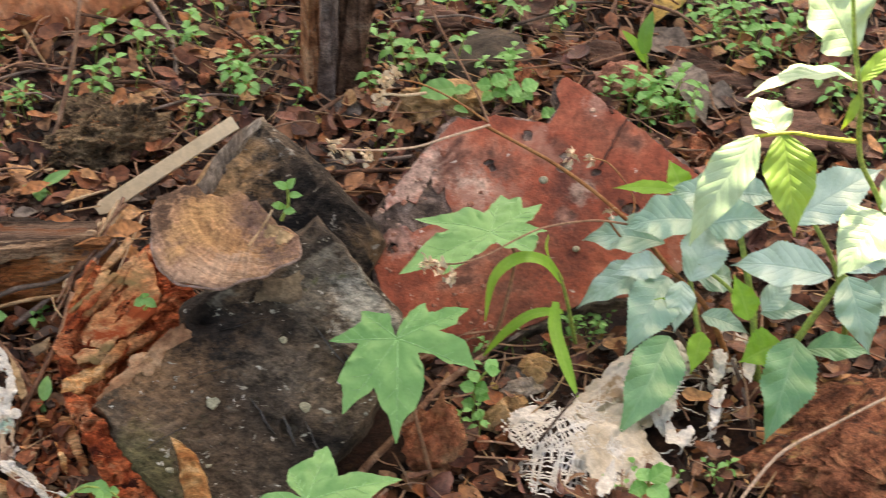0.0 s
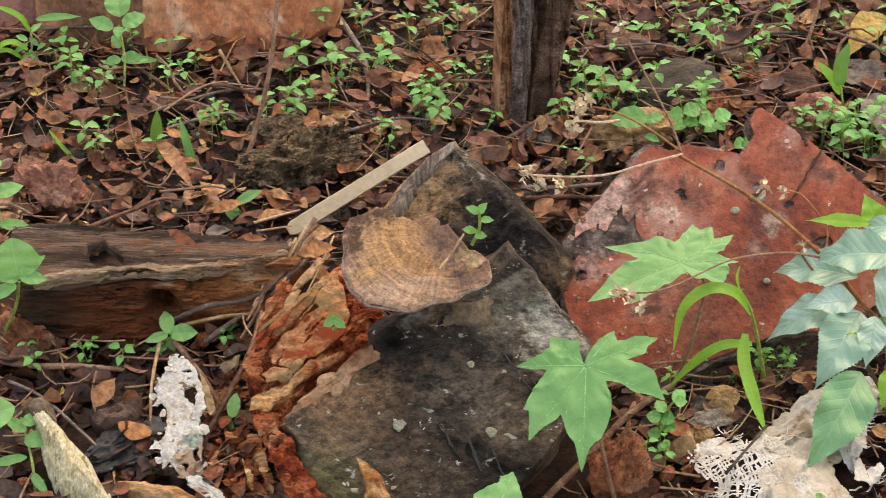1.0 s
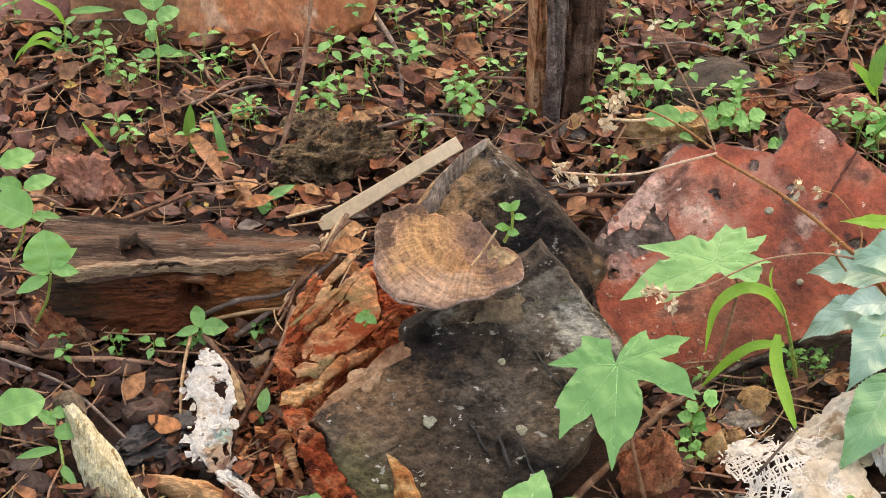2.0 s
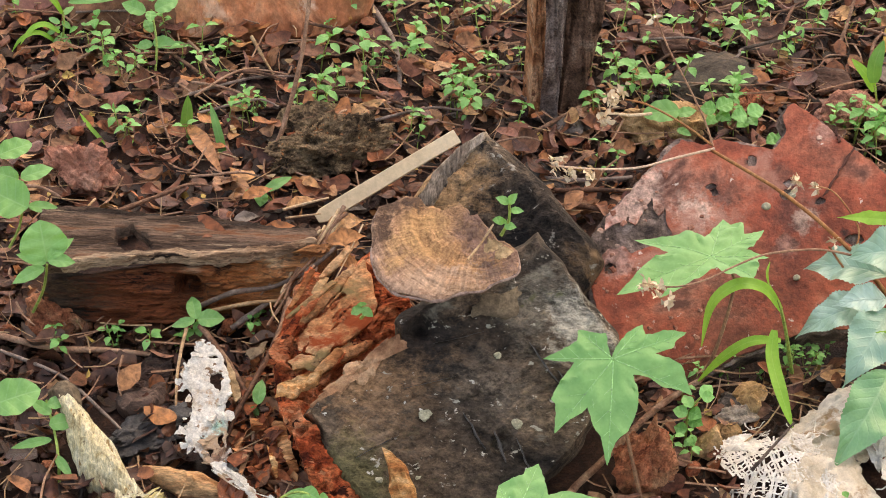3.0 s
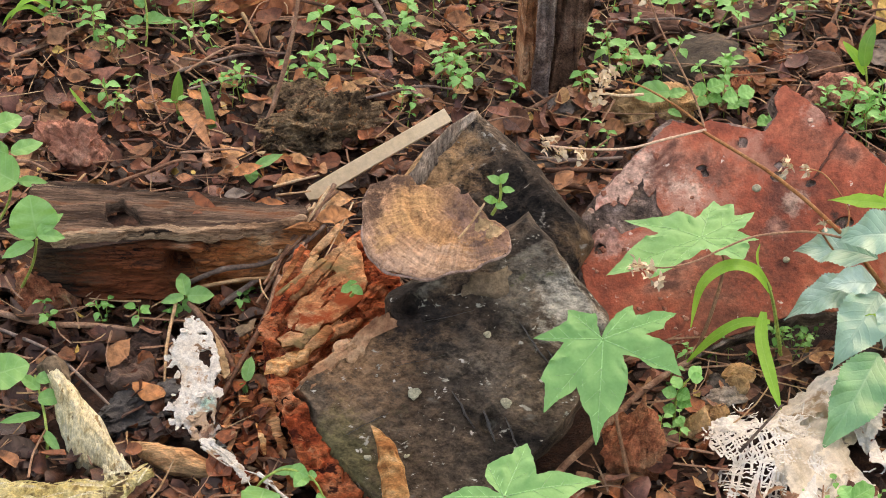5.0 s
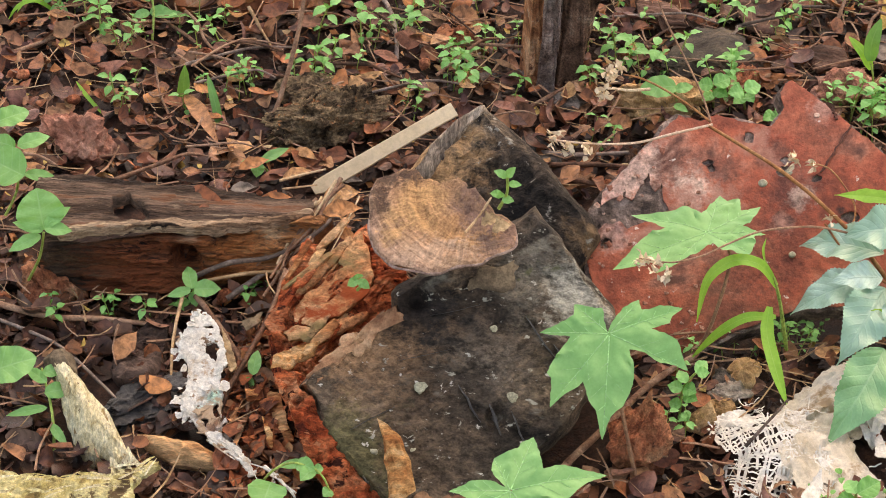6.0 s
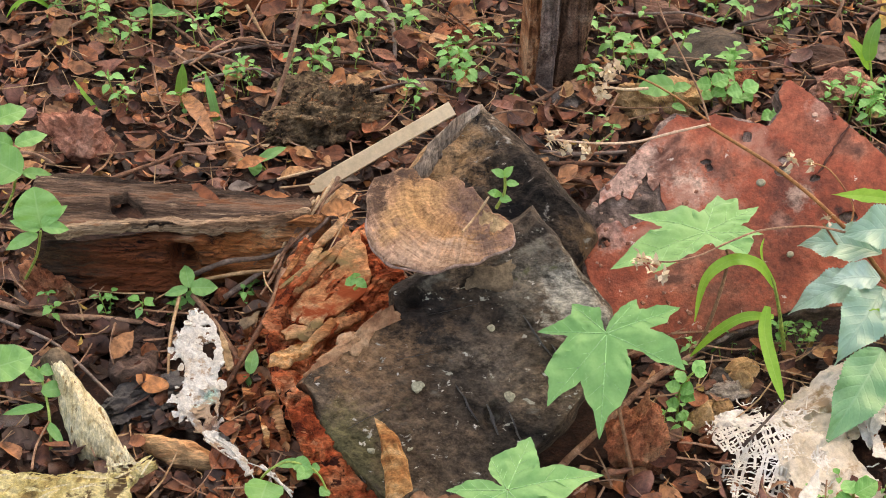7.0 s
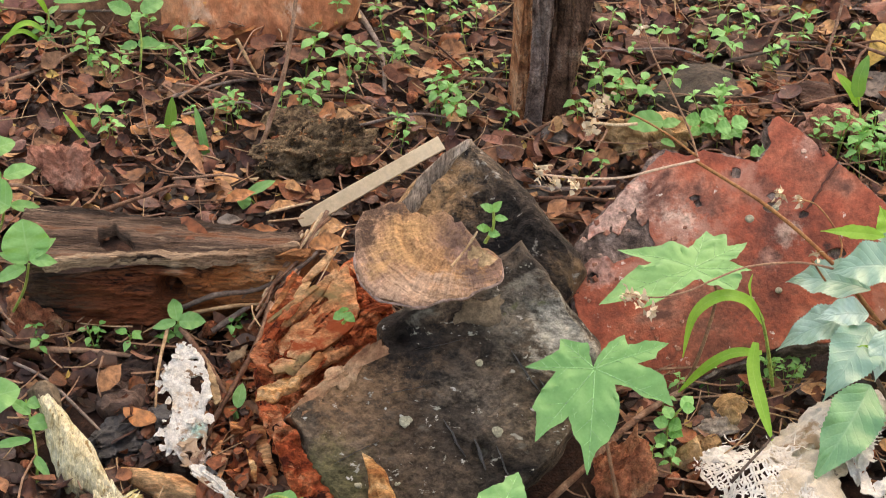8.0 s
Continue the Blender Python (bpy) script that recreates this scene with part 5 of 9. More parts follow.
bm = plate([(-0.1056, -0.0069), (-0.0877, -0.0054), (-0.0699, -0.0011), (-0.0384, 0.0032), (-0.0021, 0.0069), (0.0346, 0.0051), (0.0620, 0.0074), (0.0917, 0.0110), (0.1076, 0.0168), (0.1167, 0.0267), (0.1128, 0.0366), (0.0979, 0.0365), (0.0745, 0.0414), (0.0464, 0.0462), (0.0181, 0.0517), (-0.0050, 0.0501), (-0.0287, 0.0550), (-0.0524, 0.0599), (-0.0761, 0.0641), (-0.0947, 0.0639), (-0.1129, 0.0594), (-0.1154, 0.0400), (-0.1122, 0.0118)], 0.012, 0.0028, split_top,
           [[(-0.0503, 0.0355), (-0.0390, 0.0391), (-0.0269, 0.0314), (-0.0202, 0.0159), (-0.0270, 0.0096), (-0.0417, 0.0102), (-0.0499, 0.0199)]], ragged=0.0022, freq=70, seed=9, bevel=0.0012, undercut=0.03)
bm.transform(pose(-0.218, -0.136, 0.075, 6, 0, 2))
part("log_top", bm, LOG_TOP, log, "grey split upper surface with a knot hole")
bm = plate([(-0.0947, -0.0034), (-0.0702, 0.0023), (-0.0387, 0.0074), (-0.0024, 0.0111), (0.0183, 0.0092), (0.0344, 0.0086), (0.0618, 0.0115), (0.0916, 0.0152), (0.1112, 0.0224), (0.1150, 0.0168), (0.0986, 0.0097), (0.0621, 0.0032), (0.0348, 0.0002), (-0.0019, 0.0028), (-0.0381, -0.0009), (-0.0695, -0.0053), (-0.0895, -0.0095)], 0.01, 0.002, lambda x, y: 0.0015 + split_top(x, y) + 0.001 * ridged(x, y, 90, 4, (4, 4)), ragged=0.0018, freq=110, seed=14, bevel=0.0012)
bm.transform(pose(-0.218, -0.136, 0.075, 6, 0, 2))
part("log_ledge", bm, LEDGE, log, "pale splintered edge of the log")

post = thing("wooden_post", (0.099, 0.206, 0.000), "dark old wooden post with splintered grain standing in soil", "post")
for pts, z, wood in (([(-0.026, 0.009), (-0.023, 0.058), (-0.022, 0.080), (-0.021, 0.195), (-0.022, 0.335), (-0.008, 0.335), (-0.009, 0.168), (-0.011, 0.091), (-0.013, 0.046), (-0.016, 0.007)], 0.009, POST_EDGE), ([(-0.024, 0.008), (-0.021, 0.058), (-0.020, 0.080), (-0.019, 0.195), (-0.020, 0.335), (0.012, 0.334), (0.011, 0.167), (0.009, 0.113), (0.006, 0.057), (0.001, -0.000), (-0.011, 0.000)], 0.006, POST), ([(0.002, -0.003), (0.007, 0.057), (0.010, 0.113), (0.013, 0.167), (0.014, 0.334), (0.055, 0.333), (0.052, 0.177), (0.046, 0.111), (0.036, 0.056), (0.022, 0.004)], 0.0, POST_DARK)):
    bm = slab(pts, 0.05, n=150, rings=16, sides=8, edge=0.004, rough=0.006, freq=40, ragged=0.004, ridge=0.006, ridge_dir=(1, 0))
    bm.transform(pose(0.103, 0.200, 0.000, 80, 0, 6) @ pose(0, 0, z))
    part("post_plank", bm, wood, post)

bm = slab([(-0.072, 0.006), (-0.040, 0.004), (-0.006, 0.003), (0.028, 0.004), (0.065, 0.007), (0.090, 0.014), (0.114, 0.031), (0.123, 0.059), (0.117, 0.098), (0.049, 0.114), (-0.074, 0.106), (-0.075, 0.056)], 0.09, n=200, rings=40, sides=8, edge=0.004, rough=0.004, freq=14, ragged=0.003, crease=0.002, crease_freq=40)
solo("orange_clay_block", bm, ORANGE, pose(-0.200, 0.338, 0.000, 58, 0, 0), "weathered orange clay block with pale scuffs half buried in litter", "block", "clay blocks")
# Side face of the orange block as its own piece, coloured as shaded.
bm = slab([(-0.058, 0.006), (-0.030, 0.004), (0.006, 0.004), (0.052, 0.007), (0.051, 0.035), (0.048, 0.068), (0.044, 0.107), (-0.025, 0.097), (-0.068, 0.085), (-0.063, 0.040)], 0.06, n=160, rings=30, sides=8, edge=0.004, rough=0.005, freq=16, ragged=0.003, crease=0.003, crease_freq=40)
solo("clay_block", bm, SHADED_CLAY, pose(-0.324, 0.345, 0.000, 62, 0, -10) @ pose(0, 0, -0.004), "turned dusty face of the orange clay block, shade in its colour", "block", "clay blocks")
bm = slab([(-0.101, 0.003), (-0.034, 0.002), (0.000, 0.002), (0.029, 0.005), (0.051, 0.018), (0.064, 0.045), (0.058, 0.081), (-0.026, 0.098), (-0.095, 0.085)], 0.03, n=140, rings=24, sides=6, edge=0.003, rough=0.003, freq=18, ragged=0.004, crease=0.0015, crease_freq=40)
solo("faded_slab", bm, PINK_SLAB, pose(-0.416, 0.386, 0.000, 48, 0, 10) @ pose(0, 0, 0.012), "faded pinkish-red slab standing among seedlings", "slab")

slab_t = thing("red_slab", RED_BASE, "broken red painted slab with flaking patches leaning on soil", "slab")
RED_M = pose(0.197, -0.210, 0.000, 34, 0, -6)
STONE_EDGE = [(-0.0207, 0.2224), (-0.0324, 0.2152), (-0.0386, 0.2028), (-0.0521, 0.1831), (-0.0652, 0.1641), (-0.0813, 0.1438), (-0.0876, 0.1302), (-0.0883, 0.1060), (-0.0893, 0.0851), (-0.0781, 0.0625), (-0.0604, 0.0387), (-0.0273, 0.0128), (0.0023, 0.0070), (0.0396, 0.0335), (0.0914, 0.0577), (0.1418, 0.0658), (0.1908, 0.1020), (0.2123, 0.1385), (0.1882, 0.1737), (0.1538, 0.2020), (0.1161, 0.2325), (0.0917, 0.2510), (0.0736, 0.2630), (0.0663, 0.2587), (0.0617, 0.2489), (0.0661, 0.2368), (0.0568, 0.2200), (0.0435, 0.2219), (0.0273, 0.2246), (-0.0006, 0.2190)]
PAINT_EDGE = [(-0.0196, 0.2210), (-0.0334, 0.2032), (-0.0511, 0.1821), (-0.0646, 0.1626), (-0.0767, 0.1453), (-0.0776, 0.1336), (-0.0675, 0.1416), (-0.0594, 0.1453), (-0.0520, 0.1404), (-0.0481, 0.1504), (-0.0406, 0.1678), (-0.0378, 0.1559), (-0.0331, 0.1492), (-0.0283, 0.1608), (-0.0277, 0.1467), (-0.0209, 0.1362), (-0.0305, 0.1273), (-0.0449, 0.1210), (-0.0537, 0.1152), (-0.0608, 0.1216), (-0.0735, 0.1184), (-0.0809, 0.1067), (-0.0859, 0.0884), (-0.0773, 0.0645), (-0.0597, 0.0407), (-0.0274, 0.0152), (0.0021, 0.0103), (0.0395, 0.0355), (0.0912, 0.0601), (0.1403, 0.0681), (0.1884, 0.1037), (0.2087, 0.1381), (0.1864, 0.1725), (0.1530, 0.2009), (0.1152, 0.2314), (0.0908, 0.2499), (0.0737, 0.2614), (0.0673, 0.2577), (0.0631, 0.2485), (0.0680, 0.2370), (0.0588, 0.2181), (0.0437, 0.2193), (0.0275, 0.2220), (0.0109, 0.2242), (-0.0004, 0.2170)]
PAINT_HOLES = [[(u + r * math.cos(a) * (1 + 0.35 * math.sin(2 * a + u * 900)), v + r * math.sin(a)) for a in np.linspace(0, 6.28, 14, endpoint=False)] for (u, v), r in zip(((0.0403, 0.2057), (0.0704, 0.1783), (0.0981, 0.1742), (0.0108, 0.1765), (-0.0699, 0.1023), (0.0717, 0.1885), (0.1273, 0.1427), (0.0077, 0.1803)), (0.0048, 0.0052, 0.0038, 0.0036, 0.0045, 0.0036, 0.006, 0.0035))]


def worn_stone(x, y):
    return -0.0022 + 0.0024 * noise.noise(Vector((x, y, 2)) * 38) + 0.0016 * ridged(x, y, 90, 3)


def old_paint(x, y):
    lift = 0.0
    for u, v, r in CURLS:
        lift += 0.0035 * max(0, 1 - math.hypot(x - u, y - v) / r)
    return 0.0016 + 0.0013 * noise.noise(Vector((x, y, 1)) * 16) + 0.0007 * noise.noise(Vector((x, y, 4)) * 60) + 0.0005 * ridged(x, y, 45, 1) + lift


CURLS = [(*p, r) for p, r in zip(((-0.0767, 0.1342), (-0.0520, 0.1404), (-0.0378, 0.1559), (-0.0574, 0.1199)), (0.014, 0.01, 0.008, 0.008))]
bm = plate(STONE_EDGE, 0.022, 0.003, worn_stone, ragged=0.0022, freq=90, seed=3, bevel=0.001)
bm.transform(RED_M)
part("stone_core", bm, FLAKE, slab_t, "grey-brown bare stone where paint has flaked off")
bm = plate(PAINT_EDGE, 0.0022, 0.0022, old_paint, PAINT_HOLES, ragged=0.0013, freq=190, seed=8, bevel=0.0003)
bm.transform(RED_M)
part("painted_face", bm, RED, slab_t, "faded red paint layer")
for a0, a1 in ((((0.124, 0.225)), ((0.101, 0.179))), (((0.107, 0.240)), ((0.112, 0.228)))):
    line = [(a0[0] * (1 - f) + a1[0] * f + 0.0016 * math.sin(f * 23), a0[1] * (1 - f) + a1[1] * f) for f in np.linspace(0, 1, 14)]
    bm = slab([(x - 0.0004, y) for x, y in line] + [(x + 0.0004, y) for x, y in line[::-1]], 0.003, n=60, rings=3, sides=2, edge=0.0002, rough=0.0003, ragged=0.0005)
    bm.transform(RED_M @ pose(0, 0, 0.0036))
    part("crack", bm, CRACK, slab_t, "thin dark crack")
rnd = random.Random(44)
for k in range(44):
    cu, cv = rnd.choice([(-0.073, 0.122), (-0.055, 0.158), (-0.035, 0.189), (-0.069, 0.147), (-0.041, 0.158), (-0.083, 0.087), (-0.063, 0.103), (-0.024, 0.210), (0.001, 0.150), (0.100, 0.238), (0.039, 0.116), (-0.0215, 0.0541), (-0.0114, 0.0429), (-0.0055, 0.0556), (0.0005, 0.0369), (0.0121, 0.0647)])
    r = rnd.uniform(0.0012, 0.0035)
    q = rnd.randint(5, 8)
    pts = [(math.cos(6.283 * i / q) * r * rnd.uniform(0.4, 1.2), math.sin(6.283 * i / q) * r * rnd.uniform(0.4, 1.2)) for i in range(q)]
    bm = slab(pts, 0.0012, n=30, rings=3, sides=2, edge=0.0003, rough=0.0003, freq=120, ragged=0.002)
    bm.transform(RED_M @ pose(cu + rnd.gauss(0, 0.009), cv + rnd.gauss(0, 0.009), 0.0032, rnd.gauss(0, 3), rnd.gauss(0, 3), rnd.uniform(0, 360)))
    part("paint_chip", bm, CHIP, slab_t)
for u, v in ((0.054, 0.166), (0.082, 0.105), (0.075, 0.178),):
    bm = slab([(u + 0.0028 * math.cos(a), v + 0.0025 * math.sin(a)) for a in np.linspace(0, 6.28, 12, endpoint=False)], 0.003, n=16, rings=3, sides=2, edge=0.0005, rough=0.0003)
    bm.transform(RED_M @ pose(0, 0, 0.0042))
    part("lichen_spot", bm, LICHEN, slab_t, "pale grey spot")

# bark chunk and dark pieces
bm = rock((0.056, 0.034, 0.03), 4, 6, 0.75, 2.4)
chunk = new("bark_chunk", finish("bark_chunk", bm, BARK))
chunk.matrix_world = pose(*(-0.107, 0.115, 0.020), 0, 0, 16)
tagged(chunk, "black crumbly chunk of rotting bark on litter", "bark")
rnd = random.Random(52)
core = [v.co.copy() for v in chunk.data.vertices if v.co.z > 0.002]
for mat, count, name, label in ((BARK, 110, "mulch", "loose black mulch crumbs"), (LITTER_TAN, 130, "straw_litter", "tan flecks of straw")):
    bm = bmesh.new()
    for _ in range(count):
        c = rnd.choice(core)
        d = Vector((rnd.gauss(0, 1), rnd.gauss(0, 1), rnd.gauss(0, 0.6))).normalized()
        ln = rnd.uniform(0.002, 0.006) if mat is BARK else rnd.uniform(0.002, 0.0055)
        joined(bm, blade(c - d * ln / 2 + Vector((0, 0, 0.001)), c + d * ln / 2 + Vector((0, 0, 0.0015)), ln * rnd.uniform(0.25, 0.5), (0, -0.3, 1), 0.1, 0.6, n=3, m=1))
    ob = new(name, finish(name, bm, mat))
    ob.parent = chunk
    tagged(ob, label, kind="stuff")
bm = rock((0.045, 0.025, 0.016), 14, 4, 0.6, 1.8)
solo("bark_chunk", bm, BARK, pose(*(-0.117, 0.178, 0.010), 0, 0, -5), "dark small piece of rotting bark", "bark")
bm = rock((0.042, 0.03, 0.012), 44, 5, 1.0, 2.2, 0.5)
solo("bark_chunk", bm, CHARCOAL, pose(*(-0.235, -0.270, 0.003), 0, 0, 40), "charcoal-dark flat piece of bark on soil", "bark")
bm = rock((0.052, 0.05, 0.016), 9, 5, 0.4, 1.6)
solo("dark_stone", bm, DARK_STONE, pose(*(0.257, 0.253, 0.014), 0, 0, -10), "flat grey-brown stone behind the red slab", "stone")

for k, (pts, zz, lab) in enumerate((
        ([(0.533, 0.169), (0.563, 0.192), (0.607, 0.214), (0.609, 0.191), (0.559, 0.152), (0.534, 0.143)], 0.022, "broad brown dead bark piece behind the weeds"),
        ([(0.477, 0.123), (0.521, 0.128), (0.555, 0.128), (0.548, 0.067), (0.512, 0.063), (0.480, 0.061)], 0.024, "flat brown bark plank beside the red slab"),
        ([(0.554, 0.103), (0.568, 0.096), (0.579, 0.069), (0.569, 0.055), (0.552, 0.081)], 0.022, "short brown bark piece in the litter"),
        ([(0.193, 0.351), (0.216, 0.356), (0.237, 0.332), (0.238, 0.310), (0.211, 0.314), (0.195, 0.326)], 0.02, "dull brown bark piece among seedlings"),
        ([(0.293, 0.356), (0.320, 0.366), (0.332, 0.335), (0.322, 0.300), (0.298, 0.305)], 0.02, "broad dull brown bark piece behind the slab"),
        ([(0.159, 0.398), (0.194, 0.408), (0.198, 0.383), (0.169, 0.370)], 0.018, "short brown bark piece near the post"),
        ([(0.260, 0.401), (0.293, 0.412), (0.296, 0.384), (0.266, 0.374)], 0.018, "short dark brown bark piece"),
        ([(0.350, 0.260), (0.384, 0.272), (0.391, 0.242), (0.357, 0.229)], 0.02, "dusky bark piece behind the slab"),
        ([(0.452, 0.252), (0.490, 0.218), (0.507, 0.191), (0.500, 0.177), (0.470, 0.192), (0.449, 0.220)], 0.02, "dark brown bark piece among seedlings"))):
    bm = slab(pts, 0.006, n=80, rings=12, sides=3, edge=0.001, rough=0.005, freq=24, ragged=0.006, ridge=0.002, ridge_dir=(0.3, 1))
    solo("bark_piece", bm, BARK_PIECE, pose(0, 0, zz), lab, "bark", "flat bark pieces")

bm = slab([(-0.258, -0.237), (-0.249, -0.210), (-0.239, -0.189), (-0.225, -0.181), (-0.216, -0.197), (-0.216, -0.225), (-0.228, -0.248), (-0.245, -0.250)], 0.02, n=110, rings=20, sides=5, edge=0.003, rough=0.006, freq=30, ragged=0.006, crease=0.005, crease_freq=30, grain=(35, 3.0))
solo("wood_chunk", bm, DARK_WOOD, pose(0, 0, 0.017), "dark damp split wood chunk lying on soil", "wood chip")

# ---- flat pale strip ----
A, B = Vector((-0.112, 0.008, 0.016)), Vector((0.010, 0.077, 0.060))
bm = bmesh.new()
d = B - A
side = d.cross(Vector((0, -0.75, 0.65))).normalized()
nor = side.cross(d).normalized()
rows = []
for i in range(25):
    s = i / 24
    c = A + d * s + nor * (0.002 * math.sin(3.1 * s))
    w = 0.0068 * (1 + 0.03 * math.sin(7 * s)) * (0.6 if i == 0 else 1)
    rows.append([bm.verts.new(c + side * (w * a) + nor * (0.0011 * b)) for a, b in ((-1, -1), (-0.9, 1), (0.9, 1), (1, -1))])
for a, b in zip(rows, rows[1:]):
    for j in range(4):
        bm.faces.new((a[j], a[(j + 1) % 4], b[(j + 1) % 4], b[j]))
bm.faces.new(rows[0])
bm.faces.new(rows[-1])
solo("wooden_strip", bm, STRIP, Matrix(), "flat pale cream wooden strip leaning on litter", "stick", smooth=False)

# ---- stones ----
STONES = [
    ((0.151, -0.328, 0.022), (0.027, 0.025, 0.048), 21, 15, "rust-red angular laterite stone beside a lobed leaf"),
    ((0.498, -0.355, 0.020), (0.1, 0.1, 0.05), 22, 30, "large rough rust-brown laterite boulder"),
    ((-0.325, 0.071, 0.022), (0.031, 0.028, 0.028), 23, 0, "reddish pitted laterite stone among dead leaves"),
    ((0.243, -0.223, 0.008), (0.018, 0.014, 0.011), 24, 40, "small orange laterite stone"),
    ((0.204, -0.288, 0.012), (0.013, 0.012, 0.02), 25, 10, "small upright tan stone"),
    ((0.209, 0.167, 0.018), (0.046, 0.024, 0.03), 26, -8, "ochre stone behind the red slab"),
    ((0.217, -0.267, 0.006), (0.014, 0.012, 0.01), 27, 0, "small orange laterite stone"),
    ((0.016, 0.286, 0.010), (0.016, 0.012, 0.013), 28, 0, "small orange laterite stone"),
    ((-0.317, -0.128, 0.010), (0.03, 0.03, 0.025), 29, 25, "dark rusty laterite stone under a log"),
]
STONES += [
    ((-0.132, 0.156, 0.008), (0.016, 0.01, 0.01), 30, 0, "small orange laterite stone"),
    ((0.339, 0.273, 0.008), (0.018, 0.014, 0.012), 31, 0, "small brown laterite stone"),
    ((0.435, 0.088, 0.008), (0.02, 0.016, 0.013), 32, 0, "small orange laterite stone"),
    ((0.378, 0.199, 0.016), (0.03, 0.022, 0.02), 34, 20, "dull red-brown stone behind the red slab"),
    ((0.292, 0.218, 0.012), (0.02, 0.032, 0.014), 35, -20, "dusky reddish stone behind the red slab"),
    ((0.2425, -0.2360, 0.0120), (0.011, 0.009, 0.009), 52, 15, "smooth orange pebble in the litter"),
    ((0.2325, -0.2501, 0.0100), (0.02, 0.011, 0.008), 53, 10, "pale grey flat stone in the litter"),
    ((0.2228, -0.2691, 0.0100), (0.011, 0.009, 0.009), 54, -20, "smooth tan pebble in the litter"),
    ((0.552, 0.276, 0.006), (0.015, 0.018, 0.012), 33, 0, "small tan stone among the seedlings"),
]
for p, sz, sd, rz, lab in STONES:
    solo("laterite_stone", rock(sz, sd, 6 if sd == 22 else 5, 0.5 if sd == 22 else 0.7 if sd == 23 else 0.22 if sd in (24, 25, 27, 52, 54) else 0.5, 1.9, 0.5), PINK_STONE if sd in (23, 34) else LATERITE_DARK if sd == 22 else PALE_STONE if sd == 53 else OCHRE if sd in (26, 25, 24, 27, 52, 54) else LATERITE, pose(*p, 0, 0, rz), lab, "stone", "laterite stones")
for p, sz, sd in (((0.231, -0.239, 0.006), (0.022, 0.013, 0.009), 41), ((0.090, 0.091, 0.008), (0.03, 0.015, 0.01), 42), ((0.116, 0.173, 0.008), (0.022, 0.014, 0.012), 43)):
    solo("grey_stone", rock(sz, sd, 4, 0.4, 1.5), GREY_STONE, pose(*p, 0, 0, sd * 20), "small dull grey stone in the litter", "stone", "grey stones")

# ---- white crust, cream fibrous pieces, sack ----
CRUST_M = pose(-0.178, -0.305, 0.010, 24, 0, 0)
crust = thing("white_crust", CRUST_BASE, "flaky white crumpled crust with holes and greenish stains", "debris")


def crust_relief(x, y):
    return 0.007 + 0.0022 * noise.noise(Vector((x, y, 3)) * 40) + 0.0009 * noise.noise(Vector((x, y, 1)) * 170) + 0.0008 * ridged(x, y, 330, 2)


bm = plate([(-0.0106, 0.0959), (-0.0032, 0.0921), (0.0039, 0.0867), (0.0077, 0.0768), (0.0120, 0.0654), (0.0147, 0.0506), (0.0105, 0.0416), (0.0100, 0.0353), (0.0135, 0.0222), (0.0127, 0.0091), (0.0129, -0.0015), (0.0149, -0.0110), (0.0074, -0.0145), (-0.0030, -0.0081), (-0.0084, 0.0004), (-0.0122, 0.0051), (-0.0156, -0.0017), (-0.0180, 0.0121), (-0.0175, 0.0233), (-0.0151, 0.0312), (-0.0139, 0.0385), (-0.0164, 0.0498), (-0.0229, 0.0590), (-0.0262, 0.0683), (-0.0224, 0.0759), (-0.0172, 0.0841), (-0.0151, 0.0917)], 0.003, 0.0016, crust_relief,
           [[(-0.0028, 0.0675), (0.0065, 0.0682), (0.0067, 0.0514), (0.0026, 0.0542), (-0.0018, 0.0596)], [(-0.0056, 0.0819), (0.0014, 0.0841), (0.0024, 0.0816), (-0.0036, 0.0800)], [(0.0055, 0.0123), (0.0096, 0.0163), (0.0126, 0.0043), (0.0088, 0.0027)], [(-0.0072, 0.0139), (-0.0019, 0.0121), (-0.0044, 0.0053)], [(-0.0024, 0.0015), (0.0017, 0.0040), (0.0051, -0.0012), (0.0015, -0.0051)]], ragged=0.0016, freq=260, seed=4, bevel=0.0004)
bm.transform(CRUST_M)
part("crust_body", bm, PLASTER, crust)
bm = plate([(0.0075, 0.0853), (0.0130, 0.0764), (0.0187, 0.0631), (0.0213, 0.0508), (0.0173, 0.0448), (0.0139, 0.0555), (0.0104, 0.0693)], 0.0015, 0.0018, lambda x, y: 0.002 + 0.003 * noise.noise(Vector((x, y, 8)) * 60), ragged=0.0014, freq=220, seed=6)
bm.transform(CRUST_M)
part("crust_flap", bm, LEAF_SCRAP, crust, "tan inner layer showing beside the crust")
rnd = random.Random(61)
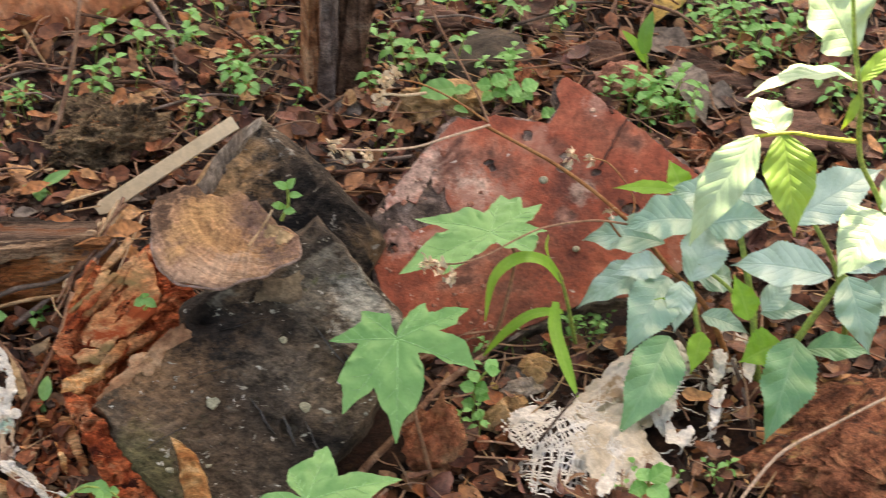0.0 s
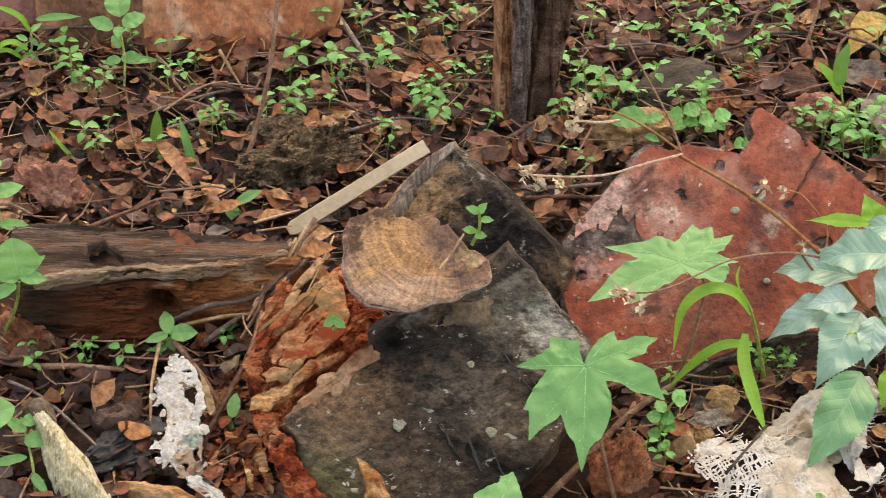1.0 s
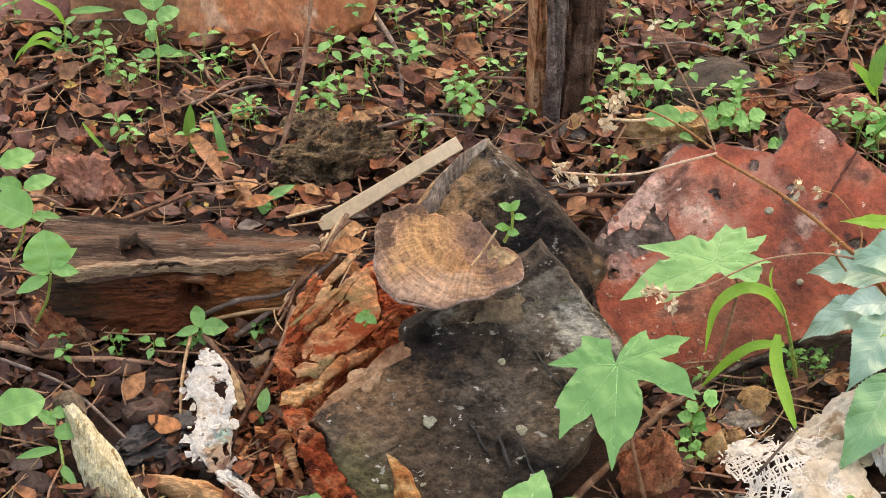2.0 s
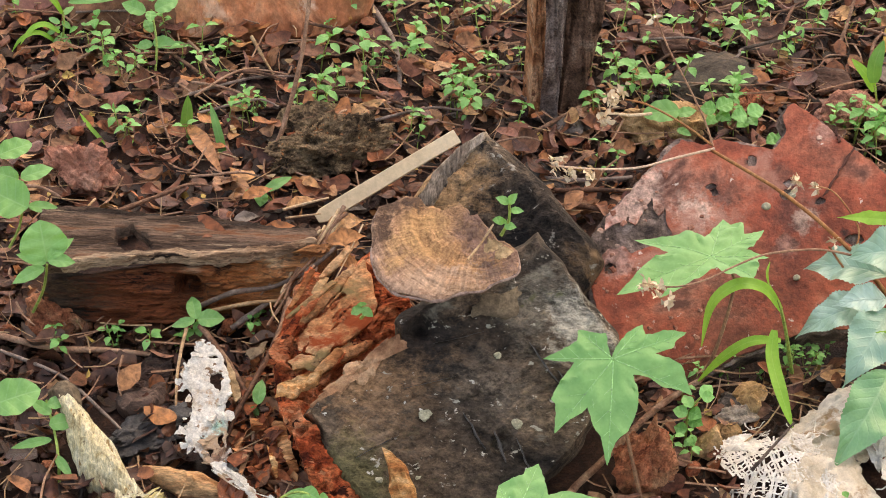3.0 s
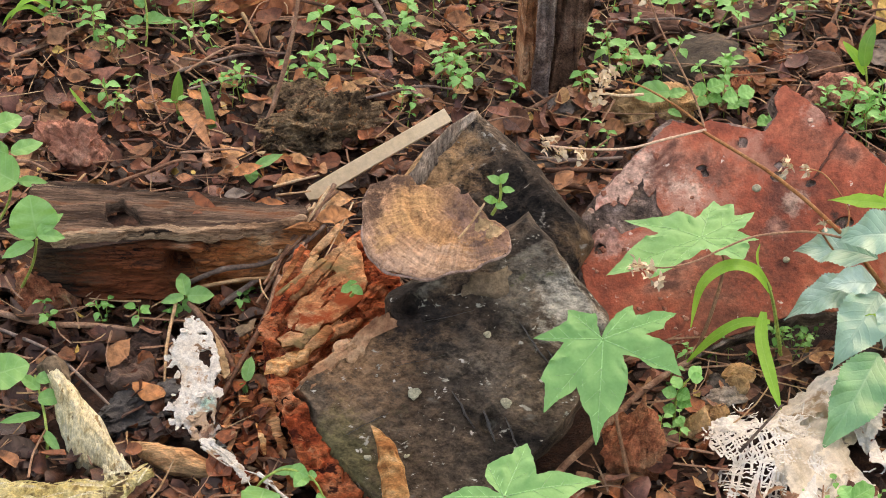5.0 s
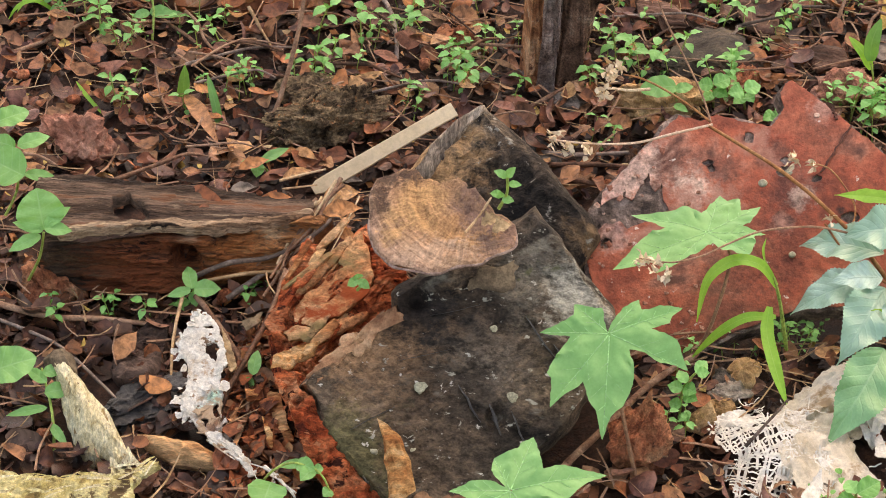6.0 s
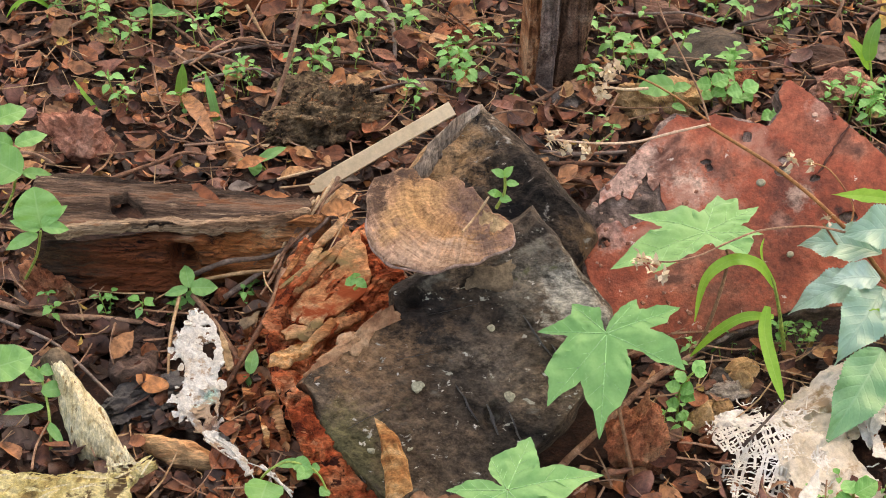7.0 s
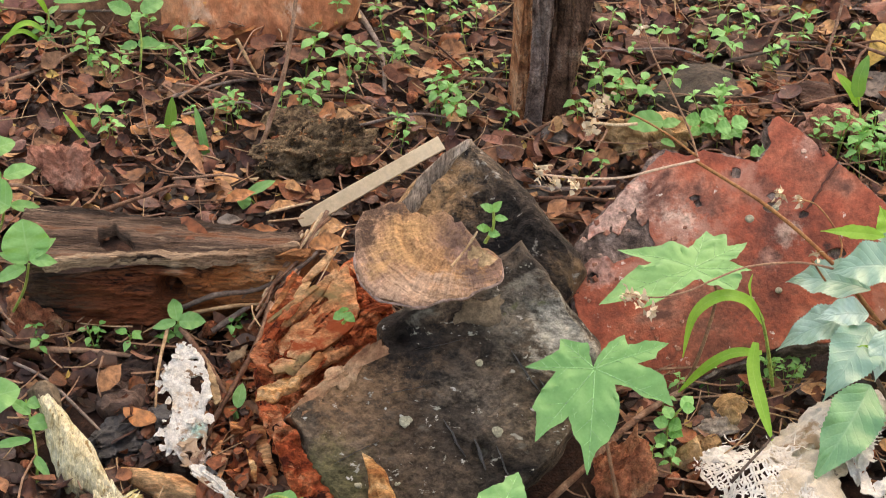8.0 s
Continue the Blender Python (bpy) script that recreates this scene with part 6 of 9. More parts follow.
for cu, cv in ((-0.0232, 0.0570), (-0.0159, 0.0302), (-0.0184, 0.0179), (-0.0158, 0.0059), (-0.0070, -0.0015), (0.0001, -0.0090), (0.0108, -0.0077), (0.0112, 0.0309), (0.0084, 0.0455), (-0.0135, 0.0872), (-0.0073, 0.0940), (-0.0250, 0.0694), (-0.0170, 0.0448), (0.0146, -0.0005), (-0.0055, 0.0086), (0.0019, 0.0258)):
    for _ in range(3):
        r = rnd.uniform(0.0016, 0.0045)
        k = rnd.randint(6, 9)
        pts = [(math.cos(6.283 * i / k) * r * rnd.uniform(0.3, 1.2), math.sin(6.283 * i / k) * r * rnd.uniform(0.5, 1.5)) for i in range(k)]
        bm = plate(pts, 0.0007, 0.0012, lambda x, y: 0.0012 * noise.noise(Vector((x, y, r * 999)) * 260), ragged=0.0006, freq=400, seed=rnd.randint(1, 99))
        bm.transform(CRUST_M @ pose(cu + rnd.gauss(0, 0.0035), cv + rnd.gauss(0, 0.0035), rnd.uniform(0.006, 0.011), rnd.gauss(0, 16), rnd.gauss(0, 16), rnd.uniform(0, 360)))
        part("flake", bm, PLASTER, crust)
for pts, seed in (([(0.0129, -0.0067), (0.0181, -0.0080), (0.0282, -0.0168), (0.0356, -0.0251), (0.0396, -0.0335), (0.0369, -0.0383), (0.0316, -0.0299), (0.0214, -0.0189), (0.0125, -0.0134)], 12), ([(0.0491, -0.0342), (0.0552, -0.0359), (0.0645, -0.0422), (0.0713, -0.0495), (0.0742, -0.0560), (0.0681, -0.0543), (0.0601, -0.0479), (0.0529, -0.0407)], 13)):
    bm = plate(pts, 0.004, 0.0016, lambda x, y: 0.002 + 0.003 * noise.noise(Vector((x, y, 3)) * 90) + 0.001 * ridged(x, y, 260), ragged=0.0018, freq=280, seed=seed, bevel=0.0005)
    bm.transform(CRUST_M)
    part("crust_tail", bm, PLASTER, crust, "narrow crumbling tail of the crust")
bm = slab([(-0.043, 0.082), (-0.035, 0.086), (-0.025, 0.072), (-0.008, 0.049), (0.009, 0.027), (0.028, 0.000), (0.020, -0.008), (0.004, 0.000), (-0.009, 0.002), (-0.019, 0.027), (-0.032, 0.058)], 0.03, n=160, rings=30, sides=7, edge=0.004, rough=0.0016, freq=60, ragged=0.003, dome=0.011, crease=0.0012, crease_freq=110, grain=(-55, 1.6))
husk = thing("husk_piece", (-0.255, -0.348, 0.012), "cream fibrous husk piece with ragged end", "husk", "cream husk")
bm.transform(pose(-0.255, -0.348, 0.012, 30, 0, 0))
part("husk_shell", bm, CREAM, husk)
bm = slab([(-0.044, 0.079), (-0.040, 0.086), (-0.034, 0.087), (-0.028, 0.080), (-0.025, 0.073), (-0.030, 0.069), (-0.038, 0.071)], 0.02, n=60, rings=8, sides=4, edge=0.003, rough=0.001, freq=60, ragged=0.002, dome=0.002)
bm.transform(pose(-0.255, -0.348, 0.012, 30, 0, 0) @ pose(0, 0, 0.002))
part("husk_tip", bm, DULL_FLAKE, husk, "grey-brown blunt tip")
rnd = random.Random(64)
for k in range(12):
    a = Vector((-0.232, -0.365, 0.030)) + Vector((rnd.uniform(-0.009, 0.009), rnd.uniform(-0.003, 0.006), rnd.uniform(-0.006, 0.008)))
    part("fibre", ribbon([a, a + Vector((rnd.uniform(0.002, 0.007), -0.007, -0.001)), a + Vector((rnd.uniform(0.003, 0.014), -0.014, -0.007))], rnd.uniform(0.0012, 0.0028), (0, -0.5, 1), tip=0.3), CREAM, husk)
bm = plate([(-0.3369, -0.3816), (-0.3208, -0.3785), (-0.3012, -0.3840), (-0.2820, -0.3877), (-0.2663, -0.3815), (-0.2520, -0.3791), (-0.2374, -0.3799), (-0.2250, -0.3719), (-0.2057, -0.3655), (-0.2034, -0.3711), (-0.2181, -0.3810), (-0.2209, -0.3923), (-0.2175, -0.4069), (-0.2315, -0.4260), (-0.2711, -0.4334), (-0.3284, -0.4294)], 0.006, 0.002, lambda x, y: 0.026 + 0.006 * (ridged(x, y, 50, 6, (70, 0.35)) - 0.5) + 0.002 * noise.noise(Vector((x, y, 2)) * 160), ragged=0.0034, freq=140, seed=21, bevel=0.001)
husk = thing("husk_piece", (-0.269, -0.392, 0.020), "broad cream fibrous husk piece lying on soil", "husk", "cream husk")
part("husk_shell", bm, HUSK_YELLOW, husk)
for px, py in ((-0.3093, -0.3949), (-0.2933, -0.3918), (-0.2758, -0.3986), (-0.2603, -0.3919), (-0.2435, -0.3938), (-0.2299, -0.3871), (-0.2182, -0.3817), (-0.2105, -0.3764), (-0.2994, -0.4056), (-0.2786, -0.4073), (-0.2543, -0.4052), (-0.2346, -0.3996), (-0.2230, -0.3930)):
    for k in range(3):
        a = Vector((px + rnd.gauss(0, 0.006), py + rnd.gauss(0, 0.004), 0.03 + rnd.uniform(0, 0.003)))
        turn = rnd.gauss(0.35, 0.5)
        d = Vector((math.cos(turn), math.sin(turn), rnd.uniform(-0.1, 0.15))) * rnd.uniform(0.006, 0.014)
        part("fibre", ribbon([a - d, a + Vector((0, 0, 0.001)), a + d], rnd.uniform(0.001, 0.0026), (0, -0.5, 1), tip=0.3), HUSK_YELLOW if k else CREAM, husk)
bm = slab([(-0.031, 0.021), (-0.014, 0.020), (0.007, 0.015), (0.032, 0.003), (0.035, -0.003), (0.022, -0.005), (-0.004, 0.002), (-0.024, 0.010)], 0.012, n=60, rings=8, sides=5, edge=0.003, rough=0.004, freq=50, ragged=0.003, dome=0.004)
solo("wood_chip", bm, ROT_PALE, pose(-0.191, -0.349, 0.014, 20, 0, 0), "long orange-brown wood chip on soil", "wood chip")

sack = thing("sack", (0.282, -0.316, 0.000), "torn white woven plastic sack with cream film and frayed tapes", "sack")


def heap(x, y):
    """Height of the rubbish under the torn sack."""
    return 0.005 + 0.022 * math.exp(-((x - 0.262) / 0.05) ** 2 - ((y + 0.322) / 0.04) ** 2) + 0.024 * math.exp(-((x - 0.325) / 0.045) ** 2 - ((y + 0.255) / 0.04) ** 2)


def crumpled(x, y, seed=0.0):
    z = heap(x, y)
    for f, amp in ((34.0, 0.0055), (85.0, 0.0022)):
        q = Vector((x * f + 0.3 * noise.noise(Vector((x, y, 1 + seed)) * 30), y * f, 0.5 + seed))
        cell = noise.voronoi(q)[1][0]
        z += amp * ((q.x - cell.x) * math.sin(cell.x * 91.7 + cell.y * 37.1) + (q.y - cell.y) * math.cos(cell.x * 53.3 - cell.y * 71.9) + 0.35 * math.sin(cell.x * 17 + cell.y * 29))
    return z + 0.001 * noise.noise(Vector((x, y, seed)) * 160)


def film(pts, up, seed, mat, label):
    """A torn sheet draped over the heap."""
    bm = plate(pts, 0.0007, 0.0024, lambda x, y: crumpled(x, y, 0 if mat is SACK else seed) + up + (0 if mat is SACK else 0.0025 * ridged(x, y, 130, seed)), ragged=0.0026, freq=200, seed=seed)
    part("film" if mat is SACK else "scrap", bm, mat, sack, label)


film([(0.2511, -0.3019), (0.2594, -0.2844), (0.2737, -0.2640), (0.2889, -0.2510), (0.3146, -0.2296), (0.3352, -0.2141), (0.3544, -0.2087), (0.3558, -0.2278), (0.3485, -0.2549), (0.3381, -0.2798), (0.3306, -0.2988), (0.3161, -0.3153), (0.3060, -0.3382), (0.2873, -0.3481), (0.2768, -0.3373), (0.2700, -0.3173), (0.2601, -0.3103)], 0.000, 1, SACK, "smooth cream plastic film")
film([(0.2569, -0.3304), (0.2744, -0.3230), (0.2963, -0.3103), (0.3111, -0.3053), (0.3191, -0.3216), (0.3315, -0.3418), (0.3405, -0.3601), (0.3225, -0.3755), (0.2961, -0.3810), (0.2725, -0.3740), (0.2610, -0.3577)], 0.003, 2, SACK, "creased greyish film hanging over the heap")
film([(0.3537, -0.2183), (0.3697, -0.2077), (0.3712, -0.2283), (0.3673, -0.2455), (0.3545, -0.2621), (0.3466, -0.2822), (0.3414, -0.3025), (0.3325, -0.3191), (0.3239, -0.3020), (0.3361, -0.2867), (0.3457, -0.2612)], 0.002, 3, FIBRE, "torn white scrap of sack")
film([(0.3349, -0.3072), (0.3416, -0.3040), (0.3428, -0.3175), (0.3525, -0.3124), (0.3591, -0.3046), (0.3557, -0.3192), (0.3460, -0.3269), (0.3365, -0.3240)], 0.004, 4, FIBRE, "torn white scrap of sack")
film([(0.3765, -0.2770), (0.3840, -0.2702), (0.3877, -0.2794), (0.3814, -0.2943), (0.3741, -0.3144), (0.3681, -0.3183), (0.3728, -0.2975)], 0.002, 5, FIBRE, "torn white scrap of sack")
film([(0.3977, -0.1850), (0.4119, -0.1884), (0.4222, -0.1978), (0.4220, -0.2082), (0.4107, -0.2093), (0.4005, -0.2001)], 0.006, 6, FIBRE, "torn white scrap of sack")
film([(0.3852, -0.2316), (0.3931, -0.2231), (0.3984, -0.2291), (0.3927, -0.2448), (0.3826, -0.2601), (0.3777, -0.2628)], 0.003, 7, FIBRE, "torn white scrap of sack")
film([(0.4049, -0.2234), (0.4105, -0.2323), (0.4111, -0.2524), (0.4104, -0.2652), (0.4062, -0.2636), (0.4053, -0.2451), (0.3991, -0.2349)], 0.003, 8, FIBRE, "torn white scrap of sack")
film([(0.2130, -0.2798), (0.2240, -0.2842), (0.2362, -0.2791), (0.2462, -0.2917), (0.2397, -0.3091), (0.2270, -0.3047), (0.2170, -0.3004)], 0.002, 9, FIBRE, "torn white scrap of sack")
film([(0.3502, -0.2177), (0.3776, -0.2119), (0.3772, -0.2267), (0.3651, -0.2479), (0.3543, -0.2652), (0.3478, -0.2894), (0.3397, -0.2972), (0.3428, -0.2609)], 0.014, 11, FIBRE, "torn white scrap of sack")
film([(0.3852, -0.2381), (0.3986, -0.2353), (0.3922, -0.2567), (0.3805, -0.2773), (0.3780, -0.2666)], 0.02, 12, FIBRE, "torn white scrap of sack")
film([(0.3781, -0.2781), (0.3913, -0.2753), (0.3838, -0.2910), (0.3754, -0.3159), (0.3680, -0.3223), (0.3716, -0.2986)], 0.016, 13, FIBRE, "torn white scrap of sack")
film([(0.3220, -0.2991), (0.3354, -0.2860), (0.3449, -0.2956), (0.3451, -0.3073), (0.3315, -0.3085)], 0.014, 14, FIBRE, "torn white scrap of sack")
film([(0.3348, -0.3167), (0.3410, -0.3245), (0.3545, -0.3179), (0.3564, -0.3248), (0.3443, -0.3381), (0.3313, -0.3373)], 0.012, 15, FIBRE, "torn white scrap of sack")
film([(0.4049, -0.2502), (0.4198, -0.2217), (0.4171, -0.2509), (0.4093, -0.2734), (0.4054, -0.2589)], 0.02, 16, FIBRE, "torn white scrap of sack")
film([(0.2682, -0.3917), (0.2771, -0.3751), (0.2850, -0.3647), (0.2854, -0.3820), (0.2773, -0.3960), (0.2697, -0.4018)], 0.02, 17, FIBRE, "torn white scrap of sack")


def tape_run(bm, x, y, a, length, width, rnd, seed):
    """One flat woven tape draped over the heap, its end frayed upward."""
    last = None
    n = max(int(length / 0.0022), 2)
    for k in range(n + 1):
        f = k / n
        a += rnd.gauss(0, 0.018)
        z = max(0.6 * crumpled(x, y) + 0.4 * heap(x, y), 0.004) + 0.0026 + 0.0005 * math.sin(k * 2.9 + seed) + (0.004 * max(0, f - 0.75) * 4 * rnd.random() if seed % 3 == 0 else 0)
        sx, sy = -math.sin(a) * width / 2, math.cos(a) * width / 2
        now = [bm.verts.new((x - sx, y - sy, z)), bm.verts.new((x, y, z + width * 0.12)), bm.verts.new((x + sx, y + sy, z))]
        if last:
            bm.faces.new((last[0], last[1], now[1], now[0]))
            bm.faces.new((last[1], last[2], now[2], now[1]))
        last = now
        x, y = x + math.cos(a) * length / n, y + math.sin(a) * length / n


rnd = random.Random(77)
bm = bmesh.new()
for patch, turn, keep in (((((0.2128, -0.2860), (0.2312, -0.2796), (0.2518, -0.2919), (0.2697, -0.3060), (0.2754, -0.3282), (0.2560, -0.3440), (0.2285, -0.3399), (0.2114, -0.3196))), 0.35, 0.8), ((((0.2145, -0.3427), (0.2425, -0.3318), (0.2625, -0.3441), (0.2751, -0.3523), (0.2582, -0.3760), (0.2241, -0.3781))), -0.25, 0.75), ((((0.2707, -0.2730), (0.2833, -0.2906), (0.2917, -0.3179), (0.2922, -0.3443), (0.2784, -0.3504), (0.2700, -0.3173))), 0.9, 0.5), ((((0.3528, -0.2210), (0.3701, -0.2156), (0.3668, -0.2503), (0.3471, -0.2813), (0.3459, -0.2568))), 0.5, 0.7), ((((0.2757, -0.3388), (0.2974, -0.3296), (0.3037, -0.3590), (0.2848, -0.3712), (0.2708, -0.3644))), 0.7, 0.6)):
    lp = [np.array(patch)]
    lo, hi = lp[0].min(0), lp[0].max(0)
    c, reach = (lo + hi) / 2, float(np.hypot(*(hi - lo))) / 2
    for way in (turn, turn + 1.571):
        for k in np.arange(-reach, reach, 0.0027):
            if rnd.random() > keep:
                continue
            start = None
            for f in np.arange(-reach, reach, 0.003):
                x = c[0] + math.cos(way) * f - math.sin(way) * k
                y = c[1] + math.sin(way) * f + math.cos(way) * k
                ok = inside(np.array([x]), np.array([y]), lp)[0] and rnd.random() > 0.09
                if ok and start is None:
                    start = (x, y)
                elif not ok and start:
                    ln = math.dist(start, (x, y)) + rnd.uniform(0, 0.005)
                    tape_run(bm, *start, way + rnd.gauss(0, 0.09), max(ln, 0.004), rnd.uniform(0.0012, 0.0023), rnd, k)
                    start = None
tagged(part("torn_weave", bm, FIBRE, sack, "loose weave of white plastic tapes"), kind="stuff")
bm = bmesh.new()
for px, py in (((0.2164, -0.2929), (0.2264, -0.2829), (0.2372, -0.2846), (0.2498, -0.2905), (0.2739, -0.2912), (0.2737, -0.3248), (0.2297, -0.3301), (0.2496, -0.3438), (0.2650, -0.3571), (0.2387, -0.3628), (0.2181, -0.3557), (0.2603, -0.3111), (0.2873, -0.3514), (0.3515, -0.2373), (0.3389, -0.2862), (0.3393, -0.3234), (0.3474, -0.3270), (0.3854, -0.2383), (0.3808, -0.2875), (0.2852, -0.3051), (0.2906, -0.3579))):
    for k in range(5):
        tape_run(bm, px + rnd.gauss(0, 0.008), py + rnd.gauss(0, 0.008), rnd.uniform(-0.6, 2.2), rnd.uniform(0.008, 0.03), rnd.uniform(0.0005, 0.0017), rnd, k)
tagged(part("tape_tangle", bm, FIBRE, sack, "tangled loose white plastic tapes"), kind="stuff")

bm = bmesh.new()
for line, r in (([(-0.1270, -0.3673, 0.0240), (-0.1199, -0.3733, 0.0240), (-0.1135, -0.3818, 0.0240), (-0.1061, -0.3927, 0.0240), (-0.1023, -0.3999, 0.0240)], 0.0016), ([(-0.1229, -0.3770, 0.0260), (-0.1151, -0.3817, 0.0260), (-0.1094, -0.3913, 0.0260)], 0.0012), ([(-0.1173, -0.3745, 0.0240), (-0.1098, -0.3867, 0.0240), (-0.1018, -0.3950, 0.0240)], 0.0013), ([(-0.1198, -0.3748, 0.0220), (-0.1174, -0.3847, 0.0220), (-0.1110, -0.3943, 0.0220)], 0.001)):
    tube(bm, line, r, r * 0.5, 6, 0.5, 4)
for line in ([(-0.1720, -0.3345, 0.0240), (-0.1636, -0.3419, 0.0240), (-0.1555, -0.3481, 0.0240)], [(-0.1638, -0.3391, 0.0260), (-0.1538, -0.3477, 0.0260), (-0.1433, -0.3614, 0.0260)], [(-0.1695, -0.3419, 0.0260), (-0.1592, -0.3531, 0.0260), (-0.1492, -0.3616, 0.0260)], [(-0.1493, -0.3517, 0.0240), (-0.1379, -0.3677, 0.0240), (-0.1308, -0.3825, 0.0240)], [(-0.1433, -0.3587, 0.0220), (-0.1345, -0.3628, 0.0220), (-0.1263, -0.3663, 0.0220)]):
    tube(bm, line, 0.0008, 0.0004, 6, 0.5, 5)
tail = plate([(-0.1742, -0.3296), (-0.1666, -0.3293), (-0.1574, -0.3368), (-0.1471, -0.3480), (-0.1375, -0.3629), (-0.1331, -0.3753), (-0.1373, -0.3755), (-0.1431, -0.3657), (-0.1526, -0.3533), (-0.1636, -0.3435), (-0.1717, -0.3386)], 0.0015, 0.0013, lambda x, y: 0.022 + 0.004 * noise.noise(Vector((x, y, 2)) * 110) + 0.003 * ridged(x, y, 160, 2), ragged=0.0024, freq=260, seed=31)
joined(bm, tail)
solo("fibre_strand", bm, PLASTER, Matrix(), "frayed white fibre strand lying on dark litter", "debris")

# ---- twigs ----
def twig(pts, r, mat, label, name="twig"):
    bm = tube(bmesh.new(), pts, r, r * 0.65, 8, 0.22, 5, seed=len(bpy.data.objects))
    return solo(name, bm, mat, Matrix(), label, "twig", "fallen twigs")


twig([(-0.159, 0.125, 0.004), (-0.144, 0.150, 0.045), (-0.131, 0.178, 0.095), (-0.125, 0.217, 0.150)], 0.0026, TWIG_MID, "thin straight brown twig standing in the litter")
twig([(-0.438, 0.222, 0.008), (-0.386, 0.257, 0.012), (-0.350, 0.293, 0.014)], 0.0024, TWIG, "brown twig lying on dead leaves")
twig([(-0.278, 0.311, 0.008), (-0.242, 0.264, 0.012), (-0.206, 0.219, 0.008)], 0.002, TWIG, "thin brown twig on dead leaves")
twig([(-0.261, 0.233, 0.010), (-0.195, 0.215, 0.012), (-0.151, 0.202, 0.012), (-0.119, 0.200, 0.010)], 0.0022, TWIG, "long straight brown twig on dead leaves")
twig([(-0.192, 0.302, 0.030), (-0.178, 0.282, 0.015), (-0.163, 0.257, 0.005)], 0.0019, TWIG_PALE, "pale yellowish twig on dead leaves")
twig([(-0.373, -0.156, 0.012), (-0.318, -0.178, 0.014), (-0.272, -0.180, 0.014), (-0.230, -0.184, 0.012)], 0.003, TWIG_MID, "crooked brown twig lying on soil")
twig([(-0.368, -0.180, 0.016), (-0.309, -0.208, 0.012), (-0.278, -0.239, 0.010), (-0.246, -0.276, 0.006)], 0.0017, TWIG_GREY, "slender dark twig lying on soil")
twig([(-0.208, -0.148, 0.030), (-0.173, -0.142, 0.045), (-0.137, -0.138, 0.050), (-0.100, -0.130, 0.070), (-0.081, -0.096, 0.075)], 0.0025, TWIG_GREY, "grey-brown twig lying across a log")
twig([(-0.173, -0.157, 0.020), (-0.142, -0.138, 0.035), (-0.108, -0.122, 0.050), (-0.088, -0.103, 0.060)], 0.0024, TWIG_GREY, "dark grey twig lying beside a log")
twig([(-0.198, -0.158, 0.035), (-0.159, -0.149, 0.040), (-0.126, -0.145, 0.040)], 0.002, TWIG_PALE, "pale thin twig lying beside a log")
twig([(-0.126, -0.148, 0.045), (-0.134, -0.191, 0.035), (-0.148, -0.239, 0.030), (-0.163, -0.279, 0.020), (-0.169, -0.309, 0.008)], 0.0026, TWIG, "long brown twig beside the white crust")
twig([(-0.084, -0.066, 0.080), (-0.102, -0.100, 0.060), (-0.121, -0.134, 0.050), (-0.142, -0.172, 0.035)], 0.0022, TWIG, "thin brown twig beside the fungus")
twig([(-0.197, -0.167, 0.030), (-0.169, -0.209, 0.022), (-0.152, -0.246, 0.018), (-0.144, -0.293, 0.012), (-0.123, -0.347, 0.008), (-0.095, -0.405, 0.005)], 0.0024, TWIG, "bent brown twig in front of the white crust")
twig([(-0.208, -0.167, 0.030), (-0.211, -0.214, 0.020), (-0.208, -0.267, 0.006)], 0.0016, TWIG_PALE, "thin pale stalk beside the white crust")
twig([(0.091, -0.084, 0.090), (0.098, -0.102, 0.080), (0.107, -0.106, 0.060)], 0.0013, TWIG, "tiny brown stalk between the timbers")
twig([(0.089, 0.062, 0.012), (0.126, 0.057, 0.018), (0.167, 0.061, 0.014)], 0.003, TWIG, "short brown twig beside the red slab")
twig([(0.086, 0.033, 0.010), (0.116, 0.040, 0.012), (0.156, 0.030, 0.010)], 0.0034, TWIG, "thick brown twig beside the red slab")
twig([(0.084, 0.085, 0.012), (0.122, 0.075, 0.016), (0.169, 0.084, 0.014)], 0.0024, TWIG_GREY, "dark twig beside the red slab")
twig([(0.078, 0.159, 0.010), (0.116, 0.184, 0.020), (0.166, 0.232, 0.020)], 0.0022, TWIG, "slanting brown twig at the foot of a post")
twig([(0.387, 0.325, 0.010), (0.400, 0.353, 0.030), (0.411, 0.386, 0.050)], 0.0022, TWIG, "brown twig among seedlings")
twig([(0.086, -0.362, 0.012), (0.117, -0.322, 0.018), (0.166, -0.255, 0.020), (0.203, -0.218, 0.020)], 0.0036, TWIG, "hairy brown stem lying under lobed leaves")
twig([(-0.336, -0.032, 0.055), (-0.316, -0.069, 0.060), (-0.301, -0.015, 0.050)], 0.0016, TWIG_PALE, "pale twig resting against a log")
twig([(-0.289, -0.007, 0.030), (-0.252, 0.020, 0.030), (-0.226, 0.047, 0.025), (-0.206, 0.050, 0.020)], 0.002, TWIG, "brown twig behind a log")
twig([(-0.251, -0.029, 0.040), (-0.235, -0.045, 0.045), (-0.213, -0.101, 0.070)], 0.0014, TWIG_PALE, "thin pale twig behind a log")
twig([(0.017, -0.286, 0.184), (0.028, -0.271, 0.190), (0.036, -0.263, 0.200)], 0.0011, TWIG_PALE, "tiny dry stalk lying on the fungus")
twig([(0.359, -0.452, 0.060), (0.392, -0.423, 0.080), (0.432, -0.405, 0.090), (0.487, -0.381, 0.100)], 0.0014, PALE_BRANCH, "pale curved twig over a laterite boulder")
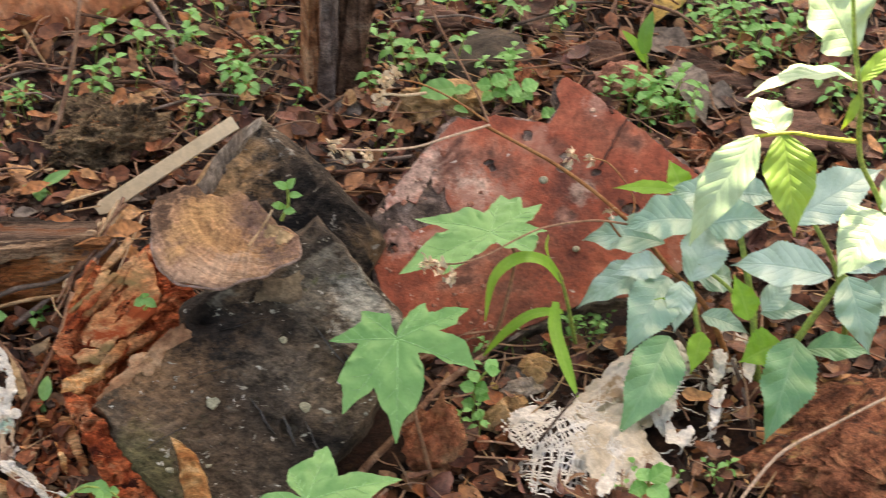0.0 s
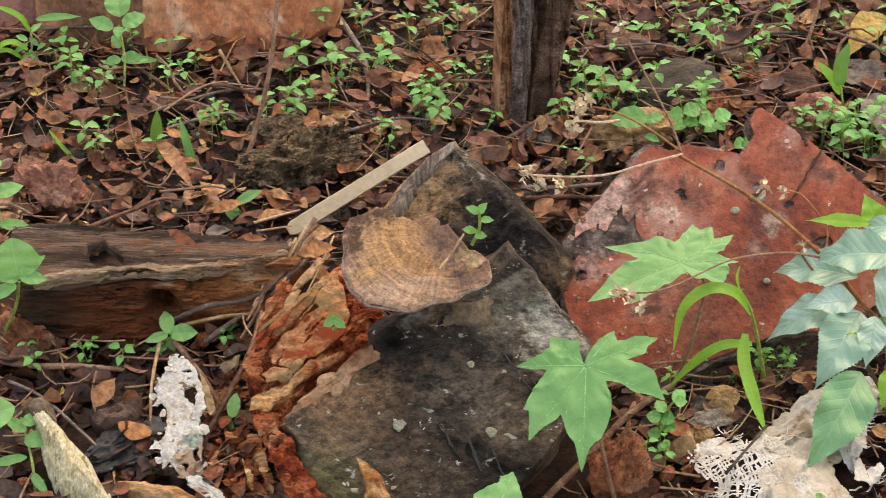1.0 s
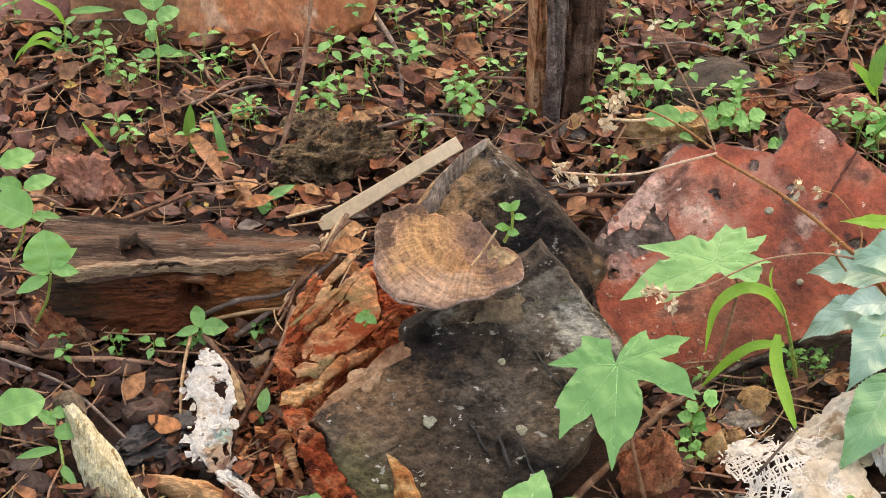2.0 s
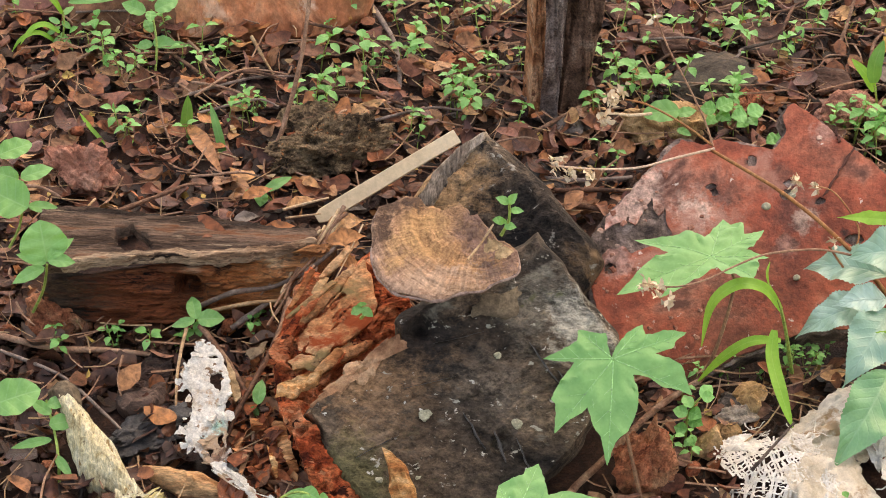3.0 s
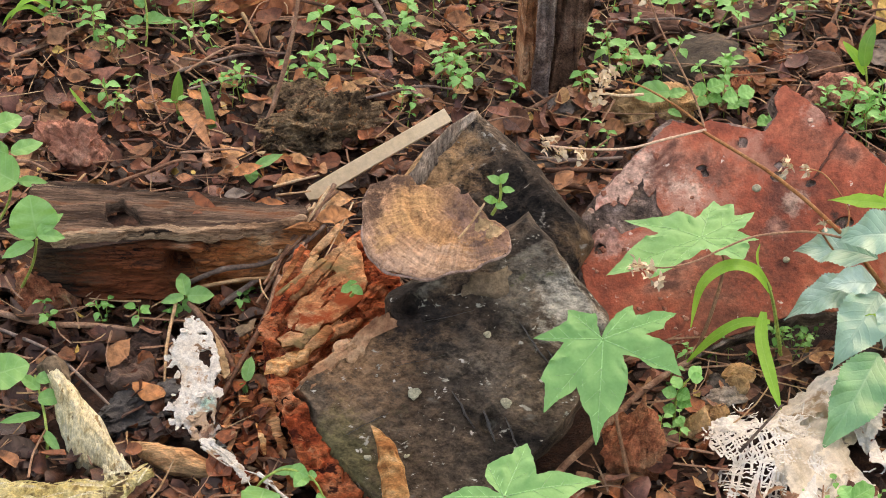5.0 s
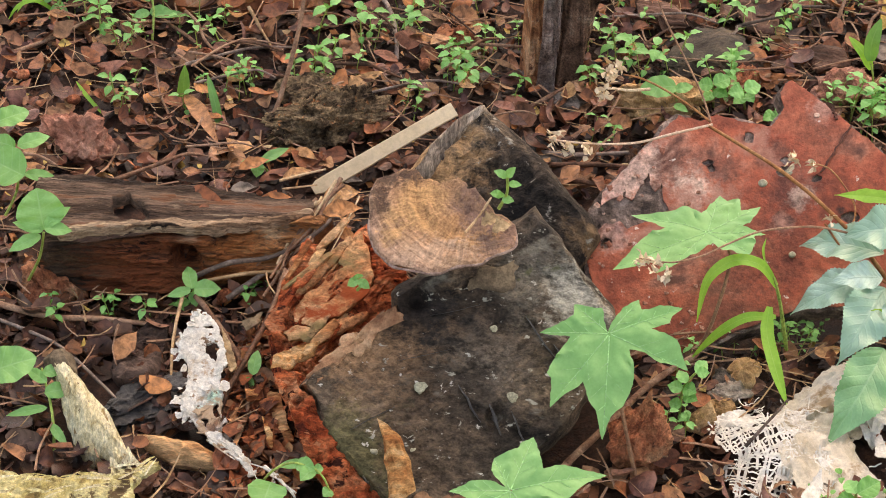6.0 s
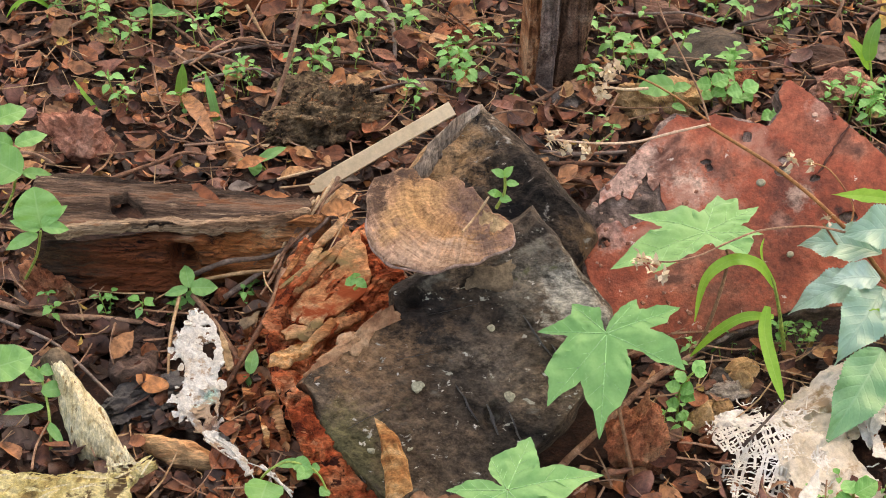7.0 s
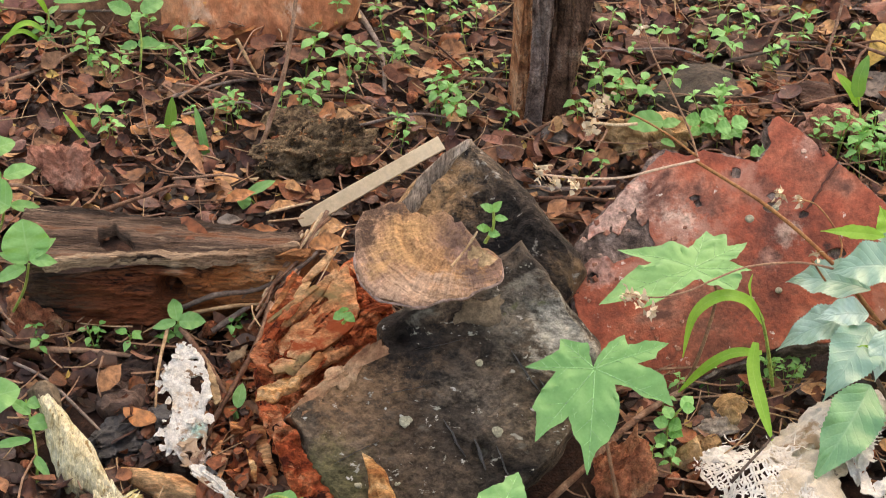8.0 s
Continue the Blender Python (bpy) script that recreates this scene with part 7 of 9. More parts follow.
twig([(-0.084, 0.419, 0.010), (-0.052, 0.310, 0.020), (-0.045, 0.245, 0.008)], 0.003, TWIG_GREY, "grey twig among dead leaves")
twig([(-0.280, 0.255, 0.010), (-0.264, 0.165, 0.015), (-0.243, 0.112, 0.006)], 0.0014, TWIG, "thin upright brown stalk")
twig([(-0.166, -0.322, 0.008), (-0.145, -0.340, 0.010), (-0.106, -0.359, 0.008)], 0.003, TWIG_PALE, "pale flaking stalk beside the white crust")
twig([(0.349, -0.212, 0.050), (0.371, -0.234, 0.020), (0.378, -0.302, 0.006)], 0.002, TWIG_GREY, "thin grey stalk under the broad-leaved weed")
twig([(0.399, -0.248, 0.030), (0.405, -0.272, 0.015), (0.407, -0.314, 0.004)], 0.002, TWIG_GREY, "short grey stalk under the broad-leaved weed")
rnd = random.Random(71)
for k in range(16):
    f, g = rnd.random(), rnd.random()
    a = Vector((-0.079, -0.068, 0.080)).lerp(Vector((-0.101, -0.099, 0.075)), f) + Vector((rnd.gauss(0, 0.008), rnd.gauss(0, 0.008), 0.004 * g))
    b = Vector((-0.117, -0.161, 0.050)).lerp(Vector((-0.154, -0.166, 0.030)), f) + Vector((rnd.gauss(0, 0.012), rnd.gauss(0, 0.012), 0.004 * g))
    lo, hi = rnd.uniform(0, 0.35), rnd.uniform(0.55, 1.0)
    p, q = a.lerp(b, lo), a.lerp(b, hi)
    twig([p, p.lerp(q, 0.5) + Vector((rnd.gauss(0, 0.003), 0, 0.003)), q], rnd.uniform(0.0007, 0.0019), rnd.choice((TWIG, TWIG_MID, TWIG_PALE, TWIG_MID)), "thin dry brown stalk lying between log and timber")
twig([(0.232, -0.338, 0.030), (0.249, -0.326, 0.045), (0.266, -0.305, 0.050)], 0.0014, TWIG_GREY, "dark thin twig lying on the sack")

rnd = random.Random(83)
for k in range(44):
    x, y = rnd.uniform(-0.42, 0.06) if k % 3 else rnd.uniform(0.1, 0.5), rnd.uniform(0.0, 0.36)
    if k % 3 == 0:
        y = rnd.uniform(0.2, 0.4)
    a, ln, z = rnd.gauss(0.25, 0.7), rnd.uniform(0.045, 0.12), rnd.uniform(0.02, 0.028)
    d = Vector((math.cos(a), math.sin(a), 0)) * ln / 2
    p = Vector((x, y, z))
    twig([p - d, p + Vector((rnd.gauss(0, 0.004), rnd.gauss(0, 0.004), 0.004)), p + d * 0.5 + Vector((rnd.gauss(0, 0.003), rnd.gauss(0, 0.003), 0.003)), p + d - Vector((0, 0, 0.004))], rnd.uniform(0.0008, 0.002), rnd.choice((TWIG, TWIG_MID, TWIG_GREY, TWIG)), "thin dry brown twig strewn over dead leaves")

for line, r, mat in (([(-0.1380, -0.0352, 0.0550), (-0.1194, -0.0258, 0.0550), (-0.0996, -0.0162, 0.0550)], 0.0014, TWIG_PALE), ([(-0.1341, -0.0551, 0.0600), (-0.1201, -0.0519, 0.0600), (-0.1051, -0.0479, 0.0600)], 0.0011, TWIG_PALE), ([(-0.1276, -0.0934, 0.0700), (-0.1151, -0.0912, 0.0700), (-0.1014, -0.0865, 0.0700)], 0.0013, TWIG_PALE), ([(-0.1251, -0.1558, 0.0500), (-0.1277, -0.1714, 0.0450), (-0.1359, -0.1997, 0.0350), (-0.1480, -0.2211, 0.0200)], 0.0019, TWIG_MID), ([(-0.0810, -0.1204, 0.0700), (-0.0916, -0.1383, 0.0700), (-0.0983, -0.1581, 0.0700)], 0.0014, TWIG_MID), ([(-0.1054, -0.1373, 0.0700), (-0.1150, -0.1665, 0.0700), (-0.1231, -0.1934, 0.0700)], 0.0012, TWIG_MID), ([(-0.1402, -0.1611, 0.0500), (-0.1374, -0.1747, 0.0500), (-0.1310, -0.1879, 0.0500)], 0.0009, TWIG_PALE), ([(-0.0873, -0.0845, 0.0900), (-0.0979, -0.1048, 0.0800), (-0.1155, -0.1238, 0.0600)], 0.0015, TWIG_PALE)):
    twig(line, r, mat, "thin dry stalk lying between log and timber")

# ---- dry flowering weed ----
dry = thing("dry_weed", (0.407, -0.225, 0.000), "dry brown weed stalk with pale withered flower heads", "weed")
bm = bmesh.new()
tube(bm, [(0.407, -0.225, 0.000), (0.380, -0.216, 0.060), (0.353, -0.199, 0.085), (0.322, -0.164, 0.110), (0.272, -0.132, 0.140), (0.210, -0.111, 0.170)], 0.0026, 0.0014, 8, 0.1, 5)
part("stem", bm, WEED_STEM, dry)
part("upper_stem", tube(bmesh.new(), [(0.213, -0.106, 0.170), (0.203, -0.083, 0.190), (0.179, -0.037, 0.220), (0.167, -0.013, 0.245), (0.168, 0.012, 0.260)], 0.0009, 0.0006, 6, 0.3, 5), TWIG_MID, dry)
part("branch", tube(bmesh.new(), [(0.214, -0.110, 0.170), (0.183, -0.124, 0.170), (0.151, -0.132, 0.165), (0.115, -0.142, 0.170), (0.083, -0.145, 0.175)], 0.0011, 0.0008, 6, 0.1, 5), PALE_BRANCH, dry)
part("branch", tube(bmesh.new(), [(0.213, -0.106, 0.170), (0.189, -0.089, 0.180), (0.162, -0.078, 0.190), (0.143, -0.078, 0.195)], 0.0010, 0.0007, 6, 0.1, 5), WEED_STEM, dry)
part("branch", tube(bmesh.new(), [(0.164, -0.091, 0.190), (0.147, -0.097, 0.192), (0.133, -0.099, 0.195)], 0.0013, 0.001, 6, 0.1, 5), TWIG_PALE, dry)
part("branch", tube(bmesh.new(), [(0.325, -0.164, 0.110), (0.329, -0.145, 0.120), (0.314, -0.112, 0.130), (0.296, -0.109, 0.135)], 0.0009, 0.0005, 6, 0.1, 5), WEED_STEM, dry)
part("branch", tube(bmesh.new(), [(0.3219, -0.1731, 0.1120), (0.3035, -0.1756, 0.1180), (0.2823, -0.1856, 0.1260), (0.2468, -0.2096, 0.1380), (0.2206, -0.2314, 0.1420), (0.1957, -0.2515, 0.1430), (0.1725, -0.2578, 0.1410), (0.1499, -0.2492, 0.1380)], 0.0010, 0.0006, 6, 0.1, 5), TWIG_MID, dry)
part("branch", tube(bmesh.new(), [(0.305, -0.158, 0.110), (0.318, -0.180, 0.100), (0.335, -0.193, 0.090), (0.356, -0.207, 0.085)], 0.0009, 0.0007, 6, 0.1, 5), WEED_STEM, dry)
for k, (p, sp, n) in enumerate((((0.132, -0.081, 0.195), 0.008, 34), ((0.125, -0.103, 0.193), 0.008, 34), ((0.139, -0.069, 0.197), 0.006, 20), ((0.084, -0.142, 0.176), 0.008, 24), ((0.097, -0.154, 0.172), 0.007, 18), ((0.112, -0.152, 0.170), 0.007, 16), ((0.284, -0.107, 0.136), 0.007, 20), ((0.298, -0.109, 0.134), 0.005, 10), ((0.1517, -0.2548, 0.1380), 0.009, 20), ((0.1600, -0.2580, 0.1380), 0.007, 16), ((0.1689, -0.2635, 0.1340), 0.006, 12), ((0.167, -0.027, 0.240), 0.004, 9), ((0.310, -0.158, 0.115), 0.004, 10))):
    rnd = random.Random(300 + k)
    bm = bmesh.new()
    for _ in range(n):
        q = Vector(p) + Vector((rnd.gauss(0, sp * 0.32), rnd.gauss(0, sp * 0.32), rnd.gauss(0, sp * 0.38)))
        t = q + Vector((rnd.gauss(0, 1), rnd.gauss(0, 1), rnd.gauss(0, 1))).normalized() * rnd.uniform(0.004, 0.008)
        b2 = blade(q, t, rnd.uniform(0.003, 0.0055), (rnd.random(), rnd.random(), 0.3), n=3, m=1, fold=0.5)
        joined(bm, b2)
    part("flower_head", bm, SEEDHEAD, dry, "withered pale straw-coloured flower head")

# ---- lobed vine ----
vine = thing("lobed_vine", (0.153, -0.357, 0.000), "young vine with pale green hand-shaped lobed leaves", "vine")


def lobed_leaf(m, centre, outline, tips, stalk, seed):
    leaf = part("leaf", palmate(m, centre, outline, tips, seed=seed), G_LOBED, vine)
    cx, cy = centre
    size = max(math.hypot(x - cx, y - cy) for x, y in tips)

    def on_blade(x, y, side):
        f = math.hypot(x - cx, y - cy) / size
        return m @ Vector((x, y, 0.0002 + 0.2 * side - 0.1 * size * f * f + 0.03 * size * noise.noise(Vector((x, y, seed)) * 30)))

    for tx, ty in tips:
        dx, dy = tx - cx, ty - cy
        part("vein", tube(bmesh.new(), [on_blade(cx + dx * f, cy + dy * f, 0) for f in np.linspace(0.02, 0.93, 9)], 0.00055, 0.00025, 5, 0, 1), G_VEIN, leaf)
        bm = bmesh.new()
        for k in range(6):
            f0, turn = 0.28 + 0.1 * k, 0.75 if k % 2 else -0.75
            ux, uy = dx * math.cos(turn) - dy * math.sin(turn), dx * math.sin(turn) + dy * math.cos(turn)
            line = []
            for g in np.linspace(0, 0.34 * (1.1 - f0), 6):
                x, y = cx + dx * f0 + ux * g, cy + dy * f0 + uy * g
                if not inside(np.array([x]), np.array([y]), [outline])[0]:
                    break
                line.append(on_blade(x, y, abs(math.sin(turn)) * g * math.hypot(dx, dy)) + Vector((0, -0.0002, 0.0003)))
            if len(line) > 2:
                tube(bm, line, 0.0003, 0.00015, 4, 0, 1)
        tagged(part("side_vein", bm, G_VEIN, leaf), kind="stuff")
    part("leaf_stalk", tube(bmesh.new(), [m @ Vector((*centre, -0.001)), *stalk], 0.0013, 0.0018, 6, 0.05, 4), G_STEM_RED, leaf)


lobed_leaf(pose(0.124, -0.338, 0.130, 36, 0, 2), ((-0.0005, 0.0034)),
           [(-0.0021, 0.0042), (-0.0052, 0.0226), (-0.0146, 0.0239), (-0.0252, 0.0269), (-0.0259, 0.0175), (-0.0388, 0.0103), (-0.0517, 0.0052), (-0.0407, 0.0031), (-0.0284, 0.0018), (-0.0420, -0.0164), (-0.0467, -0.0261), (-0.0432, -0.0311), (-0.0445, -0.0503), (-0.0353, -0.0420), (-0.0238, -0.0354), (-0.0200, -0.0312), (-0.0171, -0.0446), (-0.0113, -0.0538), (-0.0071, -0.0741), (-0.0009, -0.0572), (0.0083, -0.0501), (0.0153, -0.0355), (0.0166, -0.0229), (0.0131, -0.0085), (0.0253, -0.0103), (0.0356, -0.0175), (0.0454, -0.0188), (0.0563, -0.0230), (0.0508, -0.0070), (0.0486, -0.0010), (0.0402, 0.0041), (0.0301, 0.0076), (0.0434, 0.0118), (0.0461, 0.0173), (0.0551, 0.0246), (0.0390, 0.0255), (0.0232, 0.0213), (0.0219, 0.0303), (0.0101, 0.0230), (0.0023, 0.0132)],
           [(-0.0067, -0.0729), (-0.0440, -0.0491), (-0.0509, 0.0052), (-0.0248, 0.0257), (0.0218, 0.0290), (0.0543, 0.0242), (0.0555, -0.0222)], [(0.129, -0.340, 0.100), (0.141, -0.351, 0.050), (0.153, -0.357, 0.000)], 1)
lobed_leaf(pose(0.225, -0.195, 0.120, 6, 0, 0), ((-0.0171, 0.0059)),
           [(-0.0760, 0.0293), (-0.0542, 0.0287), (-0.0347, 0.0335), (-0.0210, 0.0252), (-0.0119, 0.0398), (-0.0037, 0.0532), (0.0011, 0.0458), (0.0116, 0.0476), (0.0118, 0.0346), (0.0281, 0.0420), (0.0229, 0.0289), (0.0165, 0.0165), (0.0105, 0.0136), (0.0290, 0.0076), (0.0187, 0.0019), (0.0193, -0.0060), (0.0143, -0.0180), (0.0047, -0.0184), (-0.0047, -0.0161), (-0.0157, -0.0106), (-0.0309, -0.0210), (-0.0467, -0.0300), (-0.0602, -0.0388), (-0.0527, -0.0282), (-0.0772, -0.0311), (-0.0928, -0.0310), (-0.0763, -0.0128), (-0.0640, 0.0028), (-0.0495, 0.0100), (-0.0632, 0.0189)],
           [(-0.0751, 0.0293), (-0.0919, -0.0303), (-0.0043, 0.0518), (0.0272, 0.0420), (0.0281, 0.0076), (0.0136, -0.0167), (-0.0467, -0.0300)], [(0.230, -0.176, 0.090), (0.218, -0.199, 0.040), (0.200, -0.214, 0.000)], 2)
lobed_leaf(pose(0.065, -0.462, 0.090, 20, 0, 0), ((-0.0135, 0.0016)),
           [(0.0031, 0.0454), (-0.0064, 0.0402), (-0.0084, 0.0352), (-0.0249, 0.0275), (-0.0268, 0.0154), (-0.0209, 0.0085), (-0.0162, 0.0042), (-0.0303, 0.0091), (-0.0389, 0.0080), (-0.0561, 0.0005), (-0.0478, -0.0028), (-0.0380, -0.0087), (-0.0488, -0.0186), (-0.0397, -0.0283), (-0.0224, -0.0235), (-0.0127, -0.0447), (-0.0011, -0.0294), (0.0201, -0.0331), (0.0145, -0.0138), (0.0283, -0.0025), (0.0402, 0.0110), (0.0553, 0.0194), (0.0384, 0.0208), (0.0188, 0.0220), (0.0089, 0.0182), (0.0070, 0.0324)],
           [(0.0027, 0.0445), (-0.0553, 0.0005), (-0.0245, 0.0266), (0.0545, 0.0194), (-0.0127, -0.0434), (0.0186, -0.0323), (-0.0472, -0.0185)], [(0.076, -0.429, 0.050), (0.096, -0.395, 0.000)], 3)

# ---- grass ----
grass = thing("grass_tuft", (0.283, -0.196, 0.000), "light green grass with broad arching blades", "grass")
part("stalk", tube(bmesh.new(), [(0.283, -0.196, 0.000), (0.275, -0.197, 0.040), (0.266, -0.196, 0.075), (0.254, -0.196, 0.100)], 0.0018, 0.0012, 6, 0, 4), G_STEM, grass)
for pts, w in (([(0.266, -0.196, 0.075), (0.250, -0.202, 0.100), (0.227, -0.211, 0.110), (0.208, -0.217, 0.095), (0.202, -0.225, 0.060)], 0.0095), ([(0.259, -0.216, 0.070), (0.257, -0.232, 0.055), (0.263, -0.262, 0.040), (0.270, -0.281, 0.025)], 0.0105), ([(0.265, -0.216, 0.060), (0.241, -0.218, 0.060), (0.220, -0.220, 0.045), (0.201, -0.221, 0.020)], 0.008), ([(0.254, -0.196, 0.100), (0.252, -0.195, 0.110), (0.254, -0.191, 0.118)], 0.002)):
    part("grass_blade", ribbon(pts, w, (0, -0.7, 1)), G_GRASS, grass)
grass2 = thing("grass_shoot", (0.411, 0.210, 0.000), "upright young grass shoot with two blades", "grass")
part("stalk", tube(bmesh.new(), [(0.410, 0.205, 0.000), (0.405, 0.202, 0.030), (0.401, 0.208, 0.045)], 0.0012, 0.001, 5, 0, 3), G_STEM, grass2)
part("grass_blade", ribbon([(0.401, 0.203, 0.045), (0.400, 0.205, 0.065), (0.407, 0.213, 0.085)], 0.014, (0, -1, 0.3)), G_DARKGRASS, grass2)
part("grass_blade", ribbon([(0.403, 0.204, 0.035), (0.394, 0.210, 0.050), (0.383, 0.230, 0.055)], 0.009, (0, -1, 0.3)), G_GRASS, grass2)
for p0, p1, p2, w, mt in (((-0.246, 0.168, 0.000), (-0.242, 0.168, 0.020), (-0.240, 0.170, 0.042), 0.011, G_DARKGRASS), ((-0.203, 0.121, 0.000), (-0.210, 0.136, 0.025), (-0.218, 0.158, 0.040), 0.008, G_DARKGRASS), ((-0.316, 0.144, 0.004), (-0.332, 0.163, 0.010), (-0.344, 0.179, 0.016), 0.004, G_GRASS)):
    g = thing("grass_shoot", p0, "single short green grass blade in litter", "grass")
    part("grass_blade", ribbon([p0, p1, p2], w, (0.2, -1, 0.3)), mt, g)

# ---- broad-leaved weed with toothed blue-green leaves ----
def weed_leaf(plant, base, tip, width, up, droop, mat, teeth=26, tooth=0.036, wave=0.2, fold=0.32, name="leaf", sharp=1.45, seed=0):
    return part(name, blade(base, tip, width, up, droop, fold, 0.7, teeth, tooth, wave, m=5, peak=0.36, sharp=sharp, seed=seed), mat, plant)


PX = 1 / 2100.0
weed = thing("broad_leaved_weed", (0.394, -0.268, 0.000), "leafy weed with toothed blue-green leaves on green stems", "weed")
for pts, r, mt in (([(0.394, -0.268, 0.000), (0.381, -0.247, 0.030), (0.373, -0.227, 0.055), (0.357, -0.204, 0.080)], 0.003, G_STEM_RED), ([(0.422, -0.255, 0.000), (0.417, -0.239, 0.045), (0.415, -0.227, 0.070), (0.405, -0.204, 0.120)], 0.0034, G_STEM), ([(0.423, -0.248, 0.000), (0.439, -0.264, 0.050), (0.453, -0.264, 0.080), (0.476, -0.260, 0.120)], 0.0036, G_STEM),
                   ([(0.416, -0.229, 0.060), (0.396, -0.217, 0.080), (0.373, -0.206, 0.095)], 0.002, G_STEM), ([(0.491, -0.238, 0.030), (0.486, -0.246, 0.070), (0.475, -0.232, 0.110), (0.458, -0.212, 0.140)], 0.0026, G_STEM), ([(0.372, -0.236, 0.050), (0.366, -0.206, 0.090), (0.366, -0.187, 0.120)], 0.0022, G_STEM)):
    part("stem", tube(bmesh.new(), pts, r, r * 0.7, 8, 0.05, 4), mt, weed)
LEAVES = [
    ((0.349, -0.208, 0.085), (0.308, -0.263, 0.050), 88, (0, -0.8, 1), 0.06),
    ((0.358, -0.221, 0.090), (0.349, -0.249, 0.060), 50, (0, -0.8, 1), 0.05),
    ((0.345, -0.253, 0.060), (0.295, -0.321, 0.015), 92, (0.2, -0.8, 1), 0.06),
    ((0.342, -0.197, 0.085), (0.279, -0.200, 0.050), 62, (0, -0.5, 1), 0.1),
    ((0.348, -0.190, 0.105), (0.289, -0.148, 0.080), 72, (0, -0.6, 1), 0.08),
    ((0.374, -0.188, 0.125), (0.316, -0.176, 0.110), 80, (0, -0.6, 1), 0.1),
    ((0.366, -0.215, 0.085), (0.391, -0.166, 0.120), 80, (0.2, -0.8, 1), 0.05),
    ((0.371, -0.201, 0.080), (0.409, -0.183, 0.060), 66, (0, -0.8, 1), 0.08),
]
LEAVES += [
    ((0.347, -0.202, 0.090), (0.304, -0.204, 0.085), 52, (0, -0.6, 1), 0.1),
    ((0.411, -0.181, 0.130), (0.355, -0.140, 0.120), 74, (0, -0.7, 1), 0.08),
    ((0.409, -0.174, 0.140), (0.387, -0.182, 0.120), 70, (0, -0.7, 1), 0.08),
    ((0.381, -0.188, 0.120), (0.431, -0.198, 0.130), 78, (0, -0.7, 1), 0.08),
    ((0.406, -0.160, 0.130), (0.439, -0.169, 0.130), 62, (0, -0.7, 1), 0.08),
    ((0.463, -0.268, 0.125), (0.397, -0.216, 0.100), 76, (0, -0.8, 1), 0.07),
    ((0.440, -0.274, 0.070), (0.406, -0.340, 0.020), 96, (0.2, -0.8, 1), 0.05),
    ((0.475, -0.269, 0.125), (0.488, -0.310, 0.080), 76, (-0.2, -0.8, 1), 0.06),
]
LEAVES += [
    ((0.453, -0.263, 0.050), (0.508, -0.259, 0.040), 50, (0, -0.6, 1), 0.08),
    ((0.434, -0.231, 0.150), (0.516, -0.190, 0.170), 84, (0, -0.8, 1), 0.07),
    ((0.419, -0.241, 0.070), (0.462, -0.241, 0.070), 36, (0, -0.6, 1), 0.08),
    ((0.419, -0.243, 0.075), (0.447, -0.226, 0.095), 44, (0, -0.8, 1), 0.05),
    ((0.471, -0.260, 0.125), (0.523, -0.228, 0.130), 74, (0, -0.8, 1), 0.07),
    ((0.478, -0.244, 0.135), (0.526, -0.237, 0.150), 84, (0, -0.8, 1), 0.07),
    ((0.375, -0.227, 0.060), (0.412, -0.241, 0.050), 40, (0, -0.6, 1), 0.07),
    ((0.488, -0.256, 0.100), (0.530, -0.274, 0.090), 70, (0, -0.8, 1), 0.07),
]
for k, (b, t, w, up, dr) in enumerate(LEAVES):
    # Leaves ending low get the green that has no sky sheen in it.
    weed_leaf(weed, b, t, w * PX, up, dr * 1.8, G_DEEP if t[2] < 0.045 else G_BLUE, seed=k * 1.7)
for k, (b, t, w) in enumerate((((0.408, -0.249, 0.070), (0.397, -0.228, 0.100), 48), ((0.431, -0.266, 0.060), (0.397, -0.276, 0.050), 70), ((0.362, -0.152, 0.130), (0.314, -0.132, 0.120), 26), ((0.370, -0.147, 0.120), (0.360, -0.123, 0.140), 44), ((0.375, -0.236, 0.050), (0.362, -0.264, 0.030), 40), ((0.350, -0.233, 0.080), (0.327, -0.232, 0.060), 34))):
    weed_leaf(weed, b, t, w * PX, (0, -0.7, 1), 0.06, G_GRASS, 9, 0.04, seed=k)

# taller glossy weed that the sun catches
tall = thing("tall_weed", (0.516, -0.410, -0.079), "tall weed with sunlit glossy bright green ribbed leaves", "weed")
part("stem", tube(bmesh.new(), [(0.516, -0.410, -0.079), (0.499, -0.410, 0.070), (0.476, -0.410, 0.196), (0.443, -0.415, 0.289), (0.420, -0.420, 0.336), (0.414, -0.420, 0.384), (0.405, -0.420, 0.422), (0.396, -0.420, 0.479)], 0.0024, 0.0014, 8, 0.04, 5), G_STEM, tall)
part("leaf_stalk", tube(bmesh.new(), [(0.417, -0.420, 0.348), (0.388, -0.430, 0.359), (0.369, -0.430, 0.363), (0.345, -0.430, 0.361)], 0.0018, 0.0012, 7, 0.04, 4), G_STEM_YELLOW, tall)
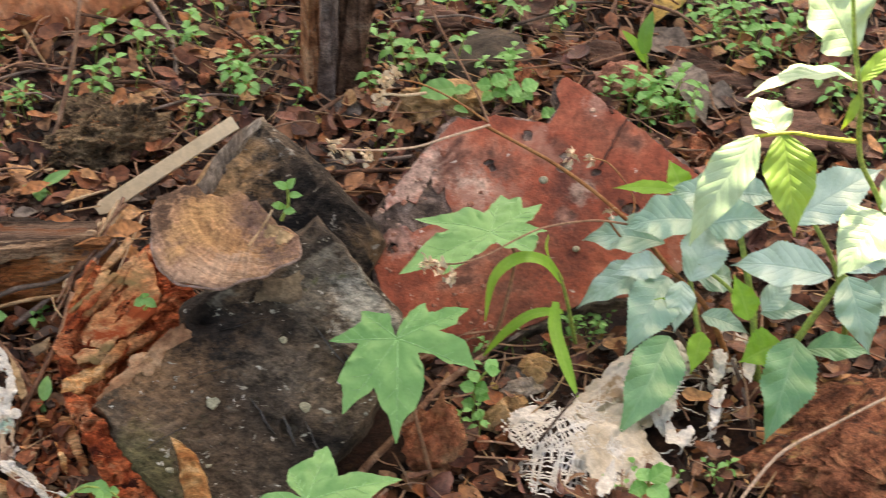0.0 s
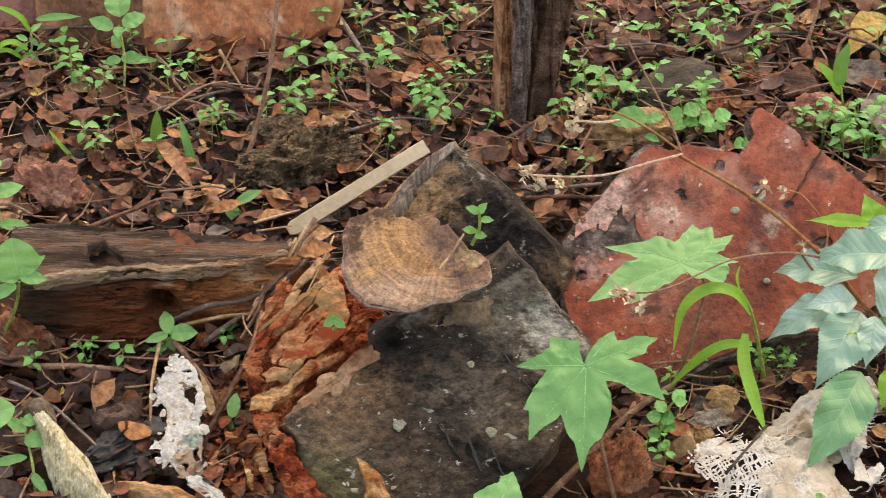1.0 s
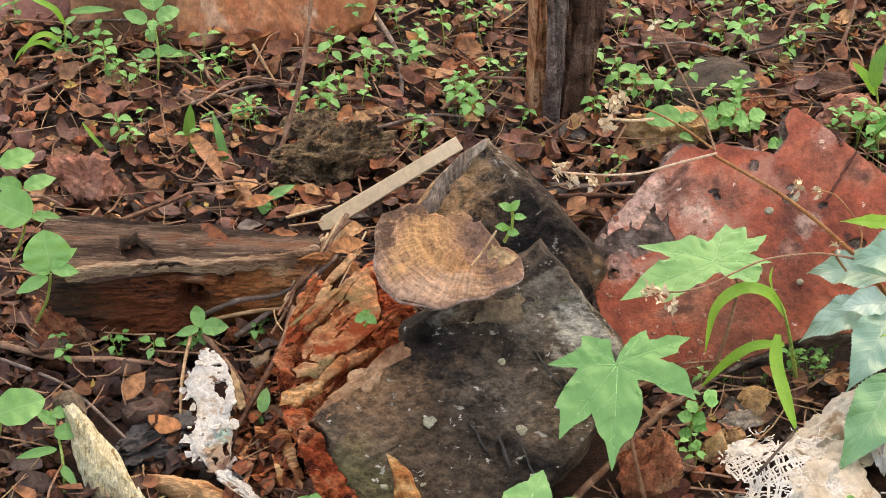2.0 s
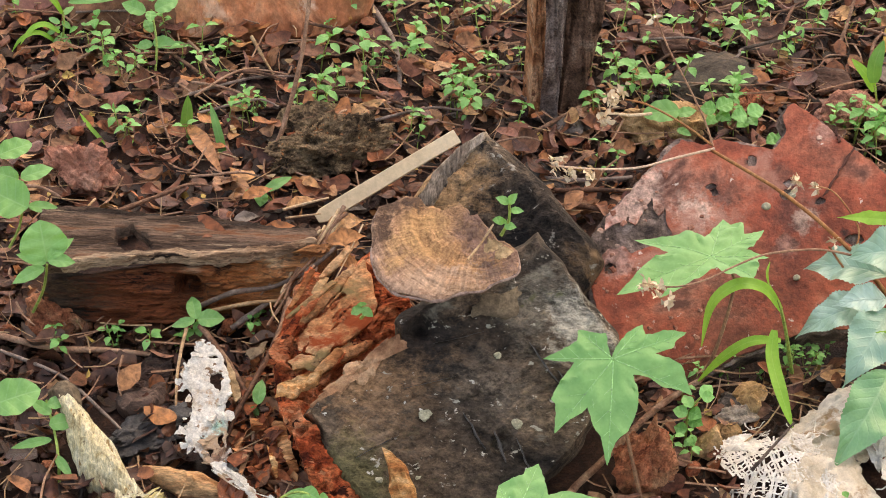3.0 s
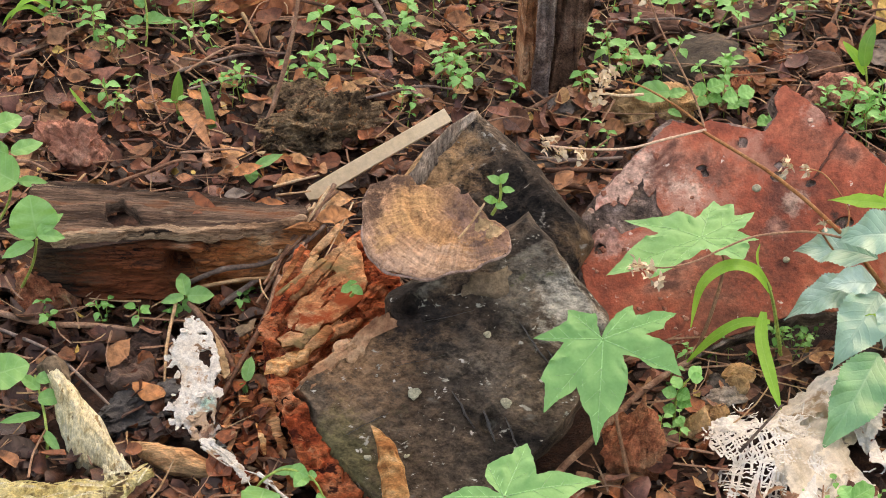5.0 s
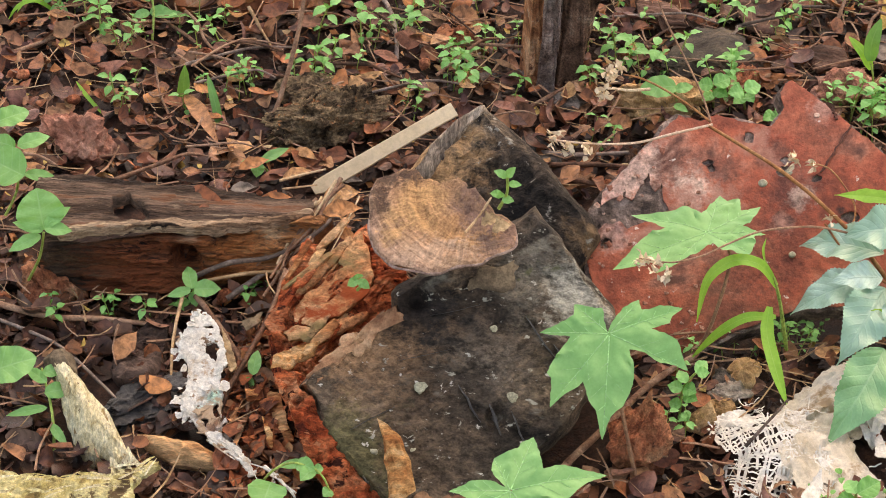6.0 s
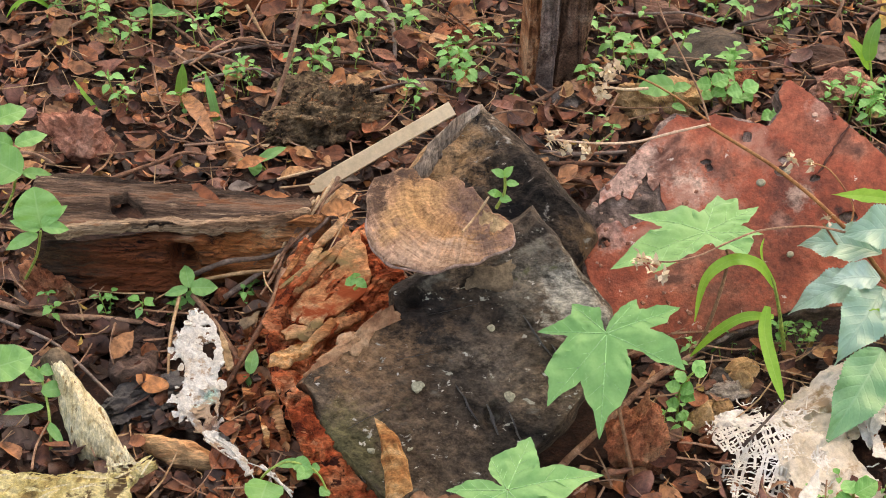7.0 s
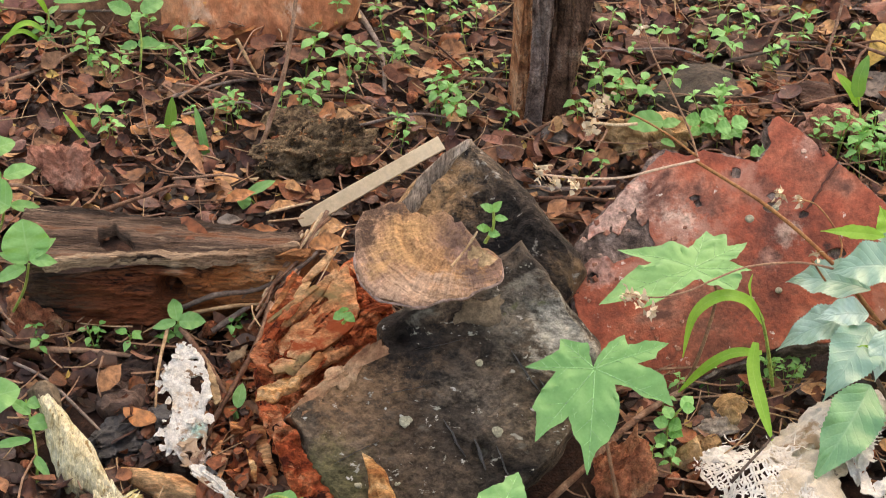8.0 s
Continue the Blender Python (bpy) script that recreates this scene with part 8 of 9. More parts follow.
for k, (b, t, w, up, dr, sh) in enumerate((
        ((0.405, -0.420, 0.416), (0.369, -0.400, 0.468), 150, (0.1, -0.4, 1), 0.05, 1.0),
        ((0.412, -0.420, 0.394), (0.330, -0.450, 0.403), 56, (0, 0.1, 1), 0.12, 1.2),
        ((0.412, -0.420, 0.394), (0.444, -0.400, 0.413), 30, (0, -0.6, 1), 0.05, 1.2),
        ((0.347, -0.430, 0.362), (0.302, -0.460, 0.297), 80, (-0.3, -0.6, 1), 0.1, 1.2),
        ((0.363, -0.430, 0.363), (0.368, -0.470, 0.309), 92, (0.1, -1, 0.45), 0.05, 1.4),
        ((0.361, -0.430, 0.361), (0.351, -0.400, 0.372), 72, (0, -0.5, 1), 0.05, 1.0),
        ((0.443, -0.420, 0.290), (0.404, -0.460, 0.268), 108, (0, -0.5, 1), 0.12, 1.1),
        ((0.412, -0.420, 0.385), (0.401, -0.430, 0.364), 18, (0, -1, 0.5), 0.2, 1.2),
        ((0.441, -0.420, 0.292), (0.476, -0.400, 0.303), 80, (0, -0.6, 1), 0.06, 1.2))):
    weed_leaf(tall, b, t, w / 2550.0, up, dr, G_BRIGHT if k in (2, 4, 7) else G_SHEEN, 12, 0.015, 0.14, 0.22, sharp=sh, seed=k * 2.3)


# ---- rounded-leaf seedlings at the edge of the log ----
def round_plant(name, base, top, leaves, label):
    p = thing(name, base, label, "seedling")
    part("stem", tube(bmesh.new(), [base, ((Vector(base) + Vector(top)) / 2 + Vector((0.003, 0, 0))), top], 0.0014, 0.001, 6, 0, 4), G_STEM, p)
    for k, (b, t, w) in enumerate(leaves):
        part("leaf", blade(b, t, w * PX, (0, -0.75, 1), 0.06, 0.22, 0.45, 0, 0, 0.12, 18, 4, 0.42, 0.62 if w > 35 else 0.9, seed=k), G_ROUND, p)
    return p


round_plant("broad_seedling", (-0.338, -0.138, 0.020), (-0.314, -0.175, 0.095), [((-0.314, -0.171, 0.095), (-0.320, -0.157, 0.125), 80), ((-0.313, -0.174, 0.100), (-0.294, -0.160, 0.110), 22), ((-0.313, -0.176, 0.100), (-0.292, -0.172, 0.095), 24), ((-0.315, -0.173, 0.095), (-0.339, -0.169, 0.100), 20), ((-0.317, -0.172, 0.090), (-0.342, -0.181, 0.080), 24)], "round-leaved pale green seedling in front of a log")
round_plant("broad_seedling", (-0.369, -0.061, 0.030), (-0.355, -0.055, 0.070), [((-0.348, -0.067, 0.075), (-0.383, -0.055, 0.085), 74), ((-0.358, -0.037, 0.085), (-0.333, -0.021, 0.085), 30), ((-0.378, -0.026, 0.100), (-0.352, -0.006, 0.100), 40), ((-0.350, -0.057, 0.070), (-0.324, -0.054, 0.065), 22), ((-0.361, -0.032, 0.080), (-0.383, -0.035, 0.090), 34)], "round-leaved pale green seedling on the log end")
round_plant("broad_seedling", (-0.353, -0.277, 0.000), (-0.341, -0.290, 0.050), [((-0.341, -0.303, 0.055), (-0.305, -0.289, 0.060), 62), ((-0.342, -0.297, 0.050), (-0.360, -0.275, 0.060), 40)], "broad-leaved pale seedling on soil")
round_plant("broad_seedling", (-0.289, -0.335, 0.000), (-0.303, -0.283, 0.045), [((-0.299, -0.301, 0.035), (-0.278, -0.294, 0.035), 28), ((-0.298, -0.294, 0.040), (-0.315, -0.283, 0.045), 20), ((-0.297, -0.306, 0.025), (-0.328, -0.311, 0.020), 16), ((-0.293, -0.317, 0.018), (-0.278, -0.336, 0.012), 16), ((-0.301, -0.290, 0.045), (-0.286, -0.282, 0.045), 22)], "thin seedling beside a cream husk")
round_plant("broad_seedling", (-0.207, -0.151, 0.000), (-0.200, -0.162, 0.035), [((-0.199, -0.165, 0.035), (-0.177, -0.164, 0.035), 32), ((-0.200, -0.165, 0.035), (-0.206, -0.141, 0.040), 26), ((-0.201, -0.166, 0.035), (-0.220, -0.169, 0.030), 18), ((-0.200, -0.161, 0.030), (-0.197, -0.169, 0.020), 20), ((-0.203, -0.162, 0.020), (-0.216, -0.168, 0.020), 16)], "small fresh green seedling below the log")
round_plant("broad_seedling", (-0.148, -0.251, 0.000), (-0.145, -0.254, 0.025), [((-0.144, -0.261, 0.025), (-0.141, -0.242, 0.035), 22), ((-0.144, -0.261, 0.022), (-0.148, -0.259, 0.012), 20)], "tiny fresh green seedling beside the timber")
round_plant("broad_seedling", (-0.156, 0.050, 0.000), (-0.161, 0.042, 0.020), [((-0.161, 0.042, 0.022), (-0.136, 0.053, 0.030), 20), ((-0.162, 0.042, 0.022), (-0.164, 0.035, 0.010), 26), ((-0.163, 0.042, 0.020), (-0.178, 0.045, 0.020), 14)], "tiny fresh green seedling on the litter")
round_plant("broad_seedling", (-0.063, -0.247, 0.100), (-0.062, -0.254, 0.115), [((-0.062, -0.256, 0.116), (-0.070, -0.258, 0.112), 16), ((-0.062, -0.256, 0.116), (-0.053, -0.261, 0.112), 16), ((-0.062, -0.254, 0.116), (-0.063, -0.253, 0.120), 18)], "tiny green seedling rooted in rotten wood")
round_plant("broad_seedling", (0.042, -0.256, 0.185), (0.047, -0.258, 0.215), [((0.047, -0.258, 0.215), (0.037, -0.258, 0.220), 14), ((0.047, -0.258, 0.215), (0.053, -0.260, 0.225), 14), ((0.048, -0.257, 0.208), (0.058, -0.258, 0.208), 12), ((0.044, -0.257, 0.198), (0.035, -0.258, 0.200), 14), ((0.044, -0.258, 0.195), (0.053, -0.260, 0.195), 14), ((0.043, -0.259, 0.197), (0.042, -0.262, 0.205), 12)], "small green seedling growing beside the fungus")
round_plant("broad_seedling", (0.293, 0.026, 0.085), (0.290, 0.023, 0.100), [((0.290, 0.021, 0.100), (0.282, 0.018, 0.095), 18), ((0.290, 0.021, 0.100), (0.300, 0.017, 0.098), 18), ((0.290, 0.023, 0.100), (0.293, 0.023, 0.108), 16)], "tiny green seedling on the edge of the red slab")
round_plant("broad_seedling", (0.216, 0.179, 0.000), (0.211, 0.134, 0.050), [((0.213, 0.138, 0.052), (0.179, 0.133, 0.050), 46), ((0.211, 0.134, 0.050), (0.229, 0.142, 0.050), 22), ((0.213, 0.141, 0.030), (0.225, 0.129, 0.030), 16)], "seedling with one broad leaf behind the red slab")
round_plant("broad_seedling", (-0.114, -0.363, 0.000), (-0.096, -0.365, 0.030), [((-0.096, -0.368, 0.030), (-0.117, -0.373, 0.030), 16), ((-0.096, -0.368, 0.030), (-0.084, -0.372, 0.028), 22), ((-0.096, -0.368, 0.030), (-0.094, -0.376, 0.020), 24)], "small green seedling at the timber's foot")
slim = round_plant("broad_seedling", (-0.386, 0.323, 0.000), (-0.379, 0.329, 0.040), [((-0.375, 0.338, 0.045), (-0.331, 0.343, 0.045), 17), ((-0.384, 0.333, 0.020), (-0.400, 0.326, 0.012), 12), ((-0.384, 0.327, 0.014), (-0.390, 0.309, 0.004), 13), ((-0.383, 0.329, 0.016), (-0.370, 0.314, 0.004), 13), ((-0.380, 0.329, 0.035), (-0.371, 0.346, 0.036), 14), ((-0.381, 0.327, 0.030), (-0.373, 0.329, 0.020), 13), ((-0.382, 0.322, 0.030), (-0.395, 0.333, 0.030), 13)], "narrow-leaved seedling before the orange block")
for pts, w in (([(-0.380, 0.328, 0.038), (-0.387, 0.325, 0.055), (-0.401, 0.331, 0.060), (-0.416, 0.347, 0.055)], 0.006), ([(-0.383, 0.322, 0.020), (-0.396, 0.320, 0.030), (-0.409, 0.314, 0.028), (-0.421, 0.310, 0.012)], 0.006), ([(-0.386, 0.325, 0.005), (-0.403, 0.321, 0.020), (-0.420, 0.316, 0.016), (-0.430, 0.310, 0.004)], 0.005)):
    part("leaf", ribbon(pts, w, (0, -0.7, 1), tip=0.05), G_GRASS, slim)
round_plant("broad_seedling", (-0.285, 0.280, 0.000), (-0.290, 0.317, 0.050), [((-0.289, 0.322, 0.056), (-0.295, 0.353, 0.070), 54), ((-0.286, 0.315, 0.050), (-0.265, 0.327, 0.055), 36), ((-0.295, 0.310, 0.050), (-0.319, 0.320, 0.055), 32), ((-0.290, 0.314, 0.050), (-0.289, 0.299, 0.045), 22), ((-0.289, 0.307, 0.030), (-0.298, 0.323, 0.035), 22), ((-0.289, 0.303, 0.020), (-0.267, 0.306, 0.020), 28), ((-0.289, 0.303, 0.020), (-0.305, 0.297, 0.018), 22), ((-0.287, 0.298, 0.020), (-0.251, 0.303, 0.018), 18)], "round-leaved seedling before the orange block")



arch = thing("broad_seedling", ((-0.1318, -0.3670, 0.0000)), "arching thin seedling before the timber's rotten foot", "seedling")
part("stem", tube(bmesh.new(), [(-0.1313, -0.3805, 0.0100), (-0.1266, -0.3835, 0.0250), (-0.1177, -0.3876, 0.0400), (-0.1054, -0.3854, 0.0450), (-0.0907, -0.3898, 0.0450), (-0.0823, -0.3937, 0.0400), (-0.0768, -0.3983, 0.0300)], 0.0011, 0.0007, 6, 0.05, 4), G_STEM, arch)
for ends, w in (([(-0.1014, -0.3840, 0.0450), (-0.0877, -0.3934, 0.0450)], 26), ([(-0.0896, -0.3887, 0.0430), (-0.0978, -0.4026, 0.0430)], 24), ([(-0.0887, -0.3899, 0.0430), (-0.0818, -0.3890, 0.0430)], 17), ([(-0.0761, -0.3970, 0.0300), (-0.0814, -0.4045, 0.0300)], 20), ([(-0.1202, -0.3901, 0.0300), (-0.1255, -0.4224, 0.0300)], 60)):
    part("leaf", blade(ends[0], ends[1], w * PX, (0, -0.75, 1), 0.06, 0.22, 0.5, 0, 0, 0.12, 14, 4, 0.42, 0.8, seed=w), G_ROUND, arch)

for base, stem, leaves in (
        (((0.2553, 0.1843, 0.0000)), [(0.2553, 0.1843, 0.0000), (0.2519, 0.1643, 0.0250), (0.2474, 0.1456, 0.0500)], (([(0.2473, 0.1436, 0.0500), (0.2329, 0.1459, 0.0500)], 30), ([(0.2480, 0.1456, 0.0500), (0.2641, 0.1573, 0.0500)], 34), ([(0.2494, 0.1520, 0.0400), (0.2615, 0.1408, 0.0400)], 28), ([(0.2496, 0.1551, 0.0350), (0.2385, 0.1409, 0.0350)], 24))),
        (((0.2846, 0.1777, 0.0000)), [(0.2846, 0.1777, 0.0000), (0.2784, 0.1497, 0.0300), (0.2721, 0.1209, 0.0600)], (([(0.2719, 0.1190, 0.0600), (0.2571, 0.1144, 0.0600)], 30), ([(0.2726, 0.1209, 0.0600), (0.2884, 0.1304, 0.0600)], 32), ([(0.2751, 0.1313, 0.0500), (0.2819, 0.1162, 0.0500)], 26), ([(0.2761, 0.1415, 0.0400), (0.2656, 0.1293, 0.0400)], 24))),
        (((0.3150, 0.1536, 0.0000)), [(0.3150, 0.1536, 0.0000), (0.3004, 0.0885, 0.0500), (0.2885, 0.0365, 0.0900)], (([(0.2883, 0.0346, 0.0900), (0.2764, 0.0241, 0.0900)], 26), ([(0.2889, 0.0365, 0.0900), (0.2996, 0.0480, 0.0900)], 26), ([(0.2916, 0.0468, 0.0800), (0.2968, 0.0306, 0.0800)], 22)))):
    clump = thing("broad_seedling", base, "fresh green seedling growing behind the red slab", "seedling")
    part("stem", tube(bmesh.new(), stem, 0.0013, 0.0009, 6, 0.05, 4), G_STEM, clump)
    for ends, w in leaves:
        part("leaf", blade(ends[0], ends[1], w * PX, (0, -0.75, 1), 0.06, 0.22, 0.5, 0, 0, 0.12, 14, 4, 0.42, 0.9, seed=w), G_SEED, clump)
climb = thing("broad_seedling", ((0.1887, -0.2765, 0.0000)), "slim fresh green seedling beside the torn sack", "seedling")
part("stem", tube(bmesh.new(), [(0.1887, -0.2765, 0.0000), (0.1886, -0.2800, 0.0200), (0.1885, -0.2837, 0.0400), (0.1950, -0.2849, 0.0550), (0.2036, -0.2806, 0.0600)], 0.0013, 0.0008, 6, 0.05, 4), G_STEM, climb)
for ends, w in (([(0.1961, -0.2883, 0.0600), (0.2059, -0.2736, 0.0600)], 22), ([(0.1969, -0.2883, 0.0600), (0.2069, -0.2880, 0.0600)], 20), ([(0.1873, -0.2899, 0.0450), (0.1759, -0.2854, 0.0450)], 22), ([(0.1883, -0.2878, 0.0450), (0.1977, -0.2943, 0.0450)], 26), ([(0.1885, -0.2905, 0.0400), (0.1987, -0.2976, 0.0400)], 24), ([(0.1874, -0.2920, 0.0300), (0.1777, -0.2876, 0.0300)], 22), ([(0.1870, -0.2902, 0.0200), (0.1942, -0.2980, 0.0200)], 18), ([(0.1895, -0.2891, 0.0500), (0.1851, -0.2735, 0.0500)], 20)):
    part("leaf", blade(ends[0], ends[1], w * PX, (0, -0.75, 1), 0.06, 0.22, 0.5, 0, 0, 0.12, 14, 4, 0.42, 1.1, seed=w), G_SEED, climb)
wide = thing("broad_seedling", ((0.3141, -0.3722, 0.0000)), "bright green seedling beside the torn sack", "seedling")
part("stem", tube(bmesh.new(), [(0.3141, -0.3722, 0.0000), (0.3071, -0.3978, 0.0300), (0.3019, -0.4145, 0.0550)], 0.0014, 0.001, 6, 0.05, 4), G_STEM, wide)
for ends, w in (([(0.3026, -0.4158, 0.0550), (0.3208, -0.4020, 0.0550)], 34), ([(0.3013, -0.4157, 0.0550), (0.2965, -0.4017, 0.0550)], 26), ([(0.3039, -0.4152, 0.0500), (0.3130, -0.4354, 0.0500)], 34), ([(0.3012, -0.4138, 0.0500), (0.2862, -0.4215, 0.0500)], 26)):
    part("leaf", blade(ends[0], ends[1], w * PX, (0, -0.75, 1), 0.06, 0.22, 0.5, 0, 0, 0.12, 14, 4, 0.42, 0.9, seed=w), G_SEED, wide)

# ---- small seedlings ----
def seedling_kind(seed, pairs, height, leaf):
    rnd = random.Random(seed)
    s = thing("seedling", (0, 0, 0), "small green seedling with paired oval leaves", "seedling", "green seedlings")
    bend = Vector((rnd.uniform(-0.3, 0.3), rnd.uniform(-0.2, 0.2), 1)) * height
    part("stem", tube(bmesh.new(), [(0, 0, -0.004), bend * 0.5 + Vector((0.002, 0, 0)), bend], 0.0009, 0.0006, 5, 0, 3), G_STEM, s)
    turn = rnd.uniform(0, 3.14)
    for i in range(pairs + 1):
        seed_leaf = i == pairs
        p = bend * (0.42 if seed_leaf else 1 - 0.42 * i / max(pairs, 1))
        turn += 1.571 + rnd.uniform(-0.3, 0.3)
        for sgn in (0, 3.14):
            aa = turn + sgn + rnd.uniform(-0.3, 0.3)
            ln = leaf * (0.5 if seed_leaf else 1 - 0.12 * i) * rnd.uniform(0.8, 1.15)
            out = Vector((math.cos(aa), math.sin(aa), 0))
            foot = p + out * ln * 0.22 + Vector((0, 0, ln * 0.12))
            tip = foot + out * ln + Vector((0, 0, ln * rnd.uniform(-0.5, 0.2)))
            leaf_ob = part("leaf", blade(foot, tip, ln * (0.78 if seed_leaf else rnd.uniform(0.58, 0.74)), (0, 0, 1), 0.1, 0.22, 0.6, 0, 0, 0.1, 9, 2, 0.38, 0.7 if seed_leaf else 1.05, seed=aa), G_SEED, s)
            part("leaf_stalk", tube(bmesh.new(), [p, foot], 0.0005, 0.0004, 4, 0, 1), G_STEM, leaf_ob)
    if pairs > 1:
        for sgn in (-1, 1):
            tip = bend + Vector((sgn * leaf * 0.3, rnd.uniform(-0.3, 0.3) * leaf, leaf * 0.4))
            part("leaf", blade(bend, tip, leaf * 0.26, (0, -1, 0.5), 0.05, 0.2, 0.6, n=6, m=2), G_SEED, s)
    return s


KINDS = [seedling_kind(11, 1, 0.036, 0.0155), seedling_kind(12, 2, 0.05, 0.0145), seedling_kind(13, 1, 0.029, 0.014), seedling_kind(14, 2, 0.044, 0.0155), seedling_kind(15, 2, 0.038, 0.013), seedling_kind(16, 3, 0.056, 0.0145), seedling_kind(17, 1, 0.042, 0.017)]
SPOTS_A = [(-0.025, 0.344), (-0.005, 0.330), (-0.032, 0.296), (-0.016, 0.291), (-0.048, 0.362), (-0.007, 0.238), (0.010, 0.198), (0.026, 0.193), (0.034, 0.209), (0.021, 0.239), (0.004, 0.213), (0.048, 0.272), (0.037, 0.250), (0.018, 0.183), (0.066, 0.172), (0.073, 0.283), (0.035, 0.348), (0.043, 0.371), (0.061, 0.395), (-0.124, 0.293), (-0.111, 0.204), (-0.127, 0.204), (-0.140, 0.198), (-0.123, 0.229), (-0.107, 0.235), (-0.071, 0.289), (-0.043, 0.290), (-0.035, 0.274), (-0.037, 0.157)]
SPOTS_B = [(-0.311, 0.260), (-0.293, 0.199), (-0.305, 0.163), (-0.292, 0.149), (-0.312, 0.292), (-0.336, 0.303), (-0.353, 0.307), (-0.347, 0.324), (-0.244, 0.305), (-0.236, 0.252), (-0.259, 0.289), (-0.211, 0.312), (-0.292, 0.282), (-0.278, 0.338), (-0.368, 0.335), (-0.205, 0.176), (-0.182, 0.187), (-0.192, 0.177), (-0.221, 0.176), (-0.181, 0.202), (-0.328, 0.281), (-0.112, 0.389), (-0.093, 0.366), (-0.060, 0.391), (-0.430, 0.367)]
SPOTS_C = [(0.155, 0.324), (0.168, 0.297), (0.157, 0.254), (0.171, 0.244), (0.145, 0.212), (0.179, 0.255), (0.189, 0.239), (0.142, 0.285), (0.205, 0.314), (0.171, 0.347), (0.138, 0.192), (0.208, 0.235), (0.216, 0.224), (0.273, 0.317), (0.263, 0.338), (0.327, 0.302), (0.348, 0.336), (0.336, 0.308), (0.301, 0.379), (0.262, 0.390), (0.244, 0.377), (0.231, 0.360), (0.209, 0.365), (0.271, 0.367), (0.295, 0.402), (0.310, 0.357), (0.402, 0.360), (0.417, 0.366), (0.375, 0.376), (0.367, 0.405), (0.274, 0.216), (0.264, 0.190), (0.285, 0.211), (0.270, 0.176), (0.257, 0.205)]
SPOTS_D = [(0.374, 0.182), (0.382, 0.166), (0.394, 0.171), (0.402, 0.156), (0.414, 0.160), (0.386, 0.141), (0.398, 0.131), (0.415, 0.135), (0.427, 0.145), (0.436, 0.164), (0.414, 0.180), (0.427, 0.175), (0.381, 0.192), (0.491, 0.339), (0.493, 0.305), (0.478, 0.272), (0.481, 0.317), (0.505, 0.350), (0.493, 0.277), (0.522, 0.293), (0.524, 0.260), (0.507, 0.271), (0.520, 0.228), (0.565, 0.291), (0.547, 0.248), (0.592, 0.284), (0.603, 0.246), (0.580, 0.194), (0.576, 0.153), (0.617, 0.162), (0.610, 0.112), (0.521, 0.315), (0.527, 0.287), (0.526, 0.243), (0.512, 0.228), (0.570, 0.302), (0.572, 0.269), (0.570, 0.174), (0.597, 0.173), (0.598, 0.132), (0.498, 0.362), (0.471, 0.251), (0.384, 0.176), (0.395, 0.146), (0.423, 0.155)]
SPOTS_E = [(0.200, -0.214), (0.190, -0.253), (0.190, -0.287), (0.187, -0.236), (0.206, -0.196), (0.214, -0.185), (0.299, -0.160), (0.309, -0.152), (0.288, -0.175), (0.291, -0.190), (0.278, -0.183), (0.255, -0.184), (0.242, -0.177), (0.232, -0.188), (0.304, -0.175), (0.190, -0.311), (-0.154, -0.149), (-0.162, -0.138), (-0.150, -0.135), (-0.267, -0.154), (-0.268, -0.165), (-0.315, -0.161), (-0.321, -0.180), (-0.219, -0.166), (0.145, 0.105), (0.158, 0.114), (0.138, 0.123)]
SPOTS_F = [(0.307, -0.357), (0.313, -0.370), (0.325, -0.352), (0.295, -0.376), (0.364, -0.354), (0.370, -0.367), (0.501, 0.136), (0.524, 0.165), (0.542, 0.175), (0.575, 0.104), (0.585, 0.056), (0.295, -0.167), (0.304, -0.175), (0.313, -0.160)]
first = set()
rnd = random.Random(5)
for spots, scale in ((SPOTS_A, 0.88), (SPOTS_B, 0.82), (SPOTS_C, 0.95), (SPOTS_D, 1.0), (SPOTS_E, 0.62), (SPOTS_F, 0.5)):
    for x, y in spots + [(x + rnd.uniform(-0.03, 0.03), y + rnd.uniform(-0.03, 0.03)) for x, y in spots if rnd.random() < (0.45 if spots is SPOTS_C or spots is SPOTS_D else 0.1 if spots is SPOTS_E else 0.35)]:
        k = rnd.randrange(len(KINDS))
        s = scale * rnd.uniform(0.8, 1.2)
        m = pose(x, y, ground_height(x, y) + 0.004, rnd.uniform(-12, 12), rnd.uniform(-12, 12), rnd.uniform(0, 360)) @ Matrix.Scale(s, 4)
        if k in first:
            copy_thing(KINDS[k], m)
        else:
            KINDS[k].matrix_basis = m
            first.add(k)


